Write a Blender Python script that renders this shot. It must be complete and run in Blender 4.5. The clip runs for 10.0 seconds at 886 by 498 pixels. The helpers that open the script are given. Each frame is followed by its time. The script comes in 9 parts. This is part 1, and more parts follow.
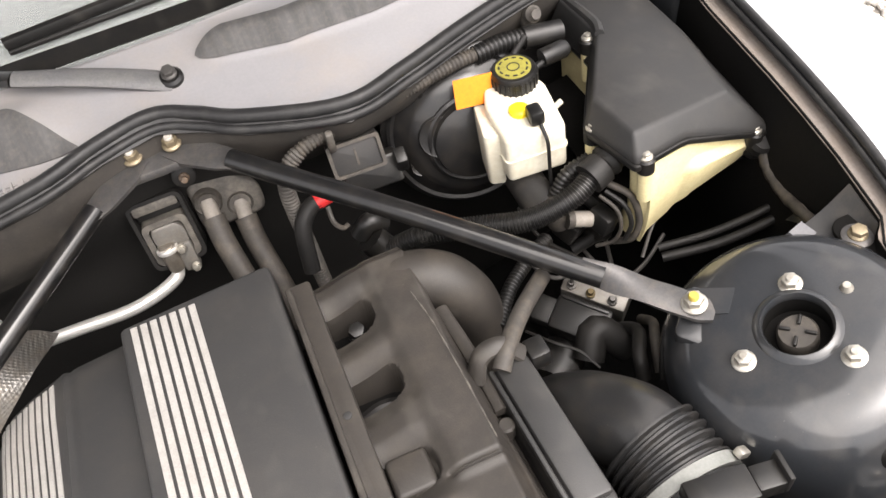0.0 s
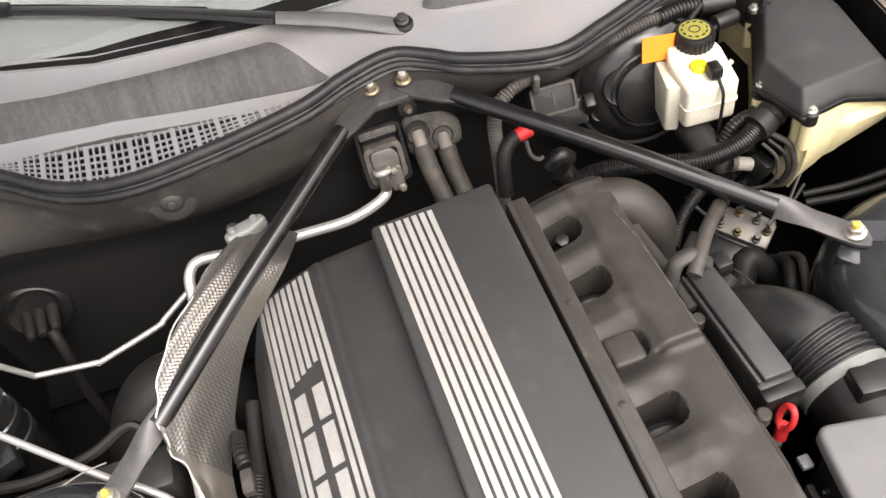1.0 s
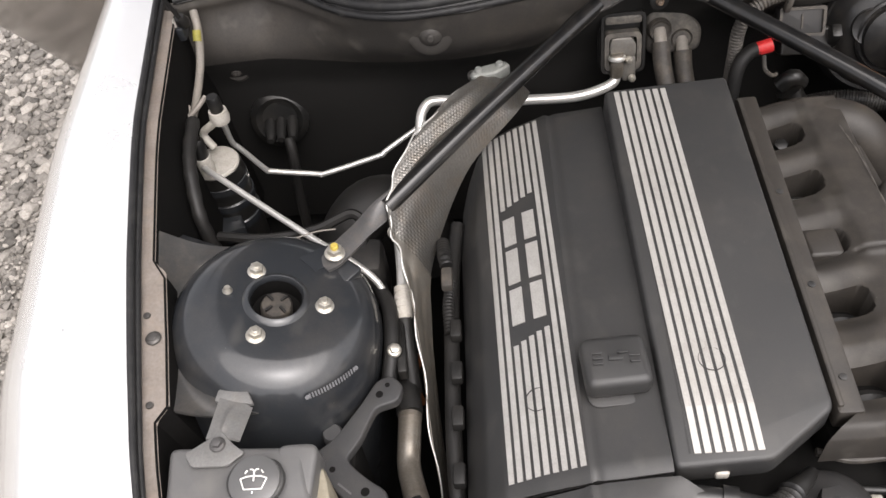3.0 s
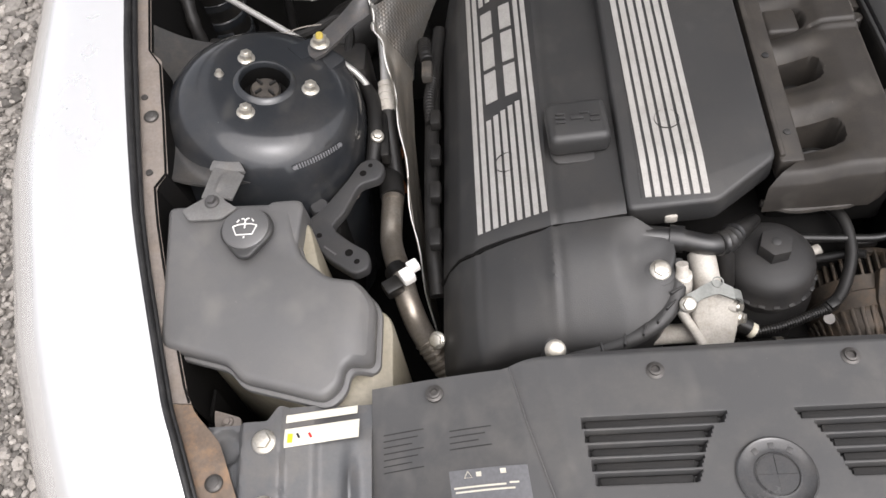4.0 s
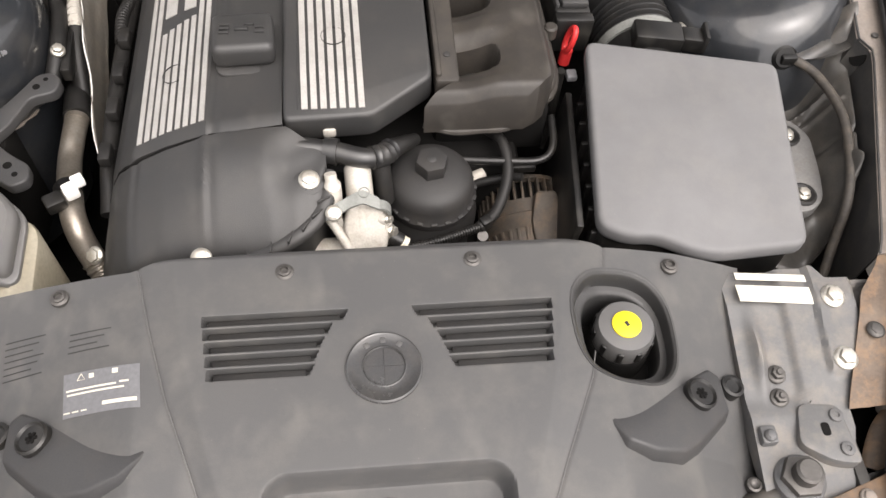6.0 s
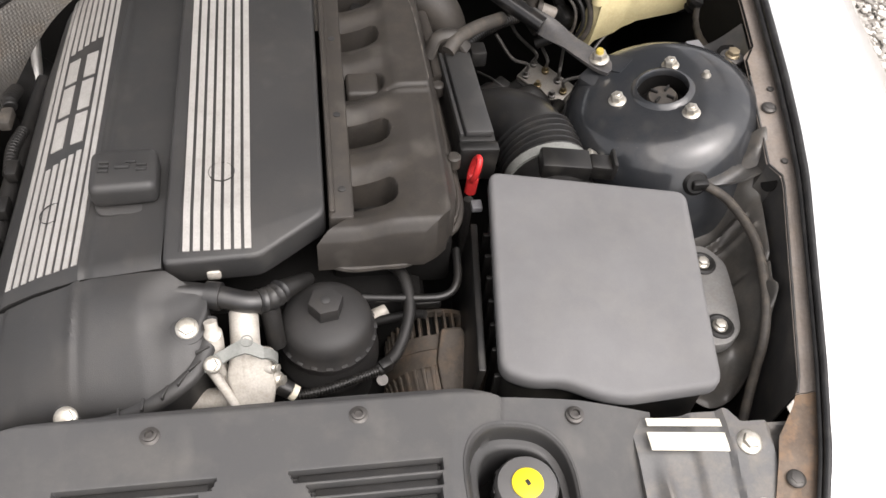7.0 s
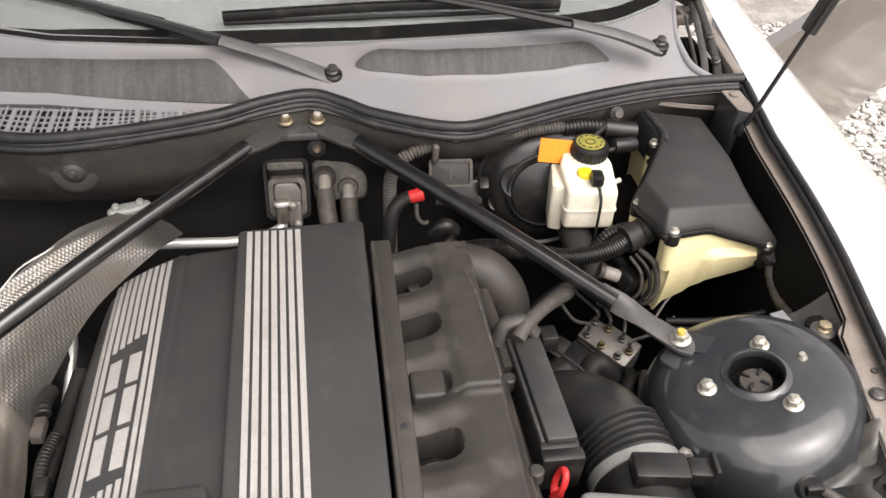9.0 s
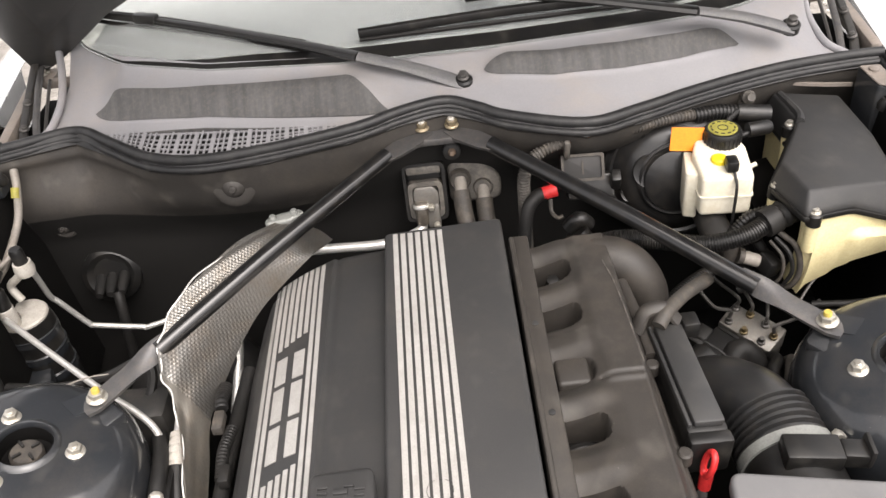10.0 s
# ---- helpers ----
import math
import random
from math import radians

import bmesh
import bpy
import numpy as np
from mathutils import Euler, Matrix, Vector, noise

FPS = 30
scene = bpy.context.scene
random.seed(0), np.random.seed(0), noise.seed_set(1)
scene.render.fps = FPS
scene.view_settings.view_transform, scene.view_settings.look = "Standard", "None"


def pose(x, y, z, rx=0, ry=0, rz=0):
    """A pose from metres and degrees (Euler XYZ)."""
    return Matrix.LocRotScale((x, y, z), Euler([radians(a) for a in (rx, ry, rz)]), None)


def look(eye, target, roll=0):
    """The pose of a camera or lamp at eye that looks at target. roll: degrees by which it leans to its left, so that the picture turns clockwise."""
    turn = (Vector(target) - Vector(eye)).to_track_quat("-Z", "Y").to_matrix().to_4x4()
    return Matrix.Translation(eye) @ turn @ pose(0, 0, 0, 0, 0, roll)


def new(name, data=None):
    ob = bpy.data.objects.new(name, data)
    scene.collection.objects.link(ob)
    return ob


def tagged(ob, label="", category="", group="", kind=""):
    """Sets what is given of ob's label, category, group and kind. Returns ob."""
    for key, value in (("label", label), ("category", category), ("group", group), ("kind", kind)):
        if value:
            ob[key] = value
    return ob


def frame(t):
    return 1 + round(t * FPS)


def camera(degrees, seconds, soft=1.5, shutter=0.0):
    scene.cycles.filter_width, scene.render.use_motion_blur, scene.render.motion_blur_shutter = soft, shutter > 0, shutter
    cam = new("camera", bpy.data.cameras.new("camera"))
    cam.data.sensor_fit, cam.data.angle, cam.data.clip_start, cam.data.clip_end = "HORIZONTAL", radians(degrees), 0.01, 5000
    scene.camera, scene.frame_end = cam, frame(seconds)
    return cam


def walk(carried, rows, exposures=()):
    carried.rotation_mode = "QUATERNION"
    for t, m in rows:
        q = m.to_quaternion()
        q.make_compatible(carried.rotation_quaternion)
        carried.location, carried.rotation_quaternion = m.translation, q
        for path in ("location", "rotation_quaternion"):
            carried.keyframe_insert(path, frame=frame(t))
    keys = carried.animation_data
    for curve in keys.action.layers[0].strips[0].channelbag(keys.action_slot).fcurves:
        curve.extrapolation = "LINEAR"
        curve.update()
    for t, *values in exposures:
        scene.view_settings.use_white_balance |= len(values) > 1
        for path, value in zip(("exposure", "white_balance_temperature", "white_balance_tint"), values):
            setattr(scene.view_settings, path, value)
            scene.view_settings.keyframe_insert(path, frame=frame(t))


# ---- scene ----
cam = camera(55.6, 10.0)
PATH = [
    (0, (0.125, 0.197, 1.469), (0.398, 1.473, -0.047), -13.1),
    (0.5, (0.008, 0.142, 1.553), (0.21, 1.406, 0.016), -15.1),
    (1, (-0.1, 0.106, 1.583), (0.083, 1.374, 0.047), -12.6),
    (1.5, (-0.173, 0.081, 1.595), (-0.086, 1.392, 0.087), -10.0),
    (2, (-0.23, 0.059, 1.606), (-0.273, 1.393, 0.117), -9.6),
    (2.2, (-0.246, 0.049, 1.6), (-0.319, 1.386, 0.115), -9.5),
    (3.3, (-0.207, -0.121, 1.55), (-0.386, 1.108, -0.017), -10.2),
    (3.5, (-0.196, -0.155, 1.538), (-0.395, 1.033, -0.059), -11.1),
    (4, (-0.195, -0.236, 1.522), (-0.376, 0.881, -0.127), -11.5),
    (4.5, (-0.175, -0.301, 1.502), (-0.329, 0.759, -0.187), -9.8),
    (5, (-0.141, -0.327, 1.489), (-0.246, 0.7, -0.223), -6.4),
    (5.5, (-0.076, -0.336, 1.479), (-0.063, 0.724, -0.217), -1.6),
    (6, (-0.002, -0.314, 1.464), (0.176, 0.775, -0.204), 4.9),
    (6.2, (0.029, -0.304, 1.46), (0.262, 0.798, -0.192), 7.0),
    (7.3, (0.083, -0.215, 1.458), (0.348, 1.104, -0.021), 5.3),
    (7.5, (0.084, -0.189, 1.466), (0.35, 1.173, 0.026), 4.9),
    (8, (0.069, -0.128, 1.483), (0.381, 1.315, 0.133), 5.6),
    (8.5, (0.049, -0.086, 1.491), (0.353, 1.419, 0.21), 4.5),
    (9, (0.038, -0.075, 1.493), (0.288, 1.465, 0.241), 2.3),
    (9.5, (0.023, -0.089, 1.512), (0.101, 1.474, 0.267), -3.5),
    (10, (0.02, -0.11, 1.518), (-0.029, 1.456, 0.274), -7.3),
]
walk(cam, [(t, look(eye, target, roll)) for t, eye, target, roll in PATH], [(0, 1.68, 6800, 14), (1, 1.55, 6800, 14), (1.5, 1.50, 6780, 14), (2, 1.32, 6750, 14), (3.5, 0.95, 6550, 14), (4.5, 0.82, 6450, 14), (5, 0.79, 6450, 14), (5.5, 1.10, 6640, 14), (6, 1.27, 6790, 14), (7.5, 1.08, 6660, 14), (8.5, 1.20, 6740, 14), (10, 1.39, 6800, 14)])


# ---- sky and sun: bright overcast ----
world = bpy.data.worlds.new("overcast_sky")
scene.world = world
world.use_nodes = True
wn, wl = world.node_tree.nodes, world.node_tree.links
sky = wn.new("ShaderNodeTexSky")
sky.sky_type, sky.sun_disc = "NISHITA", False
sky.sun_elevation, sky.sun_rotation = radians(58), radians(144)
sky.air_density, sky.dust_density, sky.ozone_density = 1.0, 4.0, 1.0
grey = wn.new("ShaderNodeHueSaturation")
grey.inputs["Saturation"].default_value = 0.12
wl.new(sky.outputs[0], grey.inputs["Color"])
wl.new(grey.outputs[0], wn["Background"].inputs["Color"])
wn["Background"].inputs["Strength"].default_value = 0.15
sun = new("sun", bpy.data.lights.new("sun", "SUN"))
sun.data.energy, sun.data.angle, sun.data.color = 1.4, radians(75), (1.0, 0.97, 0.93)
sun.matrix_world = look((0.9, -1.3, 4.8), (0, 0.5, 0.8))


# ---- kit ----
def thing(name, label, category, at=(0, 0, 0), group="", kind=""):
    ob = new(name)
    ob.empty_display_size = 0.05
    ob.location = at
    return tagged(ob, label, category, group, kind)


def origin(ob):
    return Vector((0, 0, 0)) if ob.data else ob.location.copy()


def part(name, bm, material, parent=None, label="", angle=38):
    """Links a bmesh in world coordinates as one mesh under its parent."""
    me = bpy.data.meshes.new(name)
    bmesh.ops.recalc_face_normals(bm, faces=bm.faces)
    bm.to_mesh(me)
    bm.free()
    me.polygons.foreach_set("use_smooth", [True] * len(me.polygons))
    me.set_sharp_from_angle(angle=radians(angle))
    me.materials.append(material)
    ob = new(name, me)
    if parent:
        ob.parent = parent
        ob.matrix_parent_inverse = Matrix.Translation(-origin(parent))
    if label:
        tagged(ob, label)
    return ob


def again(ob, m, parent=None):
    """One more part on the same mesh, moved by m."""
    o = bpy.data.objects.new(ob.name, ob.data)
    scene.collection.objects.link(o)
    p = parent or ob.parent
    if p:
        o.parent = p
        o.matrix_parent_inverse = Matrix.Translation(-origin(p))
    o.matrix_basis = m
    return o


def single(name, bm, material, label, category, group="", kind="", angle=38):
    return tagged(part(name, bm, material, None, "", angle), label, category, group, kind)


def bevel(bm, r, seg=2, edges=None, above=28):
    if r <= 0:
        return bm
    bm.normal_update()
    es = edges or [e for e in bm.edges if len(e.link_faces) == 2 and e.calc_face_angle(0) > radians(above)]
    bmesh.ops.bevel(bm, geom=es, offset=r, segments=seg, affect="EDGES", profile=0.5, clamp_overlap=True)
    return bm


def box(c, s, r=0.003, rot=(0, 0, 0), seg=2, into=None):
    bm = bmesh.new()
    bmesh.ops.create_cube(bm, size=1)
    bmesh.ops.scale(bm, vec=s, verts=bm.verts)
    bevel(bm, r, seg)
    bmesh.ops.transform(bm, matrix=pose(*c, *rot), verts=bm.verts)
    return merge(into, bm)


def merge(into, bm):
    if into is None:
        return bm
    me = bpy.data.meshes.new("tmp")
    bm.to_mesh(me)
    bm.free()
    into.from_mesh(me)
    bpy.data.meshes.remove(me)
    return into


def rounded(points, r, n=4):
    """A closed outline with its corners rounded by r."""
    out, k = [], len(points)
    for i in range(k):
        p, q, s = (Vector(points[j % k]) for j in (i - 1, i, i + 1))
        a, b = (p - q), (s - q)
        d = min(r, a.length * 0.45, b.length * 0.45)
        a, b = q + a.normalized() * d, q + b.normalized() * d
        for j in range(n + 1):
            t = j / n
            out.append(tuple((1 - t) ** 2 * a + 2 * t * (1 - t) * q + t * t * b))
    return out


def prism(outline, z0, z1, r=0.003, seg=2, into=None, m=None, top_only=False):
    bm = bmesh.new()
    lo = [bm.verts.new((x, y, z0)) for x, y in outline]
    hi = [bm.verts.new((x, y, z1)) for x, y in outline]
    n = len(lo)
    bottom = bm.faces.new(lo[::-1])
    top = bm.faces.new(hi)
    for i in range(n):
        bm.faces.new((lo[i], lo[(i + 1) % n], hi[(i + 1) % n], hi[i]))
    if r > 0:
        bm.normal_update()
        bevel(bm, r, seg, list(top.edges) + ([] if top_only else list(bottom.edges)))
    if m is not None:
        bmesh.ops.transform(bm, matrix=m, verts=bm.verts)
    return merge(into, bm)


def ring(outer, inner, z0, z1, into=None):
    """A plate with a hole: two outlines of equal length."""
    bm = bmesh.new()
    rows = [[bm.verts.new((x, y, z)) for x, y in o] for o, z in ((outer, z0), (outer, z1), (inner, z1), (inner, z0))]
    n = len(outer)
    for a, b in ((0, 1), (1, 2), (2, 3), (3, 0)):
        for i in range(n):
            j = (i + 1) % n
            bm.faces.new((rows[a][i], rows[a][j], rows[b][j], rows[b][i]))
    return merge(into, bm)


def warp(bm, fn):
    for v in bm.verts:
        v.co = fn(v.co.x, v.co.y, v.co.z)
    return bm


def circle(cx, cy, r, n=24, a0=0.0):
    return [(cx + r * math.cos(a0 + 2 * math.pi * i / n), cy + r * math.sin(a0 + 2 * math.pi * i / n)) for i in range(n)]


def spline(points, sub=6):
    pts = [Vector(p) for p in points]
    if len(pts) < 3 or sub < 2:
        return pts
    ext, out = [pts[0] * 2 - pts[1]] + pts + [pts[-1] * 2 - pts[-2]], []
    for i in range(1, len(ext) - 2):
        a, b, c, d = ext[i - 1 : i + 3]
        for j in range(sub):
            t = j / sub
            out.append(0.5 * (2 * b + (c - a) * t + (2 * a - 5 * b + 4 * c - d) * t * t + (3 * b - a - 3 * c + d) * t ** 3))
    return out + [pts[-1]]


def even(points, step):
    """Points at even steps along a line."""
    out, left = [points[0]], step
    for a, b in zip(points, points[1:]):
        d, s = (b - a).length, 0.0
        while d - s >= left:
            s += left
            out.append(a.lerp(b, s / d))
            left = step
        left -= d - s
    return out


def tube(points, r, seg=12, sub=6, into=None, flat=1.0, step=0):
    """A tube along a smooth line. r: a radius, or a function of the share of the way and the ring's number."""
    bm, pts = bmesh.new(), spline(points, sub)
    if step:
        pts = even(pts, step)
    n, rows = len(pts), []
    tan = [(pts[min(i + 1, n - 1)] - pts[max(i - 1, 0)]).normalized() for i in range(n)]
    side = tan[0].orthogonal().normalized() if flat == 1.0 else tan[0].cross(Vector((0, 0, 1))).normalized()
    for i in range(n):
        side = (side - tan[i] * side.dot(tan[i])).normalized()
        up = tan[i].cross(side)
        rad = r(i / max(1, n - 1), i) if callable(r) else r
        rows.append([bm.verts.new(pts[i] + rad * (side * math.cos(2 * math.pi * k / seg) + flat * up * math.sin(2 * math.pi * k / seg))) for k in range(seg)])
    for a, b in zip(rows, rows[1:]):
        for k in range(seg):
            bm.faces.new((a[k], a[(k + 1) % seg], b[(k + 1) % seg], b[k]))
    bm.faces.new(rows[0][::-1])
    bm.faces.new(rows[-1])
    return merge(into, bm)


def conduit(points, r, pitch=0.006, seg=14, into=None):
    """Corrugated loom tube."""
    return tube(points, lambda t, i: r * (1.0 if i % 4 in (0, 1) else 0.86), seg, 8, into, step=pitch / 4)


def lathe(profile, seg=32, m=None, into=None, caps=True):
    """A turned shape from (radius, height) pairs."""
    bm = bmesh.new()
    rows = [[bm.verts.new((r * math.cos(2 * math.pi * k / seg), r * math.sin(2 * math.pi * k / seg), z)) for k in range(seg)] for r, z in profile]
    for a, b in zip(rows, rows[1:]):
        for k in range(seg):
            bm.faces.new((a[k], a[(k + 1) % seg], b[(k + 1) % seg], b[k]))
    if caps:
        bm.faces.new(rows[0][::-1])
        bm.faces.new(rows[-1])
    if m is not None:
        bmesh.ops.transform(bm, matrix=m, verts=bm.verts)
    return merge(into, bm)


def surf(fn, nu, nv, depth=None, thick=0.0, into=None):
    """A skin fn(u, v), with a skirt down to the height depth, or a thickness."""
    bm = bmesh.new()
    g = [[bm.verts.new(fn(i / nu, j / nv)) for j in range(nv + 1)] for i in range(nu + 1)]
    for i in range(nu):
        for j in range(nv):
            bm.faces.new((g[i][j], g[i + 1][j], g[i + 1][j + 1], g[i][j + 1]))
    rim = [g[i][0] for i in range(nu + 1)] + [g[nu][j] for j in range(1, nv + 1)] + [g[i][nv] for i in range(nu - 1, -1, -1)] + [g[0][j] for j in range(nv - 1, 0, -1)]
    if depth is not None:
        low = [bm.verts.new((v.co.x, v.co.y, depth)) for v in rim]
        n = len(rim)
        for i in range(n):
            bm.faces.new((rim[i], rim[(i + 1) % n], low[(i + 1) % n], low[i]))
        bm.faces.new(low)
    elif thick:
        bmesh.ops.recalc_face_normals(bm, faces=bm.faces)
        bmesh.ops.solidify(bm, geom=bm.faces[:], thickness=thick)
    return merge(into, bm)


def lerp(table, x):
    """Value at x of a table of (x, value) pairs."""
    return float(np.interp(x, [a for a, _ in table], [b for _, b in table]))


def smooth(a, b, x):
    t = min(1.0, max(0.0, (x - a) / (b - a)))
    return t * t * (3 - 2 * t)


def aim(p, way):
    """The pose at p whose z axis goes along way."""
    return Matrix.Translation(p) @ Vector(way).to_track_quat("Z", "Y").to_matrix().to_4x4()


def hexagon(r):
    return circle(0, 0, r, 6)


def bolt_mesh(head=0.0075, height=0.007, flange=0.013, stud=0.0):
    bm = lathe([(flange, 0), (flange, 0.0018), (flange * 0.9, 0.003), (head, 0.004)], 20)
    prism(hexagon(head * 1.1), 0.003, 0.003 + height, 0.0012, 2, bm)
    if stud:
        lathe([(head * 0.55, height), (head * 0.55, height + stud), (head * 0.42, height + stud + 0.0012)], 12, None, bm)
    return bm


def bolt(name, m, material, parent, head=0.0075, height=0.007, flange=0.013, stud=0.0, label=""):
    bm = bolt_mesh(head, height, flange, stud)
    bmesh.ops.transform(bm, matrix=m, verts=bm.verts)
    return part(name, bm, material, parent, label, 30)


# ---- materials ----
def stuff(name, base, other=None, rough=0.5, metal=0.0, grain=220.0, patch=9.0, mixed=0.5, bump=0.12, coat=0.0, dust=None, dusty=0.0, spec=0.38, far=0.0006, coat_rough=0.08, specks=0.0):
    """A surface with fine grain, larger patches, an optional film of dust in blotches, and fine relief."""
    m = bpy.data.materials.new(name)
    m.use_nodes = True
    n, l = m.node_tree.nodes, m.node_tree.links
    p = n["Principled BSDF"]
    p.inputs["Metallic"].default_value = metal
    p.inputs["Coat Weight"].default_value = coat
    p.inputs["Coat Roughness"].default_value = coat_rough
    p.inputs["Specular IOR Level"].default_value = spec
    geo = n.new("ShaderNodeNewGeometry")
    fine, broad = n.new("ShaderNodeTexNoise"), n.new("ShaderNodeTexNoise")
    for t, s, d in ((fine, grain, 4), (broad, patch, 6)):
        t.inputs["Scale"].default_value, t.inputs["Detail"].default_value = s, d
        l.new(geo.outputs["Position"], t.inputs["Vector"])
    broad.inputs["Roughness"].default_value = 0.62
    add = n.new("ShaderNodeMath")
    add.operation = "MULTIPLY_ADD"
    l.new(broad.outputs["Fac"], add.inputs[0])
    add.inputs[1].default_value = 2.2
    add.inputs[2].default_value = -0.6
    mix = n.new("ShaderNodeMix")
    mix.data_type = "RGBA"
    other = other or tuple(c * 0.72 for c in base)
    mix.inputs[6].default_value, mix.inputs[7].default_value = (*base, 1), (*other, 1)
    l.new(add.outputs[0], mix.inputs[0])
    grainmix = n.new("ShaderNodeMix")
    grainmix.data_type, grainmix.blend_type = "RGBA", "OVERLAY"
    grainmix.inputs[0].default_value = mixed * 0.5
    l.new(mix.outputs[2], grainmix.inputs[6])
    l.new(fine.outputs["Fac"], grainmix.inputs[7])
    colour = grainmix.outputs[2]
    if dust:
        blot = n.new("ShaderNodeTexNoise")
        blot.inputs["Scale"].default_value, blot.inputs["Detail"].default_value, blot.inputs["Roughness"].default_value = patch * 2.3, 8, 0.68
        l.new(geo.outputs["Position"], blot.inputs["Vector"])
        ramp = n.new("ShaderNodeMapRange")
        ramp.inputs["From Min"].default_value, ramp.inputs["From Max"].default_value = 0.46, 0.72
        ramp.inputs["To Max"].default_value = dusty
        l.new(blot.outputs["Fac"], ramp.inputs["Value"])
        film = n.new("ShaderNodeMix")
        film.data_type = "RGBA"
        film.inputs[7].default_value = (*dust, 1)
        l.new(ramp.outputs[0], film.inputs[0])
        l.new(colour, film.inputs[6])
        colour = film.outputs[2]
    if specks:
        # sparse light specks of grit, and soft smudges
        for size, stretch, lo, hi, share in ((260, (1, 1, 1), 0.755, 0.80, specks * 0.6), (26, (1, 0.7, 1), 0.58, 0.80, specks * 0.35)):
            at, dot = n.new("ShaderNodeMapping"), n.new("ShaderNodeTexNoise")
            at.inputs["Scale"].default_value, at.inputs["Rotation"].default_value = stretch, (0.4, 0.3, 0.5)
            l.new(geo.outputs["Position"], at.inputs["Vector"])
            l.new(at.outputs[0], dot.inputs["Vector"])
            dot.inputs["Scale"].default_value, dot.inputs["Detail"].default_value = size, 2
            pick = n.new("ShaderNodeMapRange")
            pick.inputs["From Min"].default_value, pick.inputs["From Max"].default_value, pick.inputs["To Max"].default_value = lo, hi, share
            l.new(dot.outputs["Fac"], pick.inputs["Value"])
            lay = n.new("ShaderNodeMix")
            lay.data_type = "RGBA"
            lay.inputs[7].default_value = (0.42, 0.39, 0.34, 1)
            l.new(pick.outputs[0], lay.inputs[0])
            l.new(colour, lay.inputs[6])
            colour = lay.outputs[2]
    l.new(colour, p.inputs["Base Color"])
    rr = n.new("ShaderNodeMapRange")
    rr.inputs["To Min"].default_value, rr.inputs["To Max"].default_value = max(0.02, rough - 0.12), min(1.0, rough + 0.14)
    l.new(broad.outputs["Fac"], rr.inputs["Value"])
    l.new(rr.outputs[0], p.inputs["Roughness"])
    if bump:
        b = n.new("ShaderNodeBump")
        b.inputs["Strength"].default_value, b.inputs["Distance"].default_value = bump, far
        l.new(fine.outputs["Fac"], b.inputs["Height"])
        l.new(b.outputs[0], p.inputs["Normal"])
    return m


TAN = (0.20, 0.165, 0.125)
COVER = stuff("black_moulded_plastic", (0.0212, 0.0212, 0.0214), (0.0272, 0.0267, 0.0262), 0.5, grain=900, patch=7, bump=0.25, dust=TAN, dusty=0.05, spec=0.58, specks=0.15)
MANIFOLD = stuff("brownish_black_plastic", (0.0235, 0.0209, 0.0184), (0.031, 0.027, 0.0232), 0.54, grain=700, patch=11, bump=0.25, dust=TAN, dusty=0.10, spec=0.42, specks=0.25)
FRONTPL = stuff("grey_black_plastic", (0.0605, 0.0605, 0.0616), (0.0717, 0.0706, 0.0694), 0.55, grain=1000, patch=9, bump=0.18, dust=(0.22, 0.2, 0.17), dusty=0.14, specks=0.2, mixed=0.15)
LIDGREY = stuff("dark_grey_plastic_lid", (0.138, 0.137, 0.139), (0.112, 0.111, 0.112), 0.6, grain=800, patch=11, bump=0.18, dust=(0.25, 0.23, 0.2), dusty=0.1, specks=0.15, mixed=0.12)
TANKPL = stuff("charcoal_tank_plastic", (0.085, 0.0845, 0.085), (0.1, 0.098, 0.096), 0.38, grain=900, patch=6, bump=0.25, dust=(0.22, 0.2, 0.17), dusty=0.15, spec=0.55, specks=0.25, mixed=0.15)
BLACKPL = stuff("black_plastic", (0.007, 0.007, 0.007), (0.0115, 0.0111, 0.0106), 0.36, grain=600, patch=14, bump=0.15, dust=TAN, dusty=0.05, spec=0.4, specks=0.15)
RUBBER = stuff("black_rubber", (0.0094, 0.0094, 0.0094), (0.0177, 0.0166, 0.0156), 0.5, grain=500, patch=18, bump=0.2, dust=TAN, dusty=0.03, spec=0.3)
SEALRUB = stuff("weathered_rubber_seal", (0.0095, 0.0095, 0.0102), (0.0165, 0.0165, 0.0168), 0.46, grain=400, patch=25, bump=0.25, dust=(0.33, 0.31, 0.28), dusty=0.05, mixed=0.2)
BAYPAINT = stuff("black_bay_paint", (0.0122, 0.0144, 0.0176), (0.0182, 0.0197, 0.022), 0.5, grain=500, patch=8, bump=0.06, coat=1.0, dust=TAN, dusty=0.07, coat_rough=0.12, spec=0.3, specks=0.2)
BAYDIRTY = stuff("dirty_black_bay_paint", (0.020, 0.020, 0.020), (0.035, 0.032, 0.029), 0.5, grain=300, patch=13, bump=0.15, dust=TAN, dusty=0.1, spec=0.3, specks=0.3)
FIREWALL = stuff("dusty_firewall", (0.0315, 0.029, 0.0264), (0.042, 0.0376, 0.0335), 0.6, grain=300, patch=5, bump=0.2, dust=TAN, dusty=0.12, specks=0.3)
# near-black copy of the bulkhead, for the shade low in the bay
BULKHEADSHADE = stuff("shaded_lower_bulkhead", (0.0085, 0.0081, 0.0077), (0.0115, 0.0107, 0.0098), 0.6, grain=350, patch=6, bump=0.25, dust=TAN, dusty=0.0, specks=0.0)
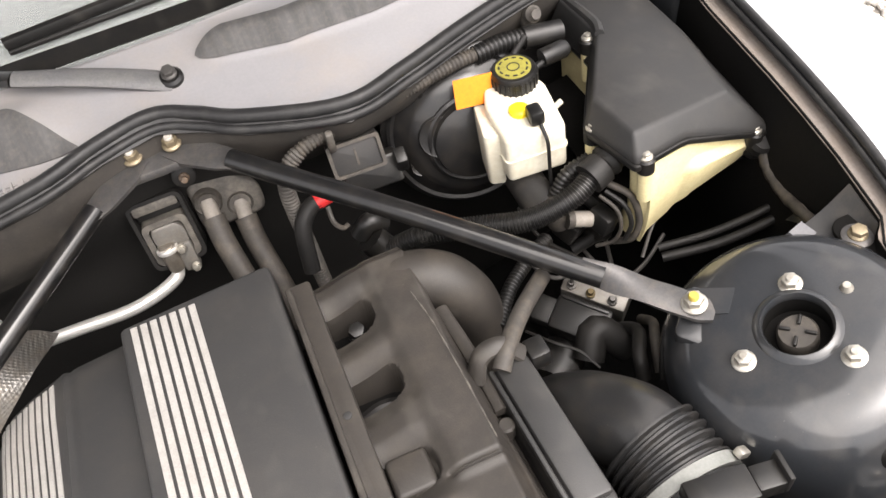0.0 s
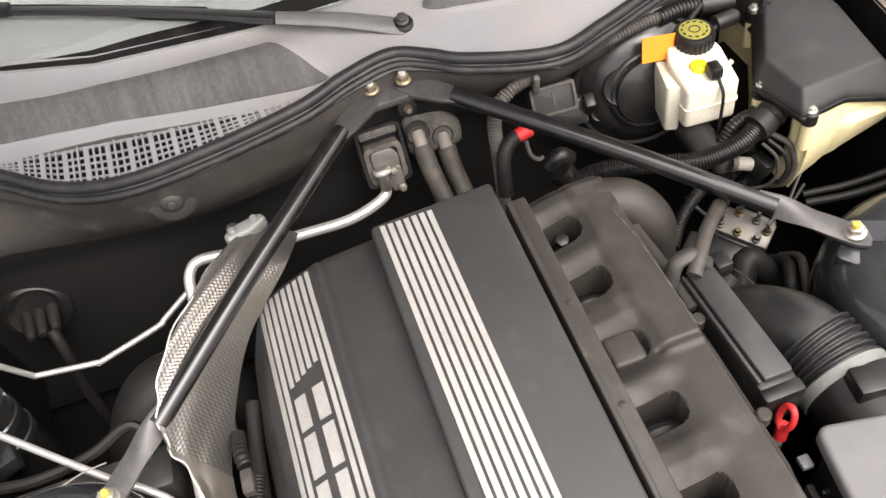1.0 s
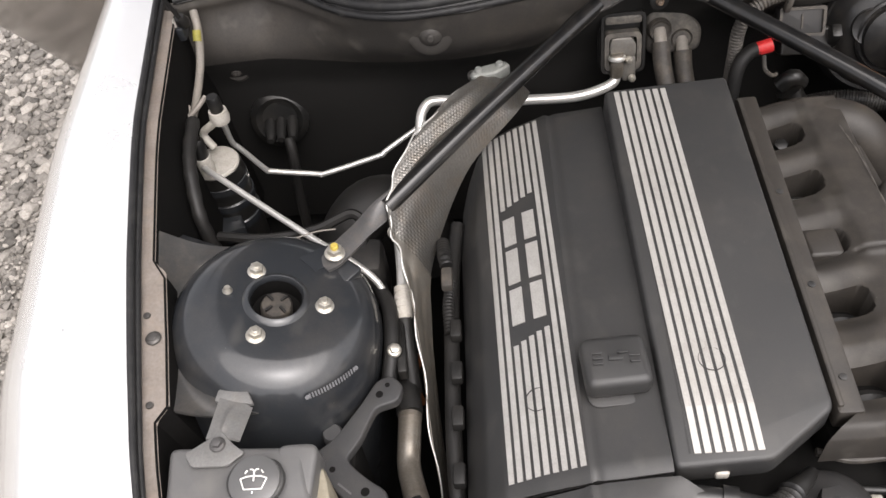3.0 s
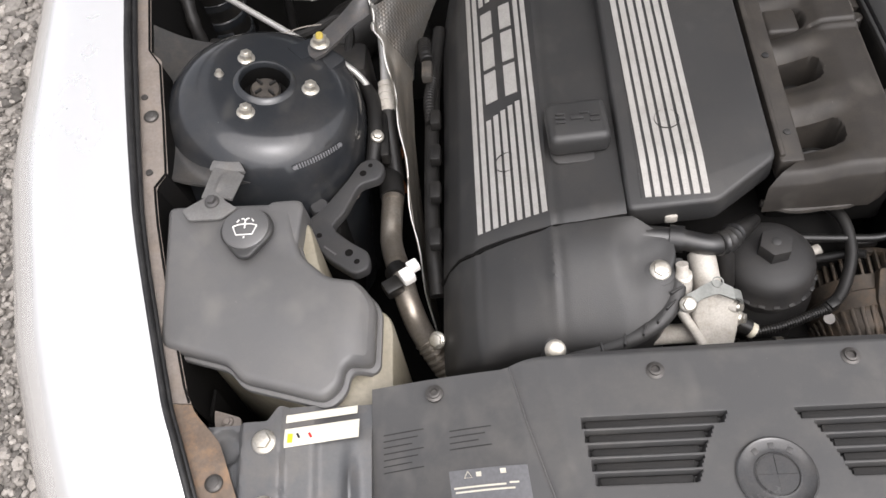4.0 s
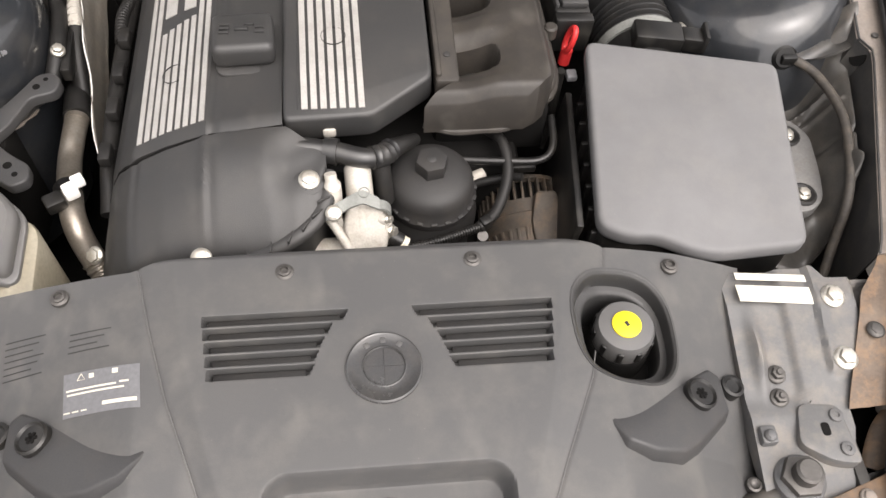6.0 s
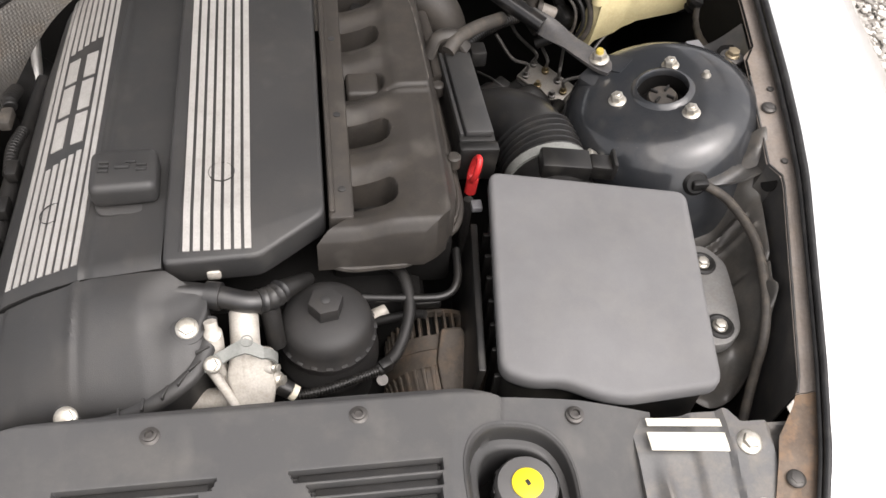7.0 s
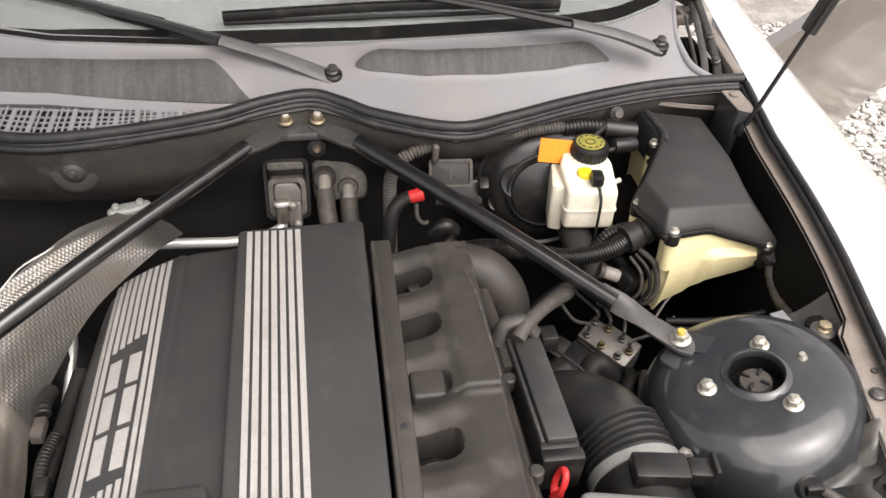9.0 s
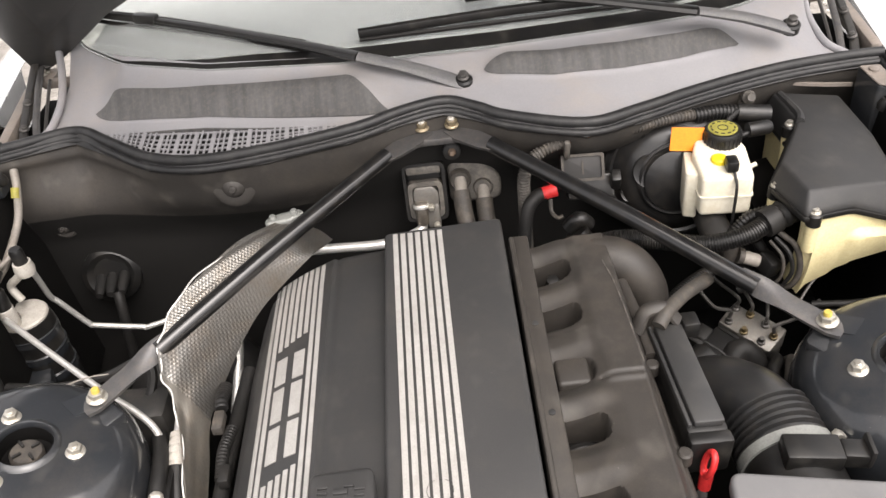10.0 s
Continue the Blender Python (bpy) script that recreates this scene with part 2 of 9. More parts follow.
PANELGREY = stuff("grey_painted_sheet", (0.068, 0.0725, 0.079), (0.092, 0.0905, 0.089), 0.42, grain=350, patch=9, bump=0.1, coat=0.2, dust=(0.30, 0.24, 0.18), dusty=0.14, specks=0.3, mixed=0.2)
RAILDIRT = stuff("rusty_grey_flange", (0.215, 0.19, 0.17), (0.145, 0.122, 0.104), 0.6, grain=280, patch=16, bump=0.2, dust=(0.23, 0.18, 0.135), dusty=0.42)
SILVER = stuff("silver_car_paint", (0.86, 0.86, 0.855), (0.83, 0.83, 0.825), 0.24, 0.68, grain=2500, patch=3, mixed=0.1, bump=0.0, coat=1.0)
COWLPL = stuff("faded_grey_cowl_plastic", (0.215, 0.212, 0.222), (0.275, 0.27, 0.276), 0.62, grain=300, patch=4, bump=0.12, dust=(0.36, 0.28, 0.2), dusty=0.22, specks=0.15, mixed=0.15)
# cowl plastic with streaks, darkened where steep faces lie in shade
COWLSHADE = stuff("streaked_shaded_cowl_plastic", (0.045, 0.0445, 0.045), (0.1, 0.098, 0.097), 0.66, grain=300, patch=70, bump=0.2, dust=(0.27, 0.23, 0.18), dusty=0.16, mixed=0.15)
STRIPE = stuff("brushed_silver_stripe", (0.45, 0.437, 0.415), (0.38, 0.367, 0.345), 0.42, 0.35, grain=600, patch=20, bump=0.05, dust=(0.2, 0.18, 0.15), dusty=0.25)
ALU = stuff("bare_aluminium", (0.78, 0.77, 0.74), (0.66, 0.64, 0.60), 0.36, 0.65, grain=400, patch=30, bump=0.1)
CAST = stuff("cast_aluminium", (0.50, 0.475, 0.43), (0.40, 0.375, 0.335), 0.58, 0.15, grain=500, patch=30, bump=0.3, dust=(0.2, 0.16, 0.1), dusty=0.35)
ZINC = stuff("zinc_plated_steel", (0.62, 0.60, 0.55), (0.45, 0.42, 0.36), 0.36, 0.8, grain=500, patch=60, bump=0.1, dust=(0.3, 0.24, 0.15), dusty=0.4)
DARKBOLT = stuff("dull_dark_steel", (0.11, 0.105, 0.10), (0.08, 0.075, 0.07), 0.45, 0.6, grain=400, patch=50, bump=0.1)
YELLOWMARK = stuff("yellow_paint_mark", (0.46, 0.36, 0.06), (0.36, 0.27, 0.07), 0.5, grain=300, patch=60)
BRACE = stuff("gloss_black_brace_paint", (0.005, 0.005, 0.0055), (0.0075, 0.0075, 0.0075), 0.4, grain=500, patch=20, bump=0.04, coat=0.9, dust=TAN, dusty=0.05, spec=0.15, coat_rough=0.07, specks=0.12)
BRACEEND = stuff("grey_brace_end", (0.06, 0.059, 0.06), (0.098, 0.094, 0.092), 0.42, 0.4, grain=400, patch=35, bump=0.1, dust=TAN, dusty=0.25)
CREAM = stuff("cream_plastic", (0.72, 0.63, 0.36), (0.66, 0.57, 0.32), 0.5, grain=300, patch=14, bump=0.08, dust=(0.35, 0.28, 0.16), dusty=0.25)
MILK = stuff("milky_white_plastic", (0.6512, 0.616, 0.5104), (0.5984, 0.5544, 0.44), 0.4, grain=200, patch=20, bump=0.04, dust=(0.5, 0.42, 0.28), dusty=0.3)
TANKMILK = stuff("translucent_tank_plastic", (0.272, 0.248, 0.192), (0.2, 0.176, 0.128), 0.45, grain=200, patch=20, bump=0.05)
YELLOW = stuff("yellow_plastic", (0.80, 0.62, 0.02), (0.72, 0.55, 0.02), 0.45, grain=300, patch=40)
ORANGE = stuff("orange_tag", (0.80, 0.25, 0.015), (0.75, 0.22, 0.015), 0.5, grain=300, patch=40)
RED = stuff("red_plastic", (0.55, 0.03, 0.03), (0.45, 0.025, 0.025), 0.4, grain=300, patch=40)
WHITE = stuff("white_plastic", (0.80, 0.79, 0.76), (0.74, 0.72, 0.68), 0.45, grain=300, patch=40)
LABELW = stuff("white_label", (0.5984, 0.576, 0.4937), (0.5535, 0.5236, 0.4338), 0.4, grain=300, patch=40)
LABELG = stuff("grey_label", (0.1384, 0.1384, 0.1442), (0.1269, 0.1269, 0.1326), 0.4, grain=300, patch=40)
INK = stuff("black_print", (0.02, 0.02, 0.02), rough=0.5, grain=300, patch=40)
HOSE = stuff("grey_brown_hose", (0.1955, 0.1782, 0.1587), (0.253, 0.23, 0.2012), 0.55, grain=350, patch=25, bump=0.2, dust=TAN, dusty=0.3)
DUSTHOSE = stuff("dusty_rubber_hose", (0.036, 0.0324, 0.0288), (0.051, 0.0456, 0.0396), 0.6, grain=350, patch=25, bump=0.2, dust=TAN, dusty=0.3)
# near-black for dark parts, and painted shade for gaps, voids and holes
DARK = stuff("dark_parts_and_gap_shade", (0.0056, 0.0056, 0.0056), (0.0098, 0.0091, 0.0084), 0.7, grain=200, patch=10, spec=0.06)
ALT = stuff("dirty_alternator_alloy", (0.085, 0.072, 0.06), (0.055, 0.046, 0.038), 0.55, 0.5, grain=300, patch=30, bump=0.2, dust=(0.16, 0.11, 0.07), dusty=0.5)
SHELF = stuff("dirty_pressed_sheet", (0.04, 0.0385, 0.036), (0.075, 0.069, 0.061), 0.55, grain=300, patch=14, bump=0.15, dust=(0.2, 0.16, 0.12), dusty=0.16, coat=0.5, coat_rough=0.2, specks=0.3)
ARMGREY = stuff("worn_grey_arm_paint", (0.10, 0.10, 0.105), (0.13, 0.128, 0.125), 0.5, grain=400, patch=30, bump=0.1, dust=(0.25, 0.23, 0.2), dusty=0.2)
BOOT = stuff("satin_black_intake_rubber", (0.0125, 0.0126, 0.0132), (0.017, 0.0168, 0.0166), 0.32, grain=500, patch=18, bump=0.15, dust=TAN, dusty=0.06, spec=0.6, specks=0.15)
PLAINSHEET = stuff("dull_plain_shield_metal", (0.156, 0.144, 0.126), (0.108, 0.099, 0.084), 0.5, 0.5, grain=300, patch=20, bump=0.1, dust=(0.2, 0.16, 0.12), dusty=0.4)
BLOCKALLOY = stuff("machined_alloy", (0.187, 0.1788, 0.165), (0.143, 0.1348, 0.121), 0.45, 0.4, grain=400, patch=40, bump=0.1, dust=(0.2, 0.15, 0.1), dusty=0.3)
BRASS = stuff("tarnished_brass", (0.132, 0.102, 0.048), (0.084, 0.06, 0.03), 0.45, 0.6, grain=400, patch=60, bump=0.1)
RUSTTAN = stuff("tan_rusty_sheet", (0.15, 0.112, 0.082), (0.085, 0.062, 0.047), 0.6, grain=280, patch=24, bump=0.2, dust=(0.28, 0.16, 0.08), dusty=0.55)
BRACKETZ = stuff("grey_zinc_bracket", (0.24, 0.248, 0.232), (0.192, 0.196, 0.184), 0.55, 0.3, grain=400, patch=40, bump=0.08)
# the car's silver, darkened and browned for the gravel it mirrors
DOORREFLECT = stuff("silver_door_gravel_reflection", (0.27, 0.245, 0.222), (0.24, 0.218, 0.197), 0.16, 0.9, grain=2500, patch=3, mixed=0.1, bump=0.0, coat=0.0, coat_rough=0.03)
PANELDUSTY = stuff("worn_dusty_grey_sheet", (0.112, 0.111, 0.11), (0.09, 0.09, 0.091), 0.5, grain=350, patch=16, bump=0.12, dust=(0.36, 0.29, 0.21), dusty=0.22, specks=0.3, mixed=0.2)
LIDBLACK = stuff("black_box_plastic", (0.017, 0.017, 0.0175), (0.022, 0.0218, 0.0215), 0.58, grain=900, patch=9, bump=0.25, dust=TAN, dusty=0.06, spec=0.5, specks=0.12)
BAYWORN = stuff("worn_black_skirt_paint", (0.024, 0.0245, 0.0258), (0.042, 0.0405, 0.0385), 0.42, grain=400, patch=18, bump=0.1, coat=0.35, dust=TAN, dusty=0.16, coat_rough=0.3, specks=0.3)
GOLDZINC = stuff("dull_gold_zinc", (0.33, 0.275, 0.18), (0.22, 0.18, 0.125), 0.46, 0.7, grain=500, patch=60, bump=0.1, dust=(0.3, 0.24, 0.16), dusty=0.4)
EMBLEM = stuff("glossy_black_emblem", (0.036, 0.036, 0.037), (0.044, 0.0435, 0.043), 0.24, grain=600, patch=20, bump=0.03, coat=0.6, coat_rough=0.15, dust=TAN, dusty=0.08)
BONNETDARK = stuff("dark_bonnet_frame_paint", (0.026, 0.026, 0.0265), (0.034, 0.0335, 0.033), 0.45, grain=500, patch=9, bump=0.05, coat=0.4, coat_rough=0.25, dust=TAN, dusty=0.08)
OLIVE = stuff("faded_olive_yellow_print", (0.30, 0.27, 0.05), (0.20, 0.18, 0.04), 0.55, grain=500, patch=90, bump=0.1)
OILCAP = stuff("dull_black_cap_plastic", (0.020, 0.0195, 0.0195), (0.028, 0.027, 0.0265), 0.55, grain=700, patch=12, bump=0.12, dust=TAN, dusty=0.06)
PLATEDUST = stuff("dusty_grey_rubber", (0.085, 0.078, 0.070), (0.055, 0.050, 0.045), 0.6, grain=350, patch=22, bump=0.15, dust=(0.30, 0.27, 0.22), dusty=0.35)
BRACKETG = stuff("dull_grey_strap_metal", (0.19, 0.188, 0.184), (0.14, 0.137, 0.132), 0.55, 0.3, grain=400, patch=30, bump=0.1, dust=TAN, dusty=0.2)
SERVOPAINT = stuff("gloss_black_servo_paint", (0.0075, 0.0075, 0.008), (0.0125, 0.012, 0.0118), 0.38, grain=500, patch=14, bump=0.06, coat=0.5, coat_rough=0.15, dust=TAN, dusty=0.08)
BOOMPL = stuff("matte_dark_bracket_plastic", (0.036, 0.036, 0.0375), (0.045, 0.0445, 0.0445), 0.5, grain=700, patch=14, bump=0.1, dust=TAN, dusty=0.06)
PIPEMETAL = stuff("dull_brownish_pipe_metal", (0.36, 0.33, 0.29), (0.22, 0.19, 0.155), 0.34, 0.75, grain=350, patch=25, bump=0.15, dust=TAN, dusty=0.3, spec=0.5)

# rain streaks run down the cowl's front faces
_n, _l = COWLSHADE.node_tree.nodes, COWLSHADE.node_tree.links
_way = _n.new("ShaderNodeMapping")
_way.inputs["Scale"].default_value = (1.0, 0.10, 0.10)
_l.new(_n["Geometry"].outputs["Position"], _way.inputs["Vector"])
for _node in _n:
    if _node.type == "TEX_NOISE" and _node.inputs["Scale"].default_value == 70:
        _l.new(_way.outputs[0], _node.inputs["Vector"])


def woven(name):
    """Embossed foil of the heat shield."""
    m = stuff(name, (0.24, 0.232, 0.218), (0.16, 0.15, 0.134), 0.38, 0.8, grain=300, patch=14, bump=0.1, dust=(0.22, 0.17, 0.12), dusty=0.45)
    n, l = m.node_tree.nodes, m.node_tree.links
    vor = n.new("ShaderNodeTexVoronoi")
    vor.inputs["Scale"].default_value, vor.inputs["Randomness"].default_value = 270, 0.06
    geo = n.new("ShaderNodeNewGeometry")
    l.new(geo.outputs["Position"], vor.inputs["Vector"])
    b = n.new("ShaderNodeBump")
    b.inputs["Strength"].default_value, b.inputs["Distance"].default_value = 0.65, 0.0012
    l.new(vor.outputs["Distance"], b.inputs["Height"])
    l.new(b.outputs[0], n["Principled BSDF"].inputs["Normal"])
    return m


FOIL = woven("embossed_heat_shield_foil")

GLASS = bpy.data.materials.new("windscreen_glass")
GLASS.use_nodes = True
_p = GLASS.node_tree.nodes["Principled BSDF"]
_p.inputs["Base Color"].default_value = (0.80, 0.88, 0.85, 1)
# pale diffuse layer mixed in for the bright sky mirrored on the glass
_sky_sheen, _mix = GLASS.node_tree.nodes.new("ShaderNodeBsdfDiffuse"), GLASS.node_tree.nodes.new("ShaderNodeMixShader")
_sky_sheen.inputs["Color"].default_value = (0.74, 0.76, 0.75, 1)
_mix.inputs[0].default_value = 0.26
GLASS.node_tree.links.new(_p.outputs[0], _mix.inputs[1])
GLASS.node_tree.links.new(_sky_sheen.outputs[0], _mix.inputs[2])
GLASS.node_tree.links.new(_mix.outputs[0], GLASS.node_tree.nodes["Material Output"].inputs[0])
_p.inputs["Transmission Weight"].default_value, _p.inputs["Roughness"].default_value, _p.inputs["IOR"].default_value = 1.0, 0.02, 1.52

def pebbles(name, base, other, low, high):
    """Stone whose value varies from pebble to pebble."""
    m = stuff(name, base, other, 0.8, grain=160, patch=60, bump=0.3)
    n, l = m.node_tree.nodes, m.node_tree.links
    g, v, r = n.new("ShaderNodeNewGeometry"), n.new("ShaderNodeHueSaturation"), n.new("ShaderNodeMapRange")
    r.inputs["To Min"].default_value, r.inputs["To Max"].default_value = low, high
    l.new(g.outputs["Random Per Island"], r.inputs["Value"])
    l.new(n["Principled BSDF"].inputs["Base Color"].links[0].from_socket, v.inputs["Color"])
    l.new(r.outputs[0], v.inputs["Value"])
    l.new(v.outputs[0], n["Principled BSDF"].inputs["Base Color"])
    return m


STONE = pebbles("pale_gravel", (0.47, 0.45, 0.415), (0.33, 0.315, 0.29), 0.50, 1.62)
GRIT = pebbles("grey_brown_grit", (0.27, 0.252, 0.23), (0.17, 0.157, 0.14), 0.40, 1.75)
EARTH = stuff("gravelly_ground", (0.24, 0.223, 0.2), (0.15, 0.138, 0.122), 0.9, grain=70, patch=3, mixed=1.0, bump=0.8, far=0.01, dust=(0.5, 0.48, 0.45), dusty=0.5)

# ---- ground ----
ground = single("ground", surf(lambda u, v: Vector(((u - 0.5) * 600, (v - 0.5) * 600, 0)), 8, 8, -0.3), EARTH, "pale grey gravel yard around the parked car", "gravel", kind="structure")


def gravel(areas, material, seed, label):
    """Loose stones beside the car: one joined mesh of small uneven pebbles."""
    rng = np.random.default_rng(seed)
    bm = bmesh.new()
    bmesh.ops.create_icosphere(bm, subdivisions=1, radius=1)
    vs = np.array([v.co for v in bm.verts])
    fs = np.array([[v.index for v in f.verts] for f in bm.faces])
    bm.free()
    spots = []
    for x0, x1, y0, y1, gap in areas:
        nx, ny = int((x1 - x0) / gap), int((y1 - y0) / gap)
        gx, gy = np.meshgrid(np.arange(nx), np.arange(ny))
        p = np.stack([x0 + gx.ravel() * gap, y0 + gy.ravel() * gap], 1) + rng.normal(0, gap * 0.33, (nx * ny, 2))
        spots.append(np.c_[p, np.full(len(p), gap)])
    spots = np.concatenate(spots)
    n = len(spots)
    size = spots[:, 2] * rng.lognormal(-0.62, 0.38, n)
    shape = np.stack([rng.uniform(0.75, 1.35, n), rng.uniform(0.75, 1.35, n), rng.uniform(0.5, 0.85, n)], 1) * size[:, None]
    turn = rng.uniform(0, 2 * math.pi, n)
    tip = rng.normal(0, 0.3, n)
    p = vs[None] * shape[:, None] * rng.uniform(0.82, 1.18, (n, len(vs), 1))
    x, y, z = p[..., 0], p[..., 1], p[..., 2]
    y, z = y * np.cos(tip)[:, None] - z * np.sin(tip)[:, None], y * np.sin(tip)[:, None] + z * np.cos(tip)[:, None]
    x, y = x * np.cos(turn)[:, None] - y * np.sin(turn)[:, None], x * np.sin(turn)[:, None] + y * np.cos(turn)[:, None]
    lift = rng.uniform(0.0, 0.010, n)
    world_p = np.stack([x + spots[:, 0:1], y + spots[:, 1:2], z + lift[:, None]], -1).reshape(-1, 3)
    faces = (fs[None] + (np.arange(n) * len(vs))[:, None, None]).reshape(-1, 3)
    me = bpy.data.meshes.new("loose_gravel")
    me.from_pydata(world_p.tolist(), [], faces.tolist())
    me.materials.append(material)
    return tagged(new("loose_gravel", me), label, "gravel", kind="stuff")


gravel(((0.80, 1.6, 0.2, 2.0, 0.0135), (1.6, 2.7, 0.6, 3.2, 0.019)), STONE, 4, "loose pale grey and white pebbles beside the open door")
gravel(((-1.5, -0.70, -0.5, 1.6, 0.0120), (-2.2, -0.9, 1.6, 2.6, 0.022), (-2.0, -1.5, 0.0, 1.6, 0.020)), GRIT, 5, "grey and brown grit with a few pale pebbles beside the car")

# ---- car body: the lines of the wing's inner edge, mirrored on both sides ----
EDGE_LEFT = [(-0.45, 0.308), (-0.25, 0.428), (-0.10, 0.492), (0.05, 0.544), (0.10, 0.564), (0.17, 0.585), (0.26, 0.611), (0.32, 0.627), (0.42, 0.648), (0.49, 0.662), (0.565, 0.676), (0.654, 0.690), (0.733, 0.702), (0.80, 0.710), (1.05, 0.730), (1.35, 0.752), (1.6, 0.758)]
EDGE_RIGHT = [(-0.45, 0.308), (-0.25, 0.420), (-0.10, 0.478), (0.05, 0.530), (0.13, 0.556), (0.348, 0.618), (0.42, 0.633), (0.504, 0.648), (0.60, 0.662), (0.651, 0.669), (0.71, 0.674), (0.77, 0.677), (0.90, 0.684), (1.05, 0.703), (1.35, 0.740), (1.6, 0.750)]
EDGE_Z = [(-0.45, 0.64), (-0.25, 0.69), (-0.10, 0.735), (0.05, 0.778), (0.40, 0.825), (0.77, 0.868), (1.05, 0.888), (1.6, 0.915)]
WIDE_X = [(-0.60, 0.24), (-0.45, 0.45), (-0.25, 0.615), (0.0, 0.738), (0.20, 0.815), (0.44, 0.872), (0.8, 0.885), (1.2, 0.87), (1.7, 0.87)]


def edge_x(y, side=1):
    return lerp(EDGE_RIGHT if side > 0 else EDGE_LEFT, y)


def edge_z(y):
    return lerp(EDGE_Z, y)


car_body = thing("sports_car", "silver two-seater car with its bonnet and doors open", "car", (0, 0.5, 0.2))


def wing(side):
    """Front wing: from the gutter edge over the crown and down the flank."""
    def skin(u, v):
        y = -0.42 + 1.95 * u
        xi, zi, xo = edge_x(y, side) - 0.008, edge_z(y), lerp(WIDE_X, y)
        a = v * 1.9
        if a < 1.0:
            s = a
            x = xi + (xo - xi) * (0.96 * math.sin(s * math.pi / 2) ** 1.0)
            z = zi - 0.215 * (1 - math.cos(s * math.pi / 2)) ** 1.25 + 0.010 * math.sin(s * math.pi)
        else:
            s = (a - 1.0) / 0.9
            x = xi + (xo - xi) * (0.96 + 0.04 * math.sin(s * math.pi))
            z = zi - 0.215 - 0.34 * s
        return Vector((side * x, y, z))
    part("wing", surf(skin, 60, 36, None, 0.0012), SILVER, car_body, "silver painted front wing")


FLANGE_WIDE = [(-0.10, 0.050), (-0.025, 0.052), (0.070, 0.050), (0.100, 0.034), (0.12, 0.030), (0.24, 0.030), (0.345, 0.030), (0.366, 0.030), (0.384, 0.045), (0.47, 0.047), (0.555, 0.047), (0.568, 0.034), (0.82, 0.035), (1.1, 0.036)]


def flange(side):
    """The bolted flange beside the wing, dusty and rusty, with its outline stepping inwards by the strut tower."""
    def skin(u, v):
        y = -0.04 + 1.07 * u
        x = edge_x(y, side) - 0.003 - lerp(FLANGE_WIDE, y) * v + 0.003 * v
        return Vector((side * x, y, edge_z(y) - 0.016 - 0.006 * v - 0.0012 * math.exp(-((v - 0.62) / 0.06) ** 2)))
    ob = part("flange", surf(lambda u, v: skin(0.14 + 0.86 * u, v), 160, 12, None, 0.002), RAILDIRT, car_body, "grey wing flange with rusty dust")
    part("flange_end", surf(lambda u, v: skin(0.139 * u, v), 24, 12, None, 0.002), RUSTTAN, ob, "rusty front end of the flange")
    for y, inset in ((0.030, 0.034), (0.465, 0.031)):
        m = aim((side * (edge_x(y, side) - inset), y, edge_z(y) - 0.019), (0, 0, 1))
        bolt("flange_bolt", m, DARKBOLT, ob, 0.006, 0.002, 0.009)
    for y in (0.385, 0.495):
        part("weld_mark", lathe([(0.0045, -0.001), (0.004, 0.0012), (0.001, 0.0016)], 12, Matrix.Translation((side * (edge_x(y, side) - 0.024), y, edge_z(y) - 0.0185))), DARKBOLT, ob, "dark weld nut")
    return ob


def gutter_seal(side):
    def line(front, back, dz):
        """The strip narrows towards the front."""
        return [(side * (edge_x(y, side) - front - (back - front) * smooth(0.20, 0.55, y)), y, edge_z(y) + dz) for y in [-0.10 + 1.14 * k / 40 for k in range(41)]]
    a = tube(line(0.0140, 0.0170, -0.009), lambda t, i: 0.0028 + 0.0014 * smooth(0.2, 0.6, t), 10, 4)
    tube(line(0.0098, 0.0108, -0.003), lambda t, i: 0.0038 + 0.0014 * smooth(0.2, 0.6, t), 10, 4, a)
    part("gutter_seal", a, SEALRUB, car_body, "black rubber strip along the wing edge")


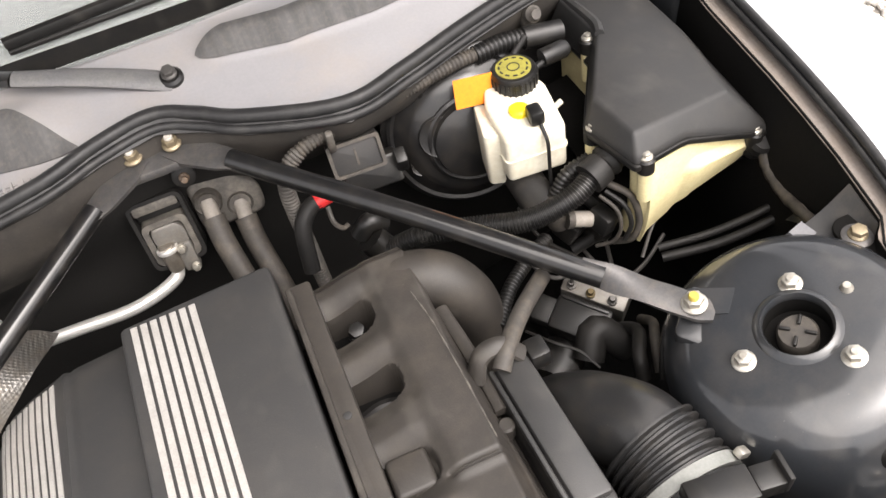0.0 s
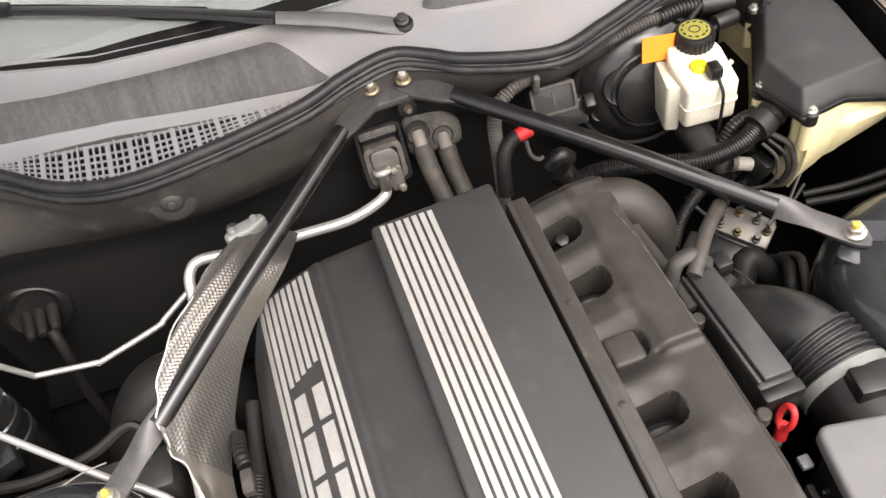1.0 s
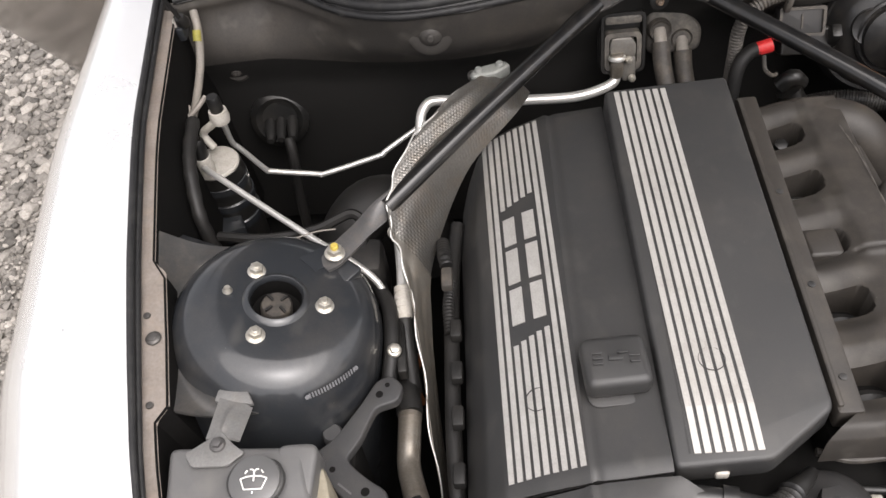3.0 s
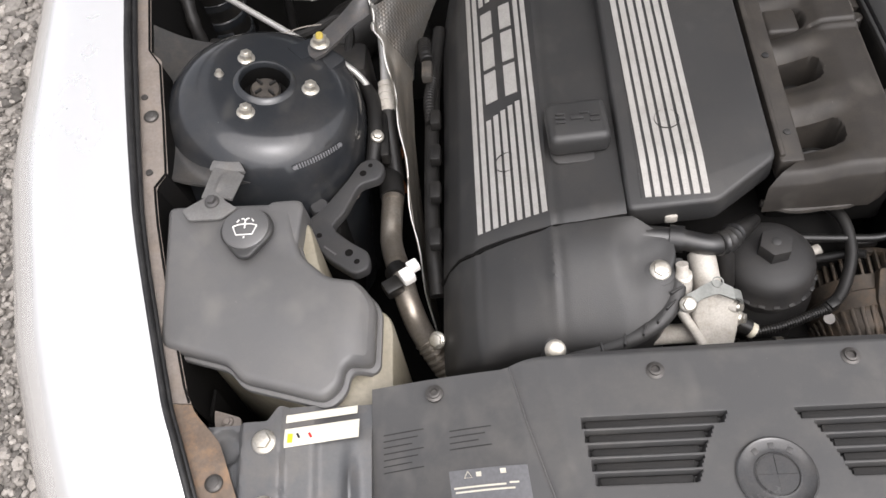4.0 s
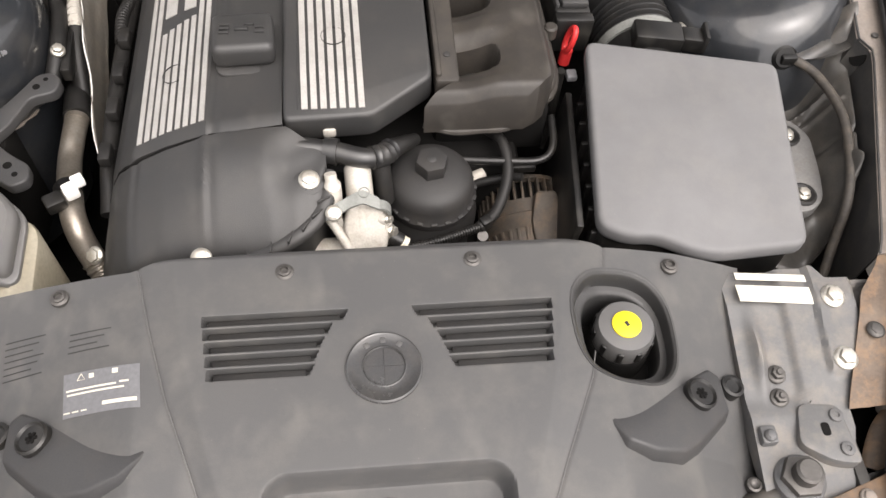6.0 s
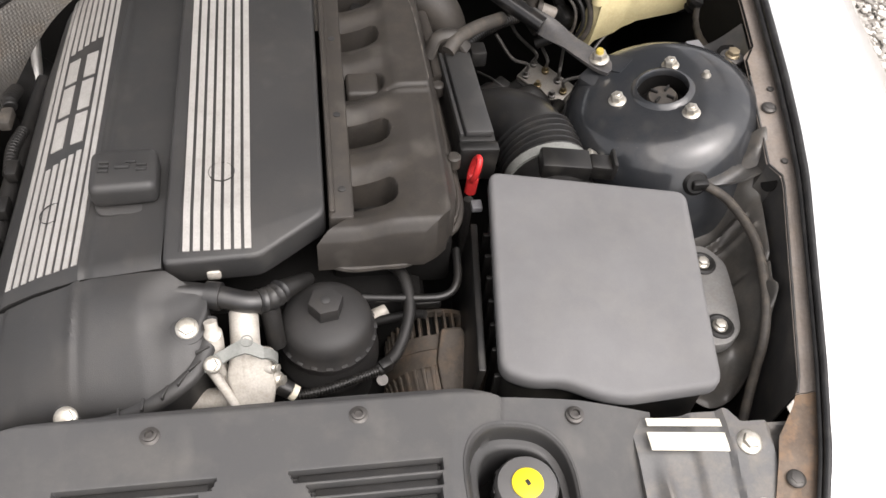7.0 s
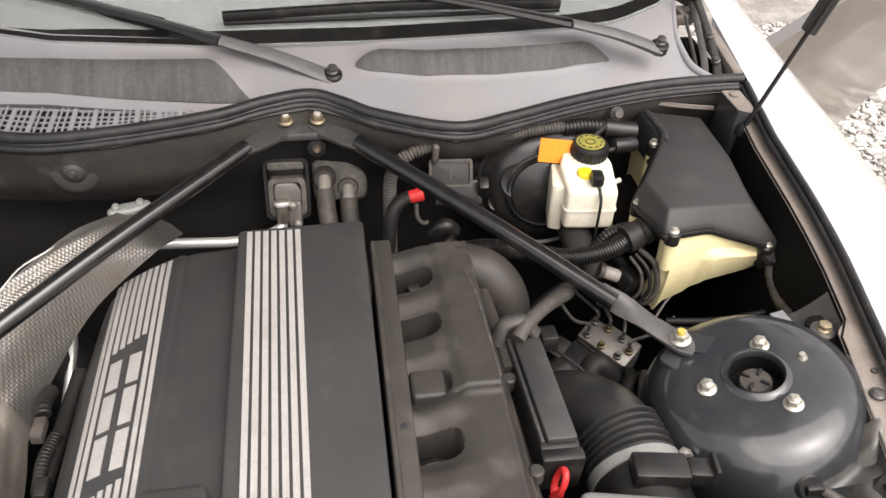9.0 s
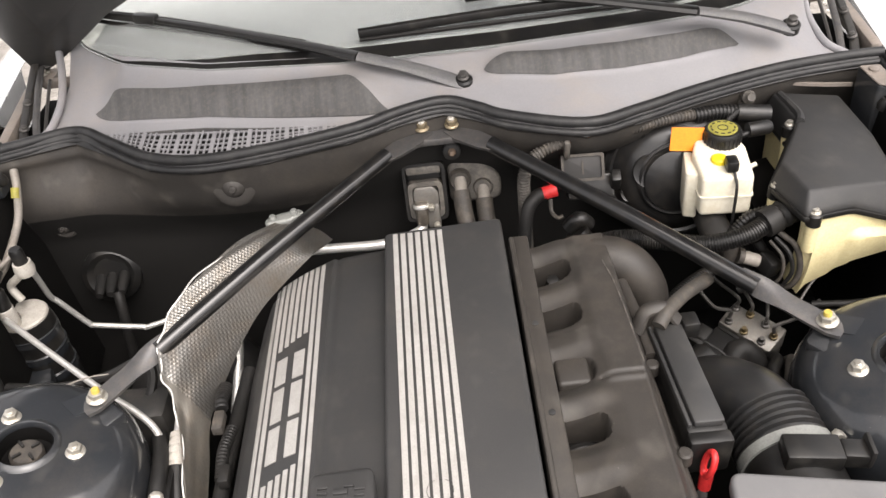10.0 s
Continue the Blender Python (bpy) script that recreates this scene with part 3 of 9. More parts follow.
def inner_wing(side):
    """The dark sheet from the flange down into the bay."""
    def skin(u, v):
        y = y0 + (y1 - y0) * u
        x = edge_x(y, side) + 0.003 - lerp(FLANGE_WIDE, y) - 0.022 * v - 0.012 * math.sin(math.pi * min(1, v * 1.2)) * smooth(0.05, 0.3, y) * smooth(1.1, 0.7, y)
        return Vector((side * x, y, edge_z(y) - 0.020 - 0.42 * v))
    # black sheet; its near-black also holds the shade deep in the bay
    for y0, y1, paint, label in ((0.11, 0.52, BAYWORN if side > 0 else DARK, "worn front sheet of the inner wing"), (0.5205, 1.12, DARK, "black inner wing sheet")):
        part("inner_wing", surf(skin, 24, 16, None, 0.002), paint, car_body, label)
    # pressed shelf beside the air filter: radiating ridges, rising to the tower and the wing
    RIDGES = ((0.478, 0.365, 0.545, 0.385, 0.012, 0.007), (0.500, 0.330, 0.560, 0.356, 0.014, 0.0045), (0.498, 0.318, 0.562, 0.335, 0.009, 0.0045), (0.530, 0.283, 0.585, 0.278, -0.006, 0.004), (0.528, 0.270, 0.560, 0.205, 0.013, 0.008), (0.545, 0.404, 0.575, 0.410, 0.012, 0.010))
    def shelf(u, v):
        y = 0.190 + 0.245 * u
        xo = edge_x(y, side) - 0.040
        x = 0.455 + (xo - 0.455) * v
        y -= 0.030 * math.sin(v * math.pi) * (1 - u)
        z = 0.688 + 0.012 * smooth(0.35, 0.65, v) + 0.062 * smooth(0.60, 1.0, v) + 0.050 * smooth(0.72, 1.0, u) - 0.040 * smooth(0.16, 0.0, u)
        for x1, y1, x2, y2, h, w in RIDGES:
            d = Vector((x2 - x1, y2 - y1))
            k = max(0.0, min(1.0, ((x - x1) * d.x + (y - y1) * d.y) / d.length_squared))
            gap = math.hypot(x - x1 - d.x * k, y - y1 - d.y * k)
            z += h * math.exp(-(gap / w) ** 2) * (0.7 + 0.3 * math.sin(k * 3))
        z += 0.0012 * math.sin(x * 60 + y * 40)
        return Vector((side * x, y, z))
    if side > 0:
        part("inner_shelf", surf(shelf, 110, 80, None, 0.002), SHELF, car_body, "dirty pressed shelf of the inner wing")


for side in (-1, 1):
    wing(side)
    flange(side)
    gutter_seal(side)
    inner_wing(side)

# unseen undertray, added near-black to close the bay and hide the ground
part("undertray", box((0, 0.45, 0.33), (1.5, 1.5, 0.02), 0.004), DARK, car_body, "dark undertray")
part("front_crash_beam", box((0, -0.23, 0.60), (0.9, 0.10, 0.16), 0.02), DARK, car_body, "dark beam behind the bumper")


def bumper():
    def skin(u, v):
        a = (u - 0.5) * 2
        y = -0.36 + 0.34 * abs(a) ** 2.4 - 0.05 * v
        z = 0.66 - 0.02 * abs(a) - 0.42 * v ** 1.3
        return Vector((0.74 * a, y, z))
    part("bumper", surf(skin, 40, 16, None, 0.004), SILVER, car_body, "silver front bumper edge")
    for side in (-1, 1):
        def lamp(u, v):
            return Vector((side * (0.44 + 0.20 * u), -0.10 - 0.17 * v + 0.05 * u, 0.70 - 0.06 * v - 0.02 * u + 0.02 * math.sin(u * math.pi)))
        part("headlamp_housing", surf(lamp, 12, 12, 0.5), BLACKPL, car_body, "black headlamp housing")


bumper()
for side in (-1, 1):
    # added near-black sheets: block the bright ground, stand for shade in the gap
    part("gap_sheet", box((side * 0.46, 0.098, 0.585), (0.20, 0.004, 0.23), 0.001), DARK, car_body, "dark sheet added to close the gap behind the panel")
    part("gap_sheet", box((side * 0.535, 0.05, 0.60), (0.004, 0.20, 0.22), 0.001), DARK, car_body, "dark sheet added to close the gap beside the lamp")

# ---- firewall ----
SEAL = [(-0.695, 1.048, 0.888), (-0.655, 1.058, 0.890), (-0.570, 1.076, 0.893), (-0.505, 1.03, 0.892), (-0.430, 0.970, 0.893), (-0.35, 0.938, 0.898), (-0.25, 0.936, 0.904), (-0.119, 0.947, 0.916), (-0.05, 0.972, 0.921),
        (0.014, 0.987, 0.922), (0.06, 0.972, 0.915), (0.105, 0.948, 0.908), (0.21, 0.918, 0.900), (0.29, 0.944, 0.897), (0.375, 0.980, 0.895), (0.46, 1.012, 0.892), (0.545, 1.035, 0.890), (0.640, 1.050, 0.887), (0.690, 1.054, 0.885)]
SEAL_Y = [(p[0], p[1]) for p in SEAL]
SEAL_Z = [(p[0], p[2]) for p in SEAL]

def firewall():
    """Bulkhead: one pressed, dusty dark sheet with swages and grommets."""
    wall = thing("firewall", "dusty dark bulkhead behind the engine with grommets", "firewall", (0, 1.02, 0.45), kind="structure")
    def sheet(u, v):
        x = -0.73 + 1.42 * u
        zt = lerp(SEAL_Z, x) - 0.014
        z = zt - (zt - 0.375) * v
        low = 1.004 + 0.045 * smooth(0.25, 0.62, abs(x)) + 0.03 * smooth(0.1, 0.3, x) * smooth(0.75, 0.6, x)
        top = lerp(SEAL_Y, x) * 0.5 + 0.490 + 0.045 * smooth(0.25, 0.62, abs(x)) + 0.02 * smooth(0.1, 0.3, x) * smooth(0.75, 0.6, x)
        lean = 0.030 * smooth(0.16, -0.30, x) * smooth(0.0, 0.14, v) * smooth(0.36, 0.15, v)
        y = top + (low - top) * smooth(0.0, 0.30, v) - lean
        y += (lerp(SEAL_Y, x) - 0.010 - y) * smooth(0.22, 0.0, v)
        # shallow swages pressed into the sheet
        y -= 0.004 * math.exp(-((z - 0.862) / 0.007) ** 2) * smooth(-0.40, -0.50, x)
        return Vector((x, y, z))
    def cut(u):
        """Where the sheet's shade colour begins: higher round the middle."""
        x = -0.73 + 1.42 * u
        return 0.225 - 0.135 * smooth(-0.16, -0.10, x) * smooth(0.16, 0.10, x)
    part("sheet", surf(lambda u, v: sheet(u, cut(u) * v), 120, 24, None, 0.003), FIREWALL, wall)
    # same pressed sheet further down, its shade put into the colour
    part("shaded_sheet", surf(lambda u, v: sheet(u, cut(u) + 0.0005 + (0.9995 - cut(u)) * v), 120, 48, None, 0.003), BULKHEADSHADE, wall, "lower bulkhead sheet, darkened for shade")
    for x, z, y, r in ((-0.308, 0.848, 0.936, 0.024), (-0.640, 0.735, 1.046, 0.016)):
        m = aim((x, y, z), (0, -1, 0.15))
        bm = lathe([(r * 1.35, -0.004), (r * 1.35, 0.002), (r * 1.1, 0.005), (r * 0.72, 0.004), (r * 0.6, 0.008), (r * 0.42, 0.012), (r * 0.18, 0.013)], 24, m)
        g = part("grommet", bm, FIREWALL, wall, "round rubber bulkhead grommet")
        part("stud", lathe([(r * 0.26, 0.010), (r * 0.26, 0.015), (r * 0.18, 0.017)], 12, m), FIREWALL, g)
    part("bulkhead_lip", surf(lambda u, v: Vector((0.515 + 0.125 * u, 1.030 - 0.003 * math.sin(u * 3), 0.8735 - 0.021 * u ** 0.8 - 0.0055 * v)), 16, 2, None, 0.004), RAILDIRT, wall, "pale bent lip of the bulkhead")
    k = part("pipe_clip", lathe([(0.010, -0.010), (0.0105, 0.006), (0.007, 0.009), (0.006, 0.014)], 16, aim((0.466, 0.992, 0.868), (0.1, -1, 0.5))), PLATEDUST, wall, "pale plastic clip")
    part("clip_base", box((0.464, 1.000, 0.856), (0.018, 0.014, 0.016), 0.003, (0, 0, 8)), PLATEDUST, k)
    # big wiring grommet at the dryer's side
    m = aim((-0.594, 1.040, 0.630), (0.1, -1, 0.35))
    g = part("cable_grommet", lathe([(0.052, -0.01), (0.050, 0.006), (0.040, 0.012), (0.032, 0.006), (0.030, 0.004)], 28, m), BLACKPL, wall, "large round rubber cable grommet")
    for dx in (-0.018, 0.0, 0.020):
        part("cable_boot", lathe([(0.010, 0), (0.009, 0.03), (0.006, 0.045)], 12, m @ pose(dx, -0.005, 0.0, 25, 0, 0)), RUBBER, g)
    part("bulkhead_cable", tube([(-0.578, 1.0, 0.62), (-0.575, 0.985, 0.59), (-0.580, 0.965, 0.50), (-0.585, 0.96, 0.40)], 0.009, 10), RUBBER, g)
    return wall


firewall()

# ---- cowl ----
GLASS_Y = [(-0.78, 1.50), (-0.66, 1.37), (-0.58, 1.25), (-0.50, 1.172), (-0.35, 1.115), (-0.14, 1.085), (0.1, 1.085), (0.29, 1.098), (0.42, 1.112), (0.50, 1.135), (0.60, 1.205), (0.68, 1.33), (0.78, 1.50)]


def hump(x, y, x0, x1, y0, y1, soft, soft_y):
    return smooth(x0, x0 + soft, x) * smooth(x1, x1 - soft, x) * smooth(y0, y0 + soft_y, y) * smooth(y1, y1 - soft_y, y)


# feet of the two plenum bulges, and the back edge of the intake grille
FACE_LEFT = [(-0.56, 1.112), (-0.50, 1.086), (-0.38, 1.050), (-0.27, 1.022), (-0.18, 1.000), (-0.11, 0.982), (-0.05, 0.975)]
FACE_DEEP = [(-0.55, 0.012), (-0.51, 0.034), (-0.42, 0.034), (-0.31, 0.043), (-0.2, 0.054), (-0.127, 0.062), (-0.07, 0.012)]
FACE_RIGHT = [(0.08, 1.036), (0.183, 1.020), (0.286, 1.026), (0.375, 1.042), (0.46, 1.066)]
GRILLE_Y = [(-0.545, 1.074), (-0.529, 1.066), (-0.416, 1.042), (-0.306, 1.014), (-0.2, 0.988), (-0.113, 0.966)]


def cowl_height(x, y):
    y0, y1 = lerp(SEAL_Y, x), lerp(GLASS_Y, x)
    t = (y - y0) / (y1 - y0)
    z = lerp(SEAL_Z, x) - 0.006 + (0.95 - lerp(SEAL_Z, x)) * max(0, t) ** (1.3 + 1.4 * smooth(-0.57, -0.52, x) * smooth(-0.05, -0.11, x))
    # plenum bulges with steep fronts
    f1 = lerp(FACE_LEFT, x)
    z += 0.030 * smooth(-0.565, -0.49, x) * smooth(-0.055, -0.12, x) * smooth(f1 - 0.002, f1 + 0.008 + max(0.034, lerp(FACE_DEEP, x)), y) * (1 - 0.75 * smooth(0.60, 1.0, t))
    f2 = lerp(FACE_RIGHT, x)
    z += 0.024 * smooth(0.070, 0.12, x) * smooth(0.49, 0.42, x) * smooth(f2 - 0.004, f2 + 0.032, y) * (1 - 0.75 * smooth(0.60, 1.0, t))
    return z


def cowl():
    c = thing("cowl", "faded grey plastic windscreen cowl with two bulges and an intake grille", "cowl", (0, 1.0, 0.89))
    def skin(u, v):
        x = (2 * u - 1) * lerp([(0, 0.642), (0.25, 0.612), (0.55, 0.610), (0.8, 0.625), (1, 0.655)], v)
        y0, y1 = lerp(SEAL_Y, x), lerp(GLASS_Y, x)
        dip = smooth(-0.550, -0.525, x) * smooth(-0.085, -0.125, x)
        y0 = y0 + 0.004 + dip * max(0.0, lerp(GRILLE_Y, x) - y0 - 0.004)
        y = y0 + (y1 + 0.01 - y0) * v
        return Vector((x, y, cowl_height(x, y)))
    part("cowl_panel", surf(skin, 150, 48, None, 0.003), COWLPL, c)
    # steep faces of the bulges: thin inlays whose dark tone is painted shade
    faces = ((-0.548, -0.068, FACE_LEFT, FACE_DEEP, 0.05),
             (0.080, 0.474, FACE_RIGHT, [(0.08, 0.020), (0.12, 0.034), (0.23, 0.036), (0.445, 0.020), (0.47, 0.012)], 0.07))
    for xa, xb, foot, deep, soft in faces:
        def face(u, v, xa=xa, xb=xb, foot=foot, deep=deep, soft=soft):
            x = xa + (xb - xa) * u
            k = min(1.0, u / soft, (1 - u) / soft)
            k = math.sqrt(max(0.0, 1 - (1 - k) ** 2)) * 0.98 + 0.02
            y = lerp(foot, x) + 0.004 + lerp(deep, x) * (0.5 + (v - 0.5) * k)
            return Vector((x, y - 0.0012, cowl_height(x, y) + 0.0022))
        part("bulge_face", surf(face, 110, 14, None, 0.001), COWLSHADE, c, "streaked front face of the bulge, darkened for shade")
    # intake grille: crossing bars over a shallow pit, its shade painted near-black
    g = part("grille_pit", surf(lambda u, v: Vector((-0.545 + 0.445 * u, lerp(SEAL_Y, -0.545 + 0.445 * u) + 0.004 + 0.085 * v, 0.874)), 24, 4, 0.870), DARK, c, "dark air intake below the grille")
    def spot(x, v):
        ya, yb = lerp(SEAL_Y, x) + 0.004, lerp(GRILLE_Y, x) + 0.002
        return Vector((x, ya + (yb - ya) * v, lerp(SEAL_Z, x) - 0.004))
    def ribbon(into, a, b, wide, n=1):
        """A flat bar on the intake from a to b, each a pair of x and share of the way back."""
        d = Vector((b[0] - a[0], (b[1] - a[1]) * 0.07))
        side = Vector((-d.y, d.x)).normalized() * wide * 0.5
        def fn(u, v):
            x = a[0] + (b[0] - a[0]) * u
            p = spot(x, a[1] + (b[1] - a[1]) * u)
            return p + Vector((side.x, side.y, 0)) * (2 * v - 1)
        surf(fn, n, 1, None, 0.0022, into)
    bars = bmesh.new()
    for i in range(14):
        x = -0.508 + 0.0290 * i
        ribbon(bars, (x, 0.0), (x - 0.004, 1.0), 0.0066)
        for d in (0.0100, 0.0185):
            ribbon(bars, (x + d, 0.0), (x + d - 0.004, 1.0), 0.0026)
    part("grille", bars, COWLPL, c, "pale grey grille bars", 60)
    rows = bmesh.new()
    for v, w in ((0.03, 0.005), (0.20, 0.0026), (0.37, 0.0026), (0.54, 0.0026), (0.71, 0.0026), (0.97, 0.007)):
        ribbon(rows, (-0.515, v), (-0.105, v), w, 40)
    for x in rows.verts:
        x.co.z -= 0.0003
    part("grille_lattice", rows, COWLPL, c, "pale grey grille rails", 60)
    def riser(u, v):
        x = -0.545 + 0.445 * u
        p = spot(x, 1.0)
        return Vector((x, p.y + 0.002 - 0.003 * v, p.z - 0.010 + (cowl_height(x, p.y) - p.z + 0.010) * v))
    # the ledge's shadow is put into the step's colour
    part("riser", surf(riser, 60, 3, None, 0.002), COWLSHADE, c, "step above the grille, darkened for shade")
    for s in (-1, 1):
        roll = [(s * x, y, z) for x, y, z in ((0.640, 1.062, 0.884), (0.618, 1.085, 0.892), (0.611, 1.12, 0.902), (0.611, 1.16, 0.914), (0.624, 1.22, 0.930), (0.650, 1.30, 0.945))]
        part("side_roll", tube(roll, 0.0062, 10, 5), COWLPL, c, "rolled side edge of the cowl")
    return c


cowl()

# seal with a groove: two beads on a web
def cowl_seal():
    s = thing("bonnet_seal", "weathered black rubber bonnet seal along the cowl edge", "seal", (0, 0.95, 0.89))
    part("upper_bead", tube(SEAL, 0.0085, 12, 6), SEALRUB, s)
    part("lower_bead", tube([(x, y - 0.0125, z - 0.0095) for x, y, z in SEAL], 0.0056, 12, 6), SEALRUB, s)
    def web(u, v):
        x = -0.69 + 1.372 * u
        return Vector((x, lerp(SEAL_Y, x) - 0.002 - 0.014 * v, lerp(SEAL_Z, x) - 0.001 - 0.014 * v))
    part("web", surf(web, 90, 3, None, 0.003), SEALRUB, s)
    def lip(u, v):
        x = -0.69 + 1.372 * u
        return Vector((x, lerp(SEAL_Y, x) - 0.014 + 0.006 * v, lerp(SEAL_Z, x) - 0.012 - 0.008 * v))
    part("lip", surf(lip, 90, 2, None, 0.003), FIREWALL, s, "dusty sheet lip under the seal")


cowl_seal()


def windscreen():
    w = thing("windscreen", "raked glass windscreen with a black lower band", "windscreen", (0, 1.1, 0.95))
    def pane(u, v):
        x = -0.70 + 1.40 * u
        y0 = lerp(GLASS_Y, x)
        return Vector((x * (1 - 0.10 * v), y0 + (1.78 - y0) * v, 0.949 + 0.22 * v + 0.18 * v * v - 0.03 * (x / 0.7) ** 2 * v))
    glass = part("pane", surf(pane, 60, 16, None, 0.005), GLASS, w, "raked windscreen glass")
    glass.visible_shadow = False
    def band(u, v):
        p = pane(u, (0.004 + 0.034 * smooth(0.10, 0.32, u)) * v)
        return p + Vector((0, -0.001, 0.0065))
    part("black_band", surf(band, 60, 3, None, 0.001), BLACKPL, w, "black ceramic band")
    part("cabin_lining", surf(lambda u, v: Vector((-0.68 + 1.36 * u, 1.30 + 0.7 * v, 0.88 - 0.25 * math.sin(v * 3))), 10, 10, 0.5), LIDGREY, w, "grey dashboard top")


windscreen()


def wiper(name, pivot, knee, tip, blade_a, blade_b):
    w = thing(name, "black metal wiper arm with a rubber blade lying on the windscreen", "wiper", pivot, "windscreen wipers")
    p, k, t = Vector(pivot), Vector(knee), Vector(tip)
    part("arm", tube([p, p.lerp(k, 0.5) + Vector((0, 0, 0.004)), k], lambda s, i: 0.0175 - 0.005 * s, 10, 5, None, 0.5), ARMGREY, w, "grey pressed arm")
    part("arm_rod", tube([k, k.lerp(t, 0.5) + Vector((0, 0, 0.004)), t], lambda s, i: 0.0115 - 0.005 * s, 8, 5, None, 0.6), BLACKPL, w)
    bm = lathe([(0.014, -0.002), (0.014, 0.010), (0.011, 0.013)], 20, aim(pivot, (0, -0.3, 1)))
    part("pivot_cap", bm, BLACKPL, w)
    bolt("pivot_nut", aim(Vector(pivot) + Vector((0, -0.003, 0.013)), (0, -0.3, 1)), DARKBOLT, w, 0.007, 0.006, 0.009)
    a, b = Vector(blade_a), Vector(blade_b)
    bl = part("blade", tube([a, a.lerp(b, 0.5) + Vector((0, 0, 0.006)), b], 0.006, 8, 5, None, 1.4), BLACKPL, w)
    part("blade_rubber", tube([a - Vector((0, 0, 0.010)), b - Vector((0, 0, 0.010))], 0.004, 6, 1), RUBBER, bl)
    part("blade_joint", box(t, (0.045, 0.016, 0.016), 0.003, (0, 0, math.degrees(math.atan2((b - a).y, (b - a).x)))), BLACKPL, w)


wiper("wiper", (0.047, 1.035, 0.920), (-0.108, 1.069, 0.968), (-0.46, 1.235, 1.000), (-0.19, 1.118, 0.975), (-0.66, 1.335, 1.000))
wiper("wiper", (0.545, 1.064, 0.935), (0.400, 1.060, 0.983), (0.085, 1.150, 1.010), (0.40, 1.130, 0.985), (-0.105, 1.112, 0.985))


def hinge_side(side):
    """Hinge pocket beside the cowl, hinge arms and the gas strut that holds the bonnet up."""
    h = part("bonnet_hinge", box((side * 0.690, 1.30, 0.885), (0.03, 0.03, 0.02), 0.004), BAYDIRTY, car_body, "sooty bonnet hinge in its pocket")
    # solid block, coloured near-black for the shade in the pocket
    part("pocket", box((side * 0.655, 1.195, 0.82), (0.10, 0.19, 0.06), 0.006), DARK, h, "dark hinge pocket")
    part("pocket_rail", box((side * 0.697, 1.16, 0.878), (0.018, 0.19, 0.030), 0.004, (0, 0, -6 * side)), RAILDIRT, h, "dusty rail beside the pocket")
    part("pocket_plate", box((side * 0.688, 1.285, 0.895), (0.045, 0.05, 0.012), 0.004, (0, 0, 0)), RAILDIRT, h, "dusty hinge mount")
    part("hinge_arm", tube([(side * 0.690, 1.29, 0.912), (side * 0.676, 1.22, 0.902), (side * 0.656, 1.13, 0.886), (side * 0.640, 1.075, 0.872)], 0.0062, 8, 4, None, 0.6), BRACEEND, h, "worn grey hinge arm")
    part("hinge_link", tube([(side * 0.700, 1.31, 0.925), (side * 0.692, 1.22, 0.900), (side * 0.674, 1.12, 0.884), (side * 0.655, 1.06, 0.872)], 0.0075, 8, 4, None, 0.5), BAYDIRTY, h)
    part("hinge_rod", tube([(side * 0.664, 1.25, 0.905), (side * 0.650, 1.17, 0.888), (side * 0.637, 1.10, 0.872)], 0.003, 8, 4), DARKBOLT, h, "thin dark hinge rod")
    part("pocket_lip", box((side * 0.655, 1.262, 0.893), (0.060, 0.012, 0.018), 0.004), RAILDIRT, h, "dusty lip of the pocket")
    for q in ((0.682, 1.18, 0.899), (0.668, 1.11, 0.888)):
        bolt("pivot_bolt", aim((side * q[0], q[1], q[2]), (-side * 0.3, -0.1, 1)), DARKBOLT, h, 0.005, 0.004, 0.008)
    bolt("hinge_bolt", aim((side * 0.688, 1.285, 0.902), (0, 0, 1)), ZINC, h, 0.006, 0.005, 0.011)
    if side > 0:
        post = [(x, y) for x, y in ((0.640, 1.022), (0.672, 1.020), (0.676, 0.975), (0.668, 0.958), (0.648, 0.968))]
        lean = lambda x, y, z: Vector((x, y, z + 0.10 * (y - 1.0)))
        part("bracket", warp(prism(rounded(post, 0.004), 0.70, 0.8795, 0.002, 2), lean), BAYPAINT, h, "tall black post for the strut")
        top = [(0.658 + (x - 0.658) * 0.96, 0.99 + (y - 0.99) * 0.96) for x, y in post]
        part("bracket_plate", warp(prism(rounded(top, 0.004), 0.8800, 0.8825, 0.001, 1), lean), RAILDIRT, h, "dusty tan plate on the post")
        part("plate_bolt", lathe([(0.0075, 0.882), (0.0075, 0.8855), (0.004, 0.887), (0.001, 0.887)], 16, Matrix.Translation((0.657, 1.006, 0.0))), RAILDIRT, h, "dusty flat bolt")
    else:
        part("bracket", box((-0.690, 1.010, 0.846), (0.022, 0.036, 0.024), 0.005), BAYPAINT, h, "small black strut bracket")
    g = thing("gas_strut", "black bonnet gas strut on a ball stud", "gas strut", (side * 0.655, 0.985, 0.835), "bonnet gas struts")
    a = Vector((0.658, 0.957, 0.850)) if side > 0 else Vector((-0.680, 1.005, 0.862))
    b = Vector((side * 0.782, 0.900, 1.33))
    part("rod", tube([a, a.lerp(b, 0.36)], 0.0034, 10, 1), RUBBER, g, "slim black rod")
    part("cylinder", tube([a.lerp(b, 0.35), b], lambda t, i: 0.0122, 14, 1), BRACE, g, "gloss black cylinder")
    if side < 0:
        up = Vector((0, 0.032, 0.012))
        w = thing("washer_hose", "black hose from the seal up to the raised bonnet", "hose", (-0.70, 1.055, 0.885))
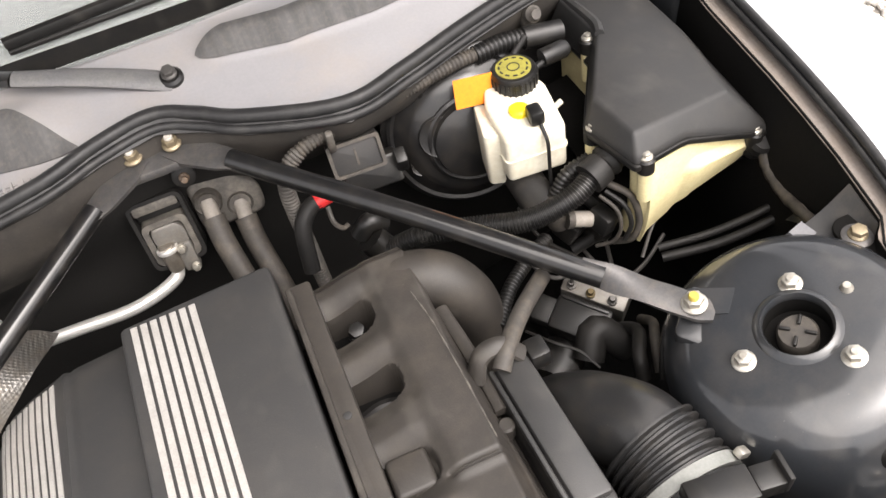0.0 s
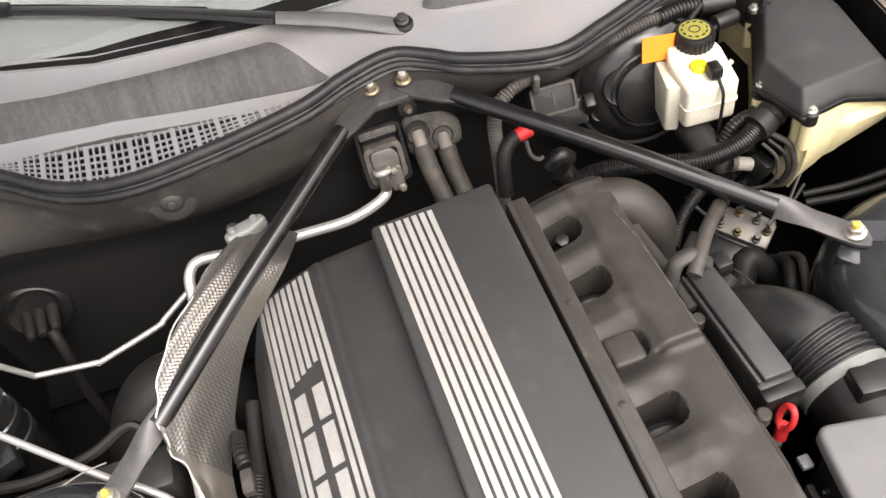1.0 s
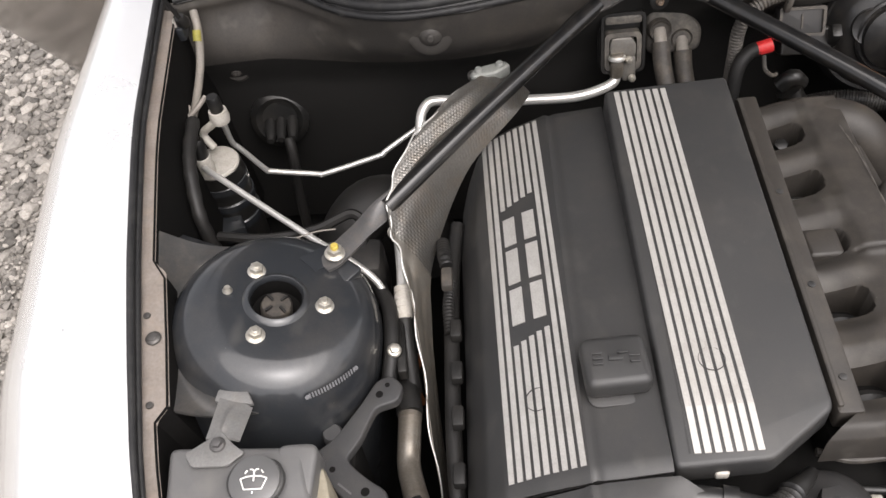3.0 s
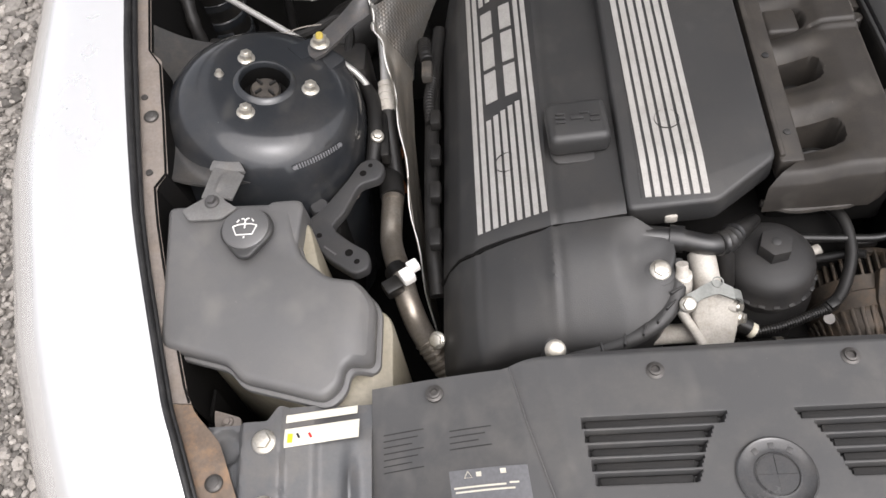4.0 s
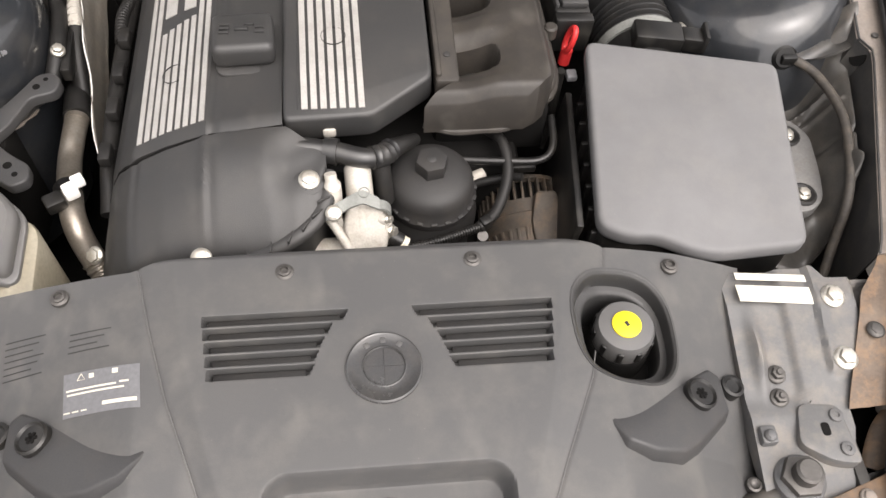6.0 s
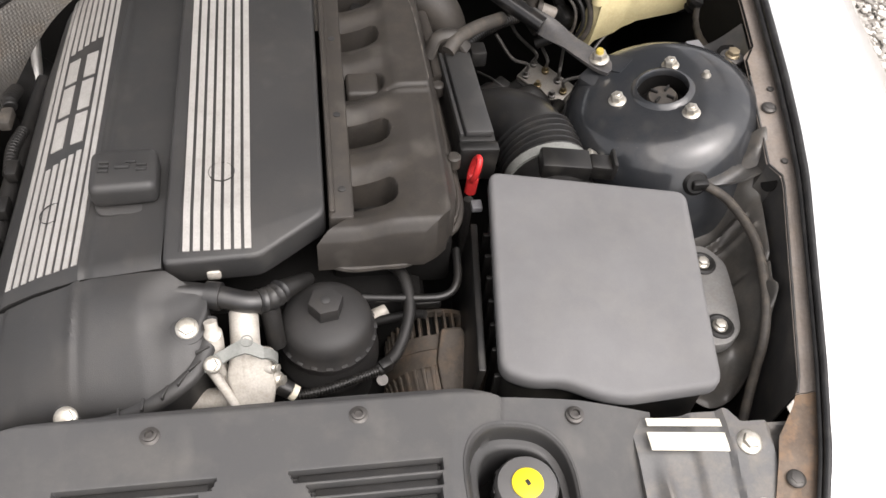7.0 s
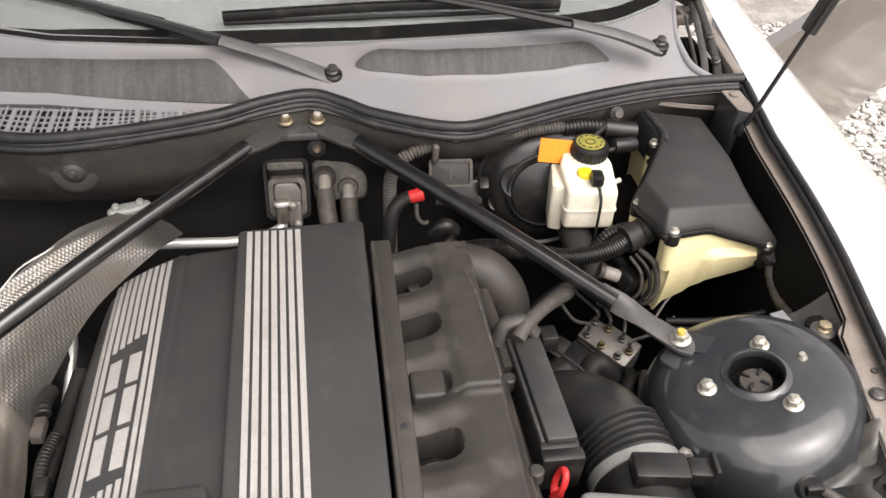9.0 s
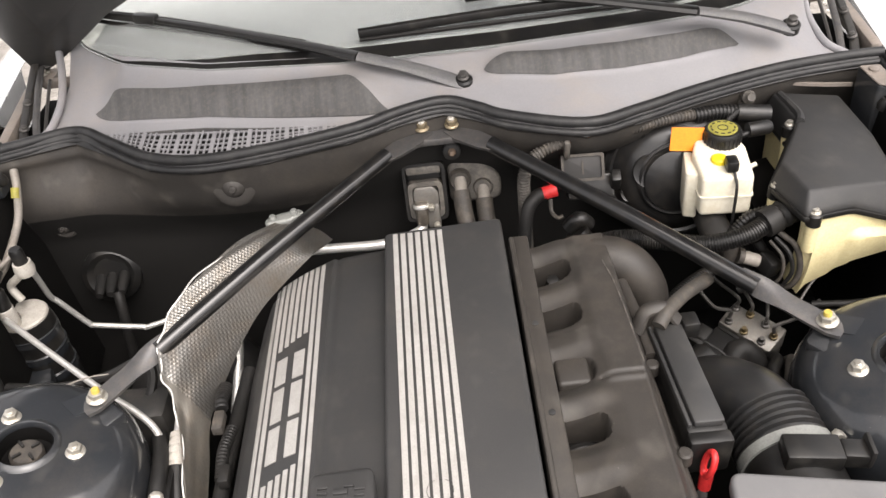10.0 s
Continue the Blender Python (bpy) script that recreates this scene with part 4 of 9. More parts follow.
        part("hose", tube([(-0.690, 1.06, 0.885), (-0.702, 1.045, 0.93), a.lerp(b, 0.36) + up, a.lerp(b, 0.7) + up, b + up * 0.6], 0.0085, 12, 6), RUBBER, w)
    part("ball_end", lathe([(0.009, -0.008), (0.011, 0.0), (0.008, 0.010)], 14, aim(a, b - a)), BLACKPL, g)
    bolt("ball_stud", aim(a + Vector((side * 0.012, 0, -0.004)), (side * -1, 0, 0.2)), ZINC, g, 0.006, 0.005, 0.009)


for side in (-1, 1):
    hinge_side(side)


def bonnet():
    """The raised bonnet: hinged at the cowl's corners, it leans forward over the bay."""
    b = thing("bonnet", "raised silver bonnet with a dark lined underside", "bonnet", (0, 1.28, 0.9))
    tilt = radians(51)
    REAR = [(0.0, 0.27), (0.35, 0.24), (0.50, 0.17), (0.60, 0.08), (0.70, 0.0)]
    def sheet(low, inset=0.0):
        def fn(u, v):
            half = 0.715 - inset - 0.16 * v ** 1.5
            x = (u - 0.5) * 2 * half
            d0 = lerp(REAR, abs(x)) + inset
            d = d0 + (1.22 - inset - 0.10 * (x / 0.7) ** 2 - d0) * v
            lift = 0.035 * (1 - (x / 0.72) ** 2) - low
            return Vector((x, 1.345 - d * math.cos(tilt) + lift * math.sin(tilt), 0.905 + d * math.sin(tilt) + lift * math.cos(tilt)))
        return fn
    part("outer_skin", surf(sheet(0.0), 30, 30, None, 0.0015), SILVER, b)
    part("inner_frame", surf(sheet(0.030, 0.006), 30, 30, None, 0.006), BONNETDARK, b, "dark inner frame")
    part("liner", surf(sheet(0.040, 0.09), 24, 24, None, 0.008), COVER, b, "black felt liner")
    for side in (-1, 1):
        part("hinge_tongue", tube([(side * 0.688, 1.300, 0.905), (side * 0.692, 1.305, 0.930), (side * 0.682, 1.26, 0.985)], 0.014, 8, 4, None, 0.5), BAYDIRTY, b)


bonnet()


def door(side):
    """Open door: a bulging, slightly wavy panel seen from outside."""
    ang = radians(51.4)
    def skin(u, v):
        s = -0.14 + 1.29 * u
        z = 0.28 + 0.54 * v
        out = 0.07 * min(1.0, v / 0.8) ** 0.8 + 0.0022 * math.sin(s * 14 + v * 5) * math.sin(v * 9 + s * 3)
        x, y = s * math.sin(ang), s * math.cos(ang)
        return Vector((side * (0.85 + x + out * math.cos(ang)), 1.40 + y - out * math.sin(ang), z))
    part("car_door", surf(skin, 48, 30, None, 0.03), DOORREFLECT, car_body, "open silver car door")


for side in (-1, 1):
    door(side)
# sides behind the wings that close the body
for side in (-1, 1):
    part("sill", box((side * 0.80, 2.1, 0.45), (0.08, 1.2, 0.35), 0.02), SILVER, car_body, "silver sill")
part("cabin_shell", box((0, 2.0, 0.60), (1.40, 1.2, 0.5), 0.03), DARK, car_body, "dark cabin")


# ---- engine ----
def top_plane(y):
    return 0.806 + 0.05 * y - 0.12 * max(0.0, 0.335 - y)


def centre_cover():
    c = thing("coil_cover", "black plastic engine cover with seven silver stripes", "engine cover", (0, 0.53, 0.77))
    out = rounded([(-0.082, 0.277), (0.010, 0.281), (0.075, 0.326), (0.073, 0.792), (-0.083, 0.784)], 0.008)
    bm = prism(out, -0.034, 0.0, 0.0045, 3)
    # finer mesh across, to follow the crease at the front
    bmesh.ops.bisect_plane(bm, geom=bm.verts[:] + bm.edges[:] + bm.faces[:], plane_co=(0, 0.335, 0), plane_no=(0, 1, 0))
    warp(bm, lambda x, y, z: Vector((x * (1 + 0.5 * min(0, z + 0.005) * -1), y, z + top_plane(y))))
    part("shell", bm, COVER, c)
    def shoulder(u, v):
        y = 0.290 + 0.485 * v
        x = -0.080 + 0.014 * u
        return Vector((x, y, top_plane(y) + 0.0006 - 0.004 * (1 - u)))
    part("shoulder", surf(shoulder, 3, 20, None, 0.002), COVER, c)
    for i in range(7):
        x = -0.0595 + 0.0098 * i
        a = bmesh.new()
        for y0, y1 in ((0.2895, 0.335), (0.335, 0.778)):
            v = [a.verts.new((x + dx * 0.0032 - 0.018 * (y - 0.29), y, top_plane(y) + dz)) for y in (y0, y1) for dx in (-1, 1) for dz in (-0.002, 0.0011)]
            for q in ((0, 2, 3, 1), (4, 5, 7, 6), (0, 1, 5, 4), (2, 6, 7, 3), (1, 3, 7, 5), (0, 4, 6, 2)):
                a.faces.new([v[k] for k in q])
        part("stripe", a, STRIPE, c, "silver trim stripe")
    # faint round emblem across the stripes
    part("emblem", lathe([(0.0135, 0.0004), (0.0135, 0.0017), (0.0130, 0.0017), (0.0130, 0.0004)], 28, Matrix.Translation((-0.028, 0.385, top_plane(0.385))), None, False), COVER, c, "round embossed emblem")


centre_cover()

SIDE = [(0.0, 0.690), (0.05, 0.722), (0.12, 0.748), (0.22, 0.768), (0.40, 0.788), (0.585, 0.8035), (0.615, 0.8065), (0.64, 0.8035), (0.68, 0.8065), (1.0, 0.8125)]


def side_left(y):
    return lerp([(0.16, -0.281), (0.27, -0.286), (0.45, -0.284), (0.65, -0.284), (0.735, -0.280), (0.80, -0.268)], y)


def side_z(x, y):
    xl = side_left(min(y, 0.735))
    return lerp(SIDE, (x - xl) / (-0.083 - xl)) - 0.004 * smooth(0.74, 0.80, y)


def side_cover():
    c = thing("valve_cover", "black plastic engine cover sloping to one side with silver stripes", "engine cover", (-0.18, 0.53, 0.70))
    def skin(u, v):
        xl = -0.285 + 0.0 * v
        yf = lerp([(0, 0.282), (0.2, 0.272), (0.25, 0.274), (0.6, 0.272), (1, 0.276)], u)
        yb = lerp([(0, 0.735), (0.10, 0.785), (0.2, 0.800), (0.6, 0.800), (1, 0.800)], u)
        y = yf + (yb - yf) * v
        xl = side_left(y)
        x = xl + (-0.083 - xl) * u
        e = min(v, 1 - v) * 60
        return Vector((x, y, side_z(x, y) - 0.004 * max(0, 1 - e) ** 2))
    part("shell", surf(skin, 60, 60, 0.60), COVER, c)
    def strip(name, x0, x1, y0, y1, mat, label, h=0.0011):
        def fn(u, v):
            y = y0 + (y1 - y0) * v
            x = x0 + (x1 - x0) * u - 0.016 * (y - 0.29)
            return Vector((x, y, side_z(x, y) + h))
        part(name, surf(fn, 2, 16, None, 0.0016), mat, c, label)
    for i in range(9):
        x = -0.2365 + 0.0088 * i
        x0, x1 = x - 0.0027, x + 0.0027
        back = 0.791
        if 2 <= i <= 6:
            strip("stripe", x0, x1, 0.2885, 0.446 + 0.003 * (i - 2), STRIPE, "silver trim stripe")
            strip("stripe", x0, x1, 0.650 + 0.003 * (i - 2), back, STRIPE, "silver trim stripe")
        else:
            strip("stripe", x0, x1, 0.2885, back, STRIPE, "silver trim stripe")
    # maker's mark as plain blocks
    for y0, y1 in ((0.590, 0.633), (0.531, 0.582), (0.473, 0.523)):
        for x0, x1 in ((-0.2205, -0.2065), (-0.1965, -0.1825)):
            strip("emblem_block", x0, x1, y0, y1, STRIPE, "silver emblem block", 0.0013)
    part("emblem", lathe([(0.0135, 0.0004), (0.0135, 0.0017), (0.0130, 0.0017), (0.0130, 0.0004)], 28, aim((-0.203, 0.372, side_z(-0.203, 0.372)), (-0.3, 0, 1)), None, False), COVER, c, "round embossed emblem")
    # recess ring under the filler cap
    part("filler_recess", prism(rounded([(-0.033, -0.030), (0.033, -0.030), (0.033, 0.030), (-0.033, 0.030)], 0.014), -0.004, 0.0012, 0.002, 2, None, pose(-0.122, 0.378, 0.809, 0, 0, 3)), COVER, c)


side_cover()


def filler_cap():
    c = thing("oil_filler_cap", "square black rubber oil filler cap with an embossed oil can", "oil cap", (-0.124, 0.384, 0.81))
    bm = prism(rounded([(-0.033, -0.030), (0.033, -0.030), (0.033, 0.028), (-0.033, 0.028)], 0.010), 0, 0.029, 0.008, 3, None, pose(-0.124, 0.386, 0.810, 0, 0, 3))
    part("cap", bm, COVER, c)
    for x, y, w, h in ((-0.142, 0.390, 0.010, 0.003), (-0.142, 0.396, 0.010, 0.003), (-0.142, 0.402, 0.010, 0.003), (-0.124, 0.396, 0.014, 0.006), (-0.116, 0.402, 0.010, 0.0025), (-0.105, 0.398, 0.010, 0.003), (-0.105, 0.391, 0.010, 0.003)):
        part("embossed_mark", box((x, y - 0.011, 0.8403), (w, h, 0.0030), 0.0006), COVER, c)


filler_cap()


def timing_cover():
    c = thing("timing_cover", "rounded black plastic cover over the front of the engine", "engine cover", (-0.17, 0.2, 0.6))
    FRONT_Y = [(-0.287, 0.176), (-0.270, 0.160), (-0.24, 0.152), (-0.174, 0.152), (-0.12, 0.152), (-0.095, 0.155), (-0.070, 0.164), (-0.056, 0.174), (-0.046, 0.189), (-0.041, 0.203), (-0.039, 0.214)]
    FRONT_Z = [(-0.287, 0.668), (-0.270, 0.700), (-0.24, 0.726), (-0.174, 0.746), (-0.12, 0.756), (-0.08, 0.768), (-0.055, 0.777), (-0.041, 0.786)]
    def skin(u, v):
        xr = lerp([(0, -0.079), (0.15, -0.066), (0.35, -0.048), (0.5, -0.040), (1, -0.039)], v)
        xl = -0.286 - 0.001 * v
        x = xl + (xr - xl) * u
        xf = -0.287 + 0.248 * u
        yb = lerp([(0, 0.2765), (0.2, 0.2665), (0.3, 0.267), (1, 0.270)], u)
        y = yb + (lerp(FRONT_Y, xf) - yb) * v
        zb, zf = side_z(min(-0.10, x), 0.3) - 0.003, lerp(FRONT_Z, xf)
        # a round brow, flat at the back and steep at the front edge
        k = 1 - (1 - v ** 1.9) ** lerp([(0, 0.55), (0.35, 0.62), (0.7, 0.85), (1, 1.0)], u)
        z = zb + (zf - zb) * k
        z += 0.004 * smooth(-0.172, -0.156, x) * smooth(0.95, 0.15, v) - 0.0022 * math.exp(-((x + 0.238) / 0.003) ** 2) * (1 - 0.6 * v)
        z -= 0.006 * smooth(-0.105, -0.075, x) * smooth(0.0, 0.3, v) * smooth(0.75, 0.4, v)
        return Vector((x, y, z))
    part("shell", surf(skin, 72, 44, 0.58), COVER, c)
    part("gasket", tube([(x, y, side_z(min(-0.10, x), 0.3) - 0.007) for x, y in ((-0.287, 0.2815), (-0.262, 0.2755), (-0.243, 0.2705), (-0.22, 0.2715), (-0.20, 0.272), (-0.16, 0.2725), (-0.12, 0.273), (-0.085, 0.274))], 0.0024, 6, 2), DARK, c, "dark gasket line")
    LIP = [(-0.040, 0.228, 0.787), (-0.0385, 0.212, 0.785), (-0.041, 0.198, 0.782), (-0.050, 0.180, 0.776), (-0.066, 0.166, 0.770), (-0.090, 0.156, 0.761), (-0.12, 0.151, 0.751), (-0.150, 0.150, 0.742), (-0.185, 0.150, 0.728)]
    part("edge_lip", tube(LIP, lambda t, i: 0.0085 - 0.0030 * smooth(0.6, 1.0, t), 12, 6, None, 0.75), COVER, c, "rolled black edge of the cover")
    for k, p in enumerate(spline(LIP[2:7], 4)[1::3]):
        part("rib", box((p.x, p.y, p.z + 0.006), (0.0022, 0.014, 0.006), 0.0006, (0, 0, -62 + 14 * k)), COVER, c)
    part("boss", lathe([(0.020, -0.05), (0.0185, -0.006), (0.0155, -0.001), (0.012, 0.0)], 24, aim((-0.057, 0.213, 0.795), (0.1, -0.2, 1))), COVER, c)
    part("bolt_tab", tube([(-0.166, 0.172, 0.757), (-0.166, 0.160, 0.750), (-0.166, 0.148, 0.740)], 0.015, 16, 4, None, 0.6), COVER, c, "rounded tab round the lower bolt")
    bolt("cover_bolt", aim((-0.057, 0.213, 0.795), (0.1, -0.2, 1)), ZINC, c, 0.0074, 0.004, 0.0108, 0.0, "zinc plated cover bolt")
    bolt("cover_bolt", aim((-0.166, 0.152, 0.7545), (0, -0.5, 1)), ZINC, c, 0.0074, 0.004, 0.0108, 0.0, "zinc plated cover bolt")
    bolt("cover_bolt", aim((-0.293, 0.205, 0.690), (-0.5, -0.6, 1)), ZINC, c, 0.007, 0.004, 0.010)


timing_cover()

GAPS = (0.708, 0.625, 0.533, 0.452, 0.359)


def manifold_z(x, y):
    z = 0.824 - 0.010 * smooth(0.15, 0.105, x)
    z -= 0.028 * smooth(0.196, 0.217, x) ** 1.5
    z -= 0.016 * smooth(0.314, 0.296, y) ** 1.5 + 0.018 * smooth(0.755, 0.778, y)
    for i, g in enumerate(GAPS):
        deep = 0.060 if i != 2 else 0.016
        end = 0.146
        near = (max(0, x - (end - 0.012)) ** 3 + abs(y - g) ** 3) ** (1 / 3)
        z -= deep * smooth(0.0180, 0.0155, near)
        z -= 0.010 * smooth(0.040, 0.016, abs(y - g)) * smooth(0.175, 0.13, x)
    # joint between the halves of the plenum
    z -= 0.006 * math.exp(-((y - 0.513) / 0.0022) ** 2) * smooth(0.150, 0.158, x) * smooth(0.212, 0.205, x)
    z += 0.004 * smooth(0.500, 0.513, y) * smooth(0.150, 0.165, x) * smooth(0.215, 0.20, x)
    z += 0.003 * math.exp(-((x - 0.203) / 0.003) ** 2) * smooth(0.31, 0.34, y)
    return z


def manifold():
    c = thing("intake_manifold", "dusty black plastic intake manifold with pockets between the runners", "intake manifold", (0.16, 0.53, 0.62))
    def skin(u, v):
        y = 0.300 + 0.478 * v
        xr = lerp([(0.300, 0.176), (0.308, 0.190), (0.318, 0.201), (0.340, 0.212), (0.365, 0.217), (0.5, 0.217), (0.60, 0.214), (0.69, 0.207), (0.78, 0.212)], y)
        xl = lerp([(0.296, 0.060), (0.325, 0.100), (0.34, 0.104)], y)
        x = xl + (xr - xl) * u
        return Vector((x, y, manifold_z(x, y)))
    part("body", surf(skin, 64, 230, 0.760), MANIFOLD, c, "", 46)
    # flange round the right edge and the front
    edge = [(0.212, 0.70, 0.774), (0.2175, 0.60, 0.772), (0.222, 0.50, 0.768), (0.225, 0.42, 0.764), (0.225, 0.375, 0.762), (0.215, 0.347, 0.761), (0.193, 0.330, 0.760), (0.161, 0.304, 0.760), (0.13, 0.302, 0.759), (0.098, 0.301, 0.759), (0.066, 0.309, 0.764)]
    part("flange", tube(edge, 0.0046, 8, 6, None, 0.9), MANIFOLD, c, "moulded lip round the lower edge")
    part("flange", tube([(x - 0.003 * (x > 0.19), y + 0.004 * (y < 0.34), z + 0.011) for x, y, z in edge[:8]], 0.0030, 8, 6, None, 0.9), MANIFOLD, c, "second moulded line above the lip")
    # added near-black block, stands for the shade below the lip
    part("underside", box((0.145, 0.54, 0.735), (0.13, 0.44, 0.07), 0.008), DARK, c, "dark block added for the shade under the manifold")
    for x, y in ((0.219, 0.545), (0.222, 0.42)):
        part("lug", lathe([(0.008, -0.01), (0.008, 0.004), (0.006, 0.006)], 14, Matrix.Translation((x, y, 0.795))), MANIFOLD, c)
    b = bolt("pocket_plug", aim((0.130, 0.712, 0.783), (0, -0.3, 1)), BLACKPL, c, 0.008, 0.014, 0.010)
    part("pocket_block", prism(rounded([(0.107, 0.513), (0.145, 0.513), (0.145, 0.552), (0.107, 0.552)], 0.006), 0.79, 0.8165, 0.005, 3), MANIFOLD, c)
    for g in (0.625, 0.452, 0.359):
        part("runner_seam", tube([(0.106, g - 0.006, 0.777), (0.125, g - 0.004, 0.782), (0.146, g - 0.006, 0.777)], 0.0085, 8, 4), RUBBER, c)
    # air elbow at the back: leaves the plenum sideways and bends down
    way = [(0.160, 0.742, 0.792), (0.196, 0.740, 0.799), (0.226, 0.730, 0.793), (0.246, 0.718, 0.770), (0.254, 0.712, 0.735), (0.256, 0.710, 0.66)]
    part("air_elbow", tube(way, lambda t, i: 0.0290 + 0.0025 * math.sin(t * 3), 28, 8), MANIFOLD, c, "smooth black air elbow")
    # crust of tan dirt along the plenum's ridge
    part("dirt_line", tube([(0.192, 0.702, manifold_z(0.192, 0.702) + 0.0002), (0.198, 0.66, manifold_z(0.198, 0.66) + 0.0002), (0.201, 0.60, manifold_z(0.201, 0.60) + 0.0002), (0.203, 0.545, manifold_z(0.203, 0.545) + 0.0002), (0.204, 0.525, manifold_z(0.204, 0.525) + 0.0002)], lambda t, i: 0.0007 + 0.0005 * math.sin(i * 2.3), 6, 6), PLATEDUST, c, "tan crust of dirt")
    part("side_ledge", tube([(0.214, 0.690, 0.799), (0.219, 0.640, 0.797), (0.222, 0.580, 0.796), (0.222, 0.560, 0.796)], 0.0075, 10, 5, None, 0.7), MANIFOLD, c, "narrow ledge beside the plenum")


manifold()


def rail_channel():
    c = thing("injector_rail_cover", "long narrow black plastic rail cover beside the engine cover", "rail cover", (0.09, 0.54, 0.79))
    def bar(x0, x1, y0, y1, z, h, r=0.003):
        bm = prism(rounded([(x0, y0), (x1, y0), (x1, y1), (x0, y1)], 0.004), -h, 0, r, 2)
        return warp(bm, lambda x, y, q: Vector((x, y, q + z + 0.045 * (y - 0.54))))
    part("channel", bar(0.079, 0.105, 0.322, 0.760, 0.826, 0.03), MANIFOLD, c)
    part("ridge", bar(0.0795, 0.086, 0.328, 0.755, 0.830, 0.02, 0.002), MANIFOLD, c)
    for y in (0.60, 0.47, 0.36):
        part("clip_mark", lathe([(0.004, 0), (0.004, 0.0012), (0.003, 0.0015)], 12, Matrix.Translation((0.094, y, 0.826 + 0.045 * (y - 0.54)))), COVER, c)


rail_channel()


def wiring_box():
    c = thing("wiring_box", "long black plastic wiring duct with a lid", "wiring duct", (0.25, 0.52, 0.74))
    part("duct", box((0.248, 0.521, 0.778), (0.045, 0.158, 0.046), 0.005, (0, 4, 2.5)), BLACKPL, c)
    part("lid", box((0.252, 0.523, 0.804), (0.034, 0.150, 0.010), 0.004, (0, 4, 2.5)), COVER, c)
    part("lid_rib", box((0.231, 0.523, 0.803), (0.005, 0.150, 0.008), 0.002, (0, 4, 2.5)), COVER, c)
    part("end_cap", box((0.252, 0.437, 0.775), (0.048, 0.018, 0.050), 0.005, (0, 4, 2.5)), BLACKPL, c)
    part("plug", box((0.276, 0.600, 0.800), (0.020, 0.024, 0.022), 0.003, (0, 0, 2)), BLACKPL, c, "black connector")
    part("clamp", tube([(0.212, 0.596, 0.800), (0.224, 0.606, 0.822), (0.245, 0.606, 0.826), (0.262, 0.600, 0.808)], 0.009, 10, 6, None, 0.6), MANIFOLD, c)


wiring_box()
single("vent_hose", tube([(0.236, 0.588, 0.815), (0.250, 0.604, 0.822), (0.280, 0.640, 0.812), (0.322, 0.682, 0.795)], 0.0088, 14, 8), DUSTHOSE, "short dusty rubber vent hose", "hose")


def dipstick():
    d = thing("dipstick", "red ring handle of the oil dipstick", "dipstick", (0.244, 0.418, 0.7))
    pts = [(0.246 + 0.004 * math.sin(a) , 0.414 + 0.009 * math.cos(a), 0.784 + 0.016 * math.sin(a)) for a in [2 * math.pi * k / 20 for k in range(21)]]
    part("ring_handle", tube(pts, 0.0036, 10, 1), RED, d)
    part("stem", tube([(0.245, 0.413, 0.770), (0.244, 0.412, 0.760), (0.243, 0.411, 0.750)], 0.007, 10, 4), RED, d)
    part("sheath", tube([(0.243, 0.413, 0.735), (0.24, 0.408, 0.60)], 0.006, 8, 1), DARKBOLT, d)


dipstick()


def air_boot():
    b = thing("intake_boot", "large black rubber intake elbow with bellows and a metal clamp", "intake hose", (0.33, 0.5, 0.66))
    path = [(0.276, 0.612, 0.640), (0.287, 0.590, 0.690), (0.307, 0.556, 0.728), (0.330, 0.520, 0.742), (0.340, 0.492, 0.740)]
    part("elbow", tube(path, lambda t, i: 0.037 + 0.0105 * t, 28, 8), BOOT, b)
    part("bellows", tube([(0.337, 0.500, 0.741), (0.342, 0.475, 0.738), (0.345, 0.450, 0.735)], lambda t, i: 0.0525 if i % 4 in (0, 1) else 0.0475, 28, 10, None, 1.0, 0.0022), BOOT, b, "ribbed rubber bellows")
    part("clamp", tube([(0.3447, 0.4525, 0.735), (0.3457, 0.4405, 0.734)], 0.0535, 32, 1), BRACKETZ, b, "grey metal hose clamp")
    part("clamp_screw", box((0.395, 0.446, 0.768), (0.014, 0.010, 0.008), 0.002, (0, 40, 10)), ZINC, b)
    part("meter_body", tube([(0.3455, 0.442, 0.734), (0.348, 0.385, 0.728)], 0.050, 28, 1), BLACKPL, b, "black air mass meter tube")
    part("sensor", box((0.352, 0.417, 0.783), (0.058, 0.032, 0.022), 0.003, (0, 3, -6)), BLACKPL, b, "black sensor block")
    pl = part("sensor_plug", box((0.396, 0.413, 0.779), (0.032, 0.024, 0.020), 0.003, (0, 6, -6)), BLACKPL, b)
    part("plug_latch", box((0.408, 0.413, 0.783), (0.005, 0.028, 0.024), 0.0015, (0, 6, -6)), RUBBER, pl)


air_boot()


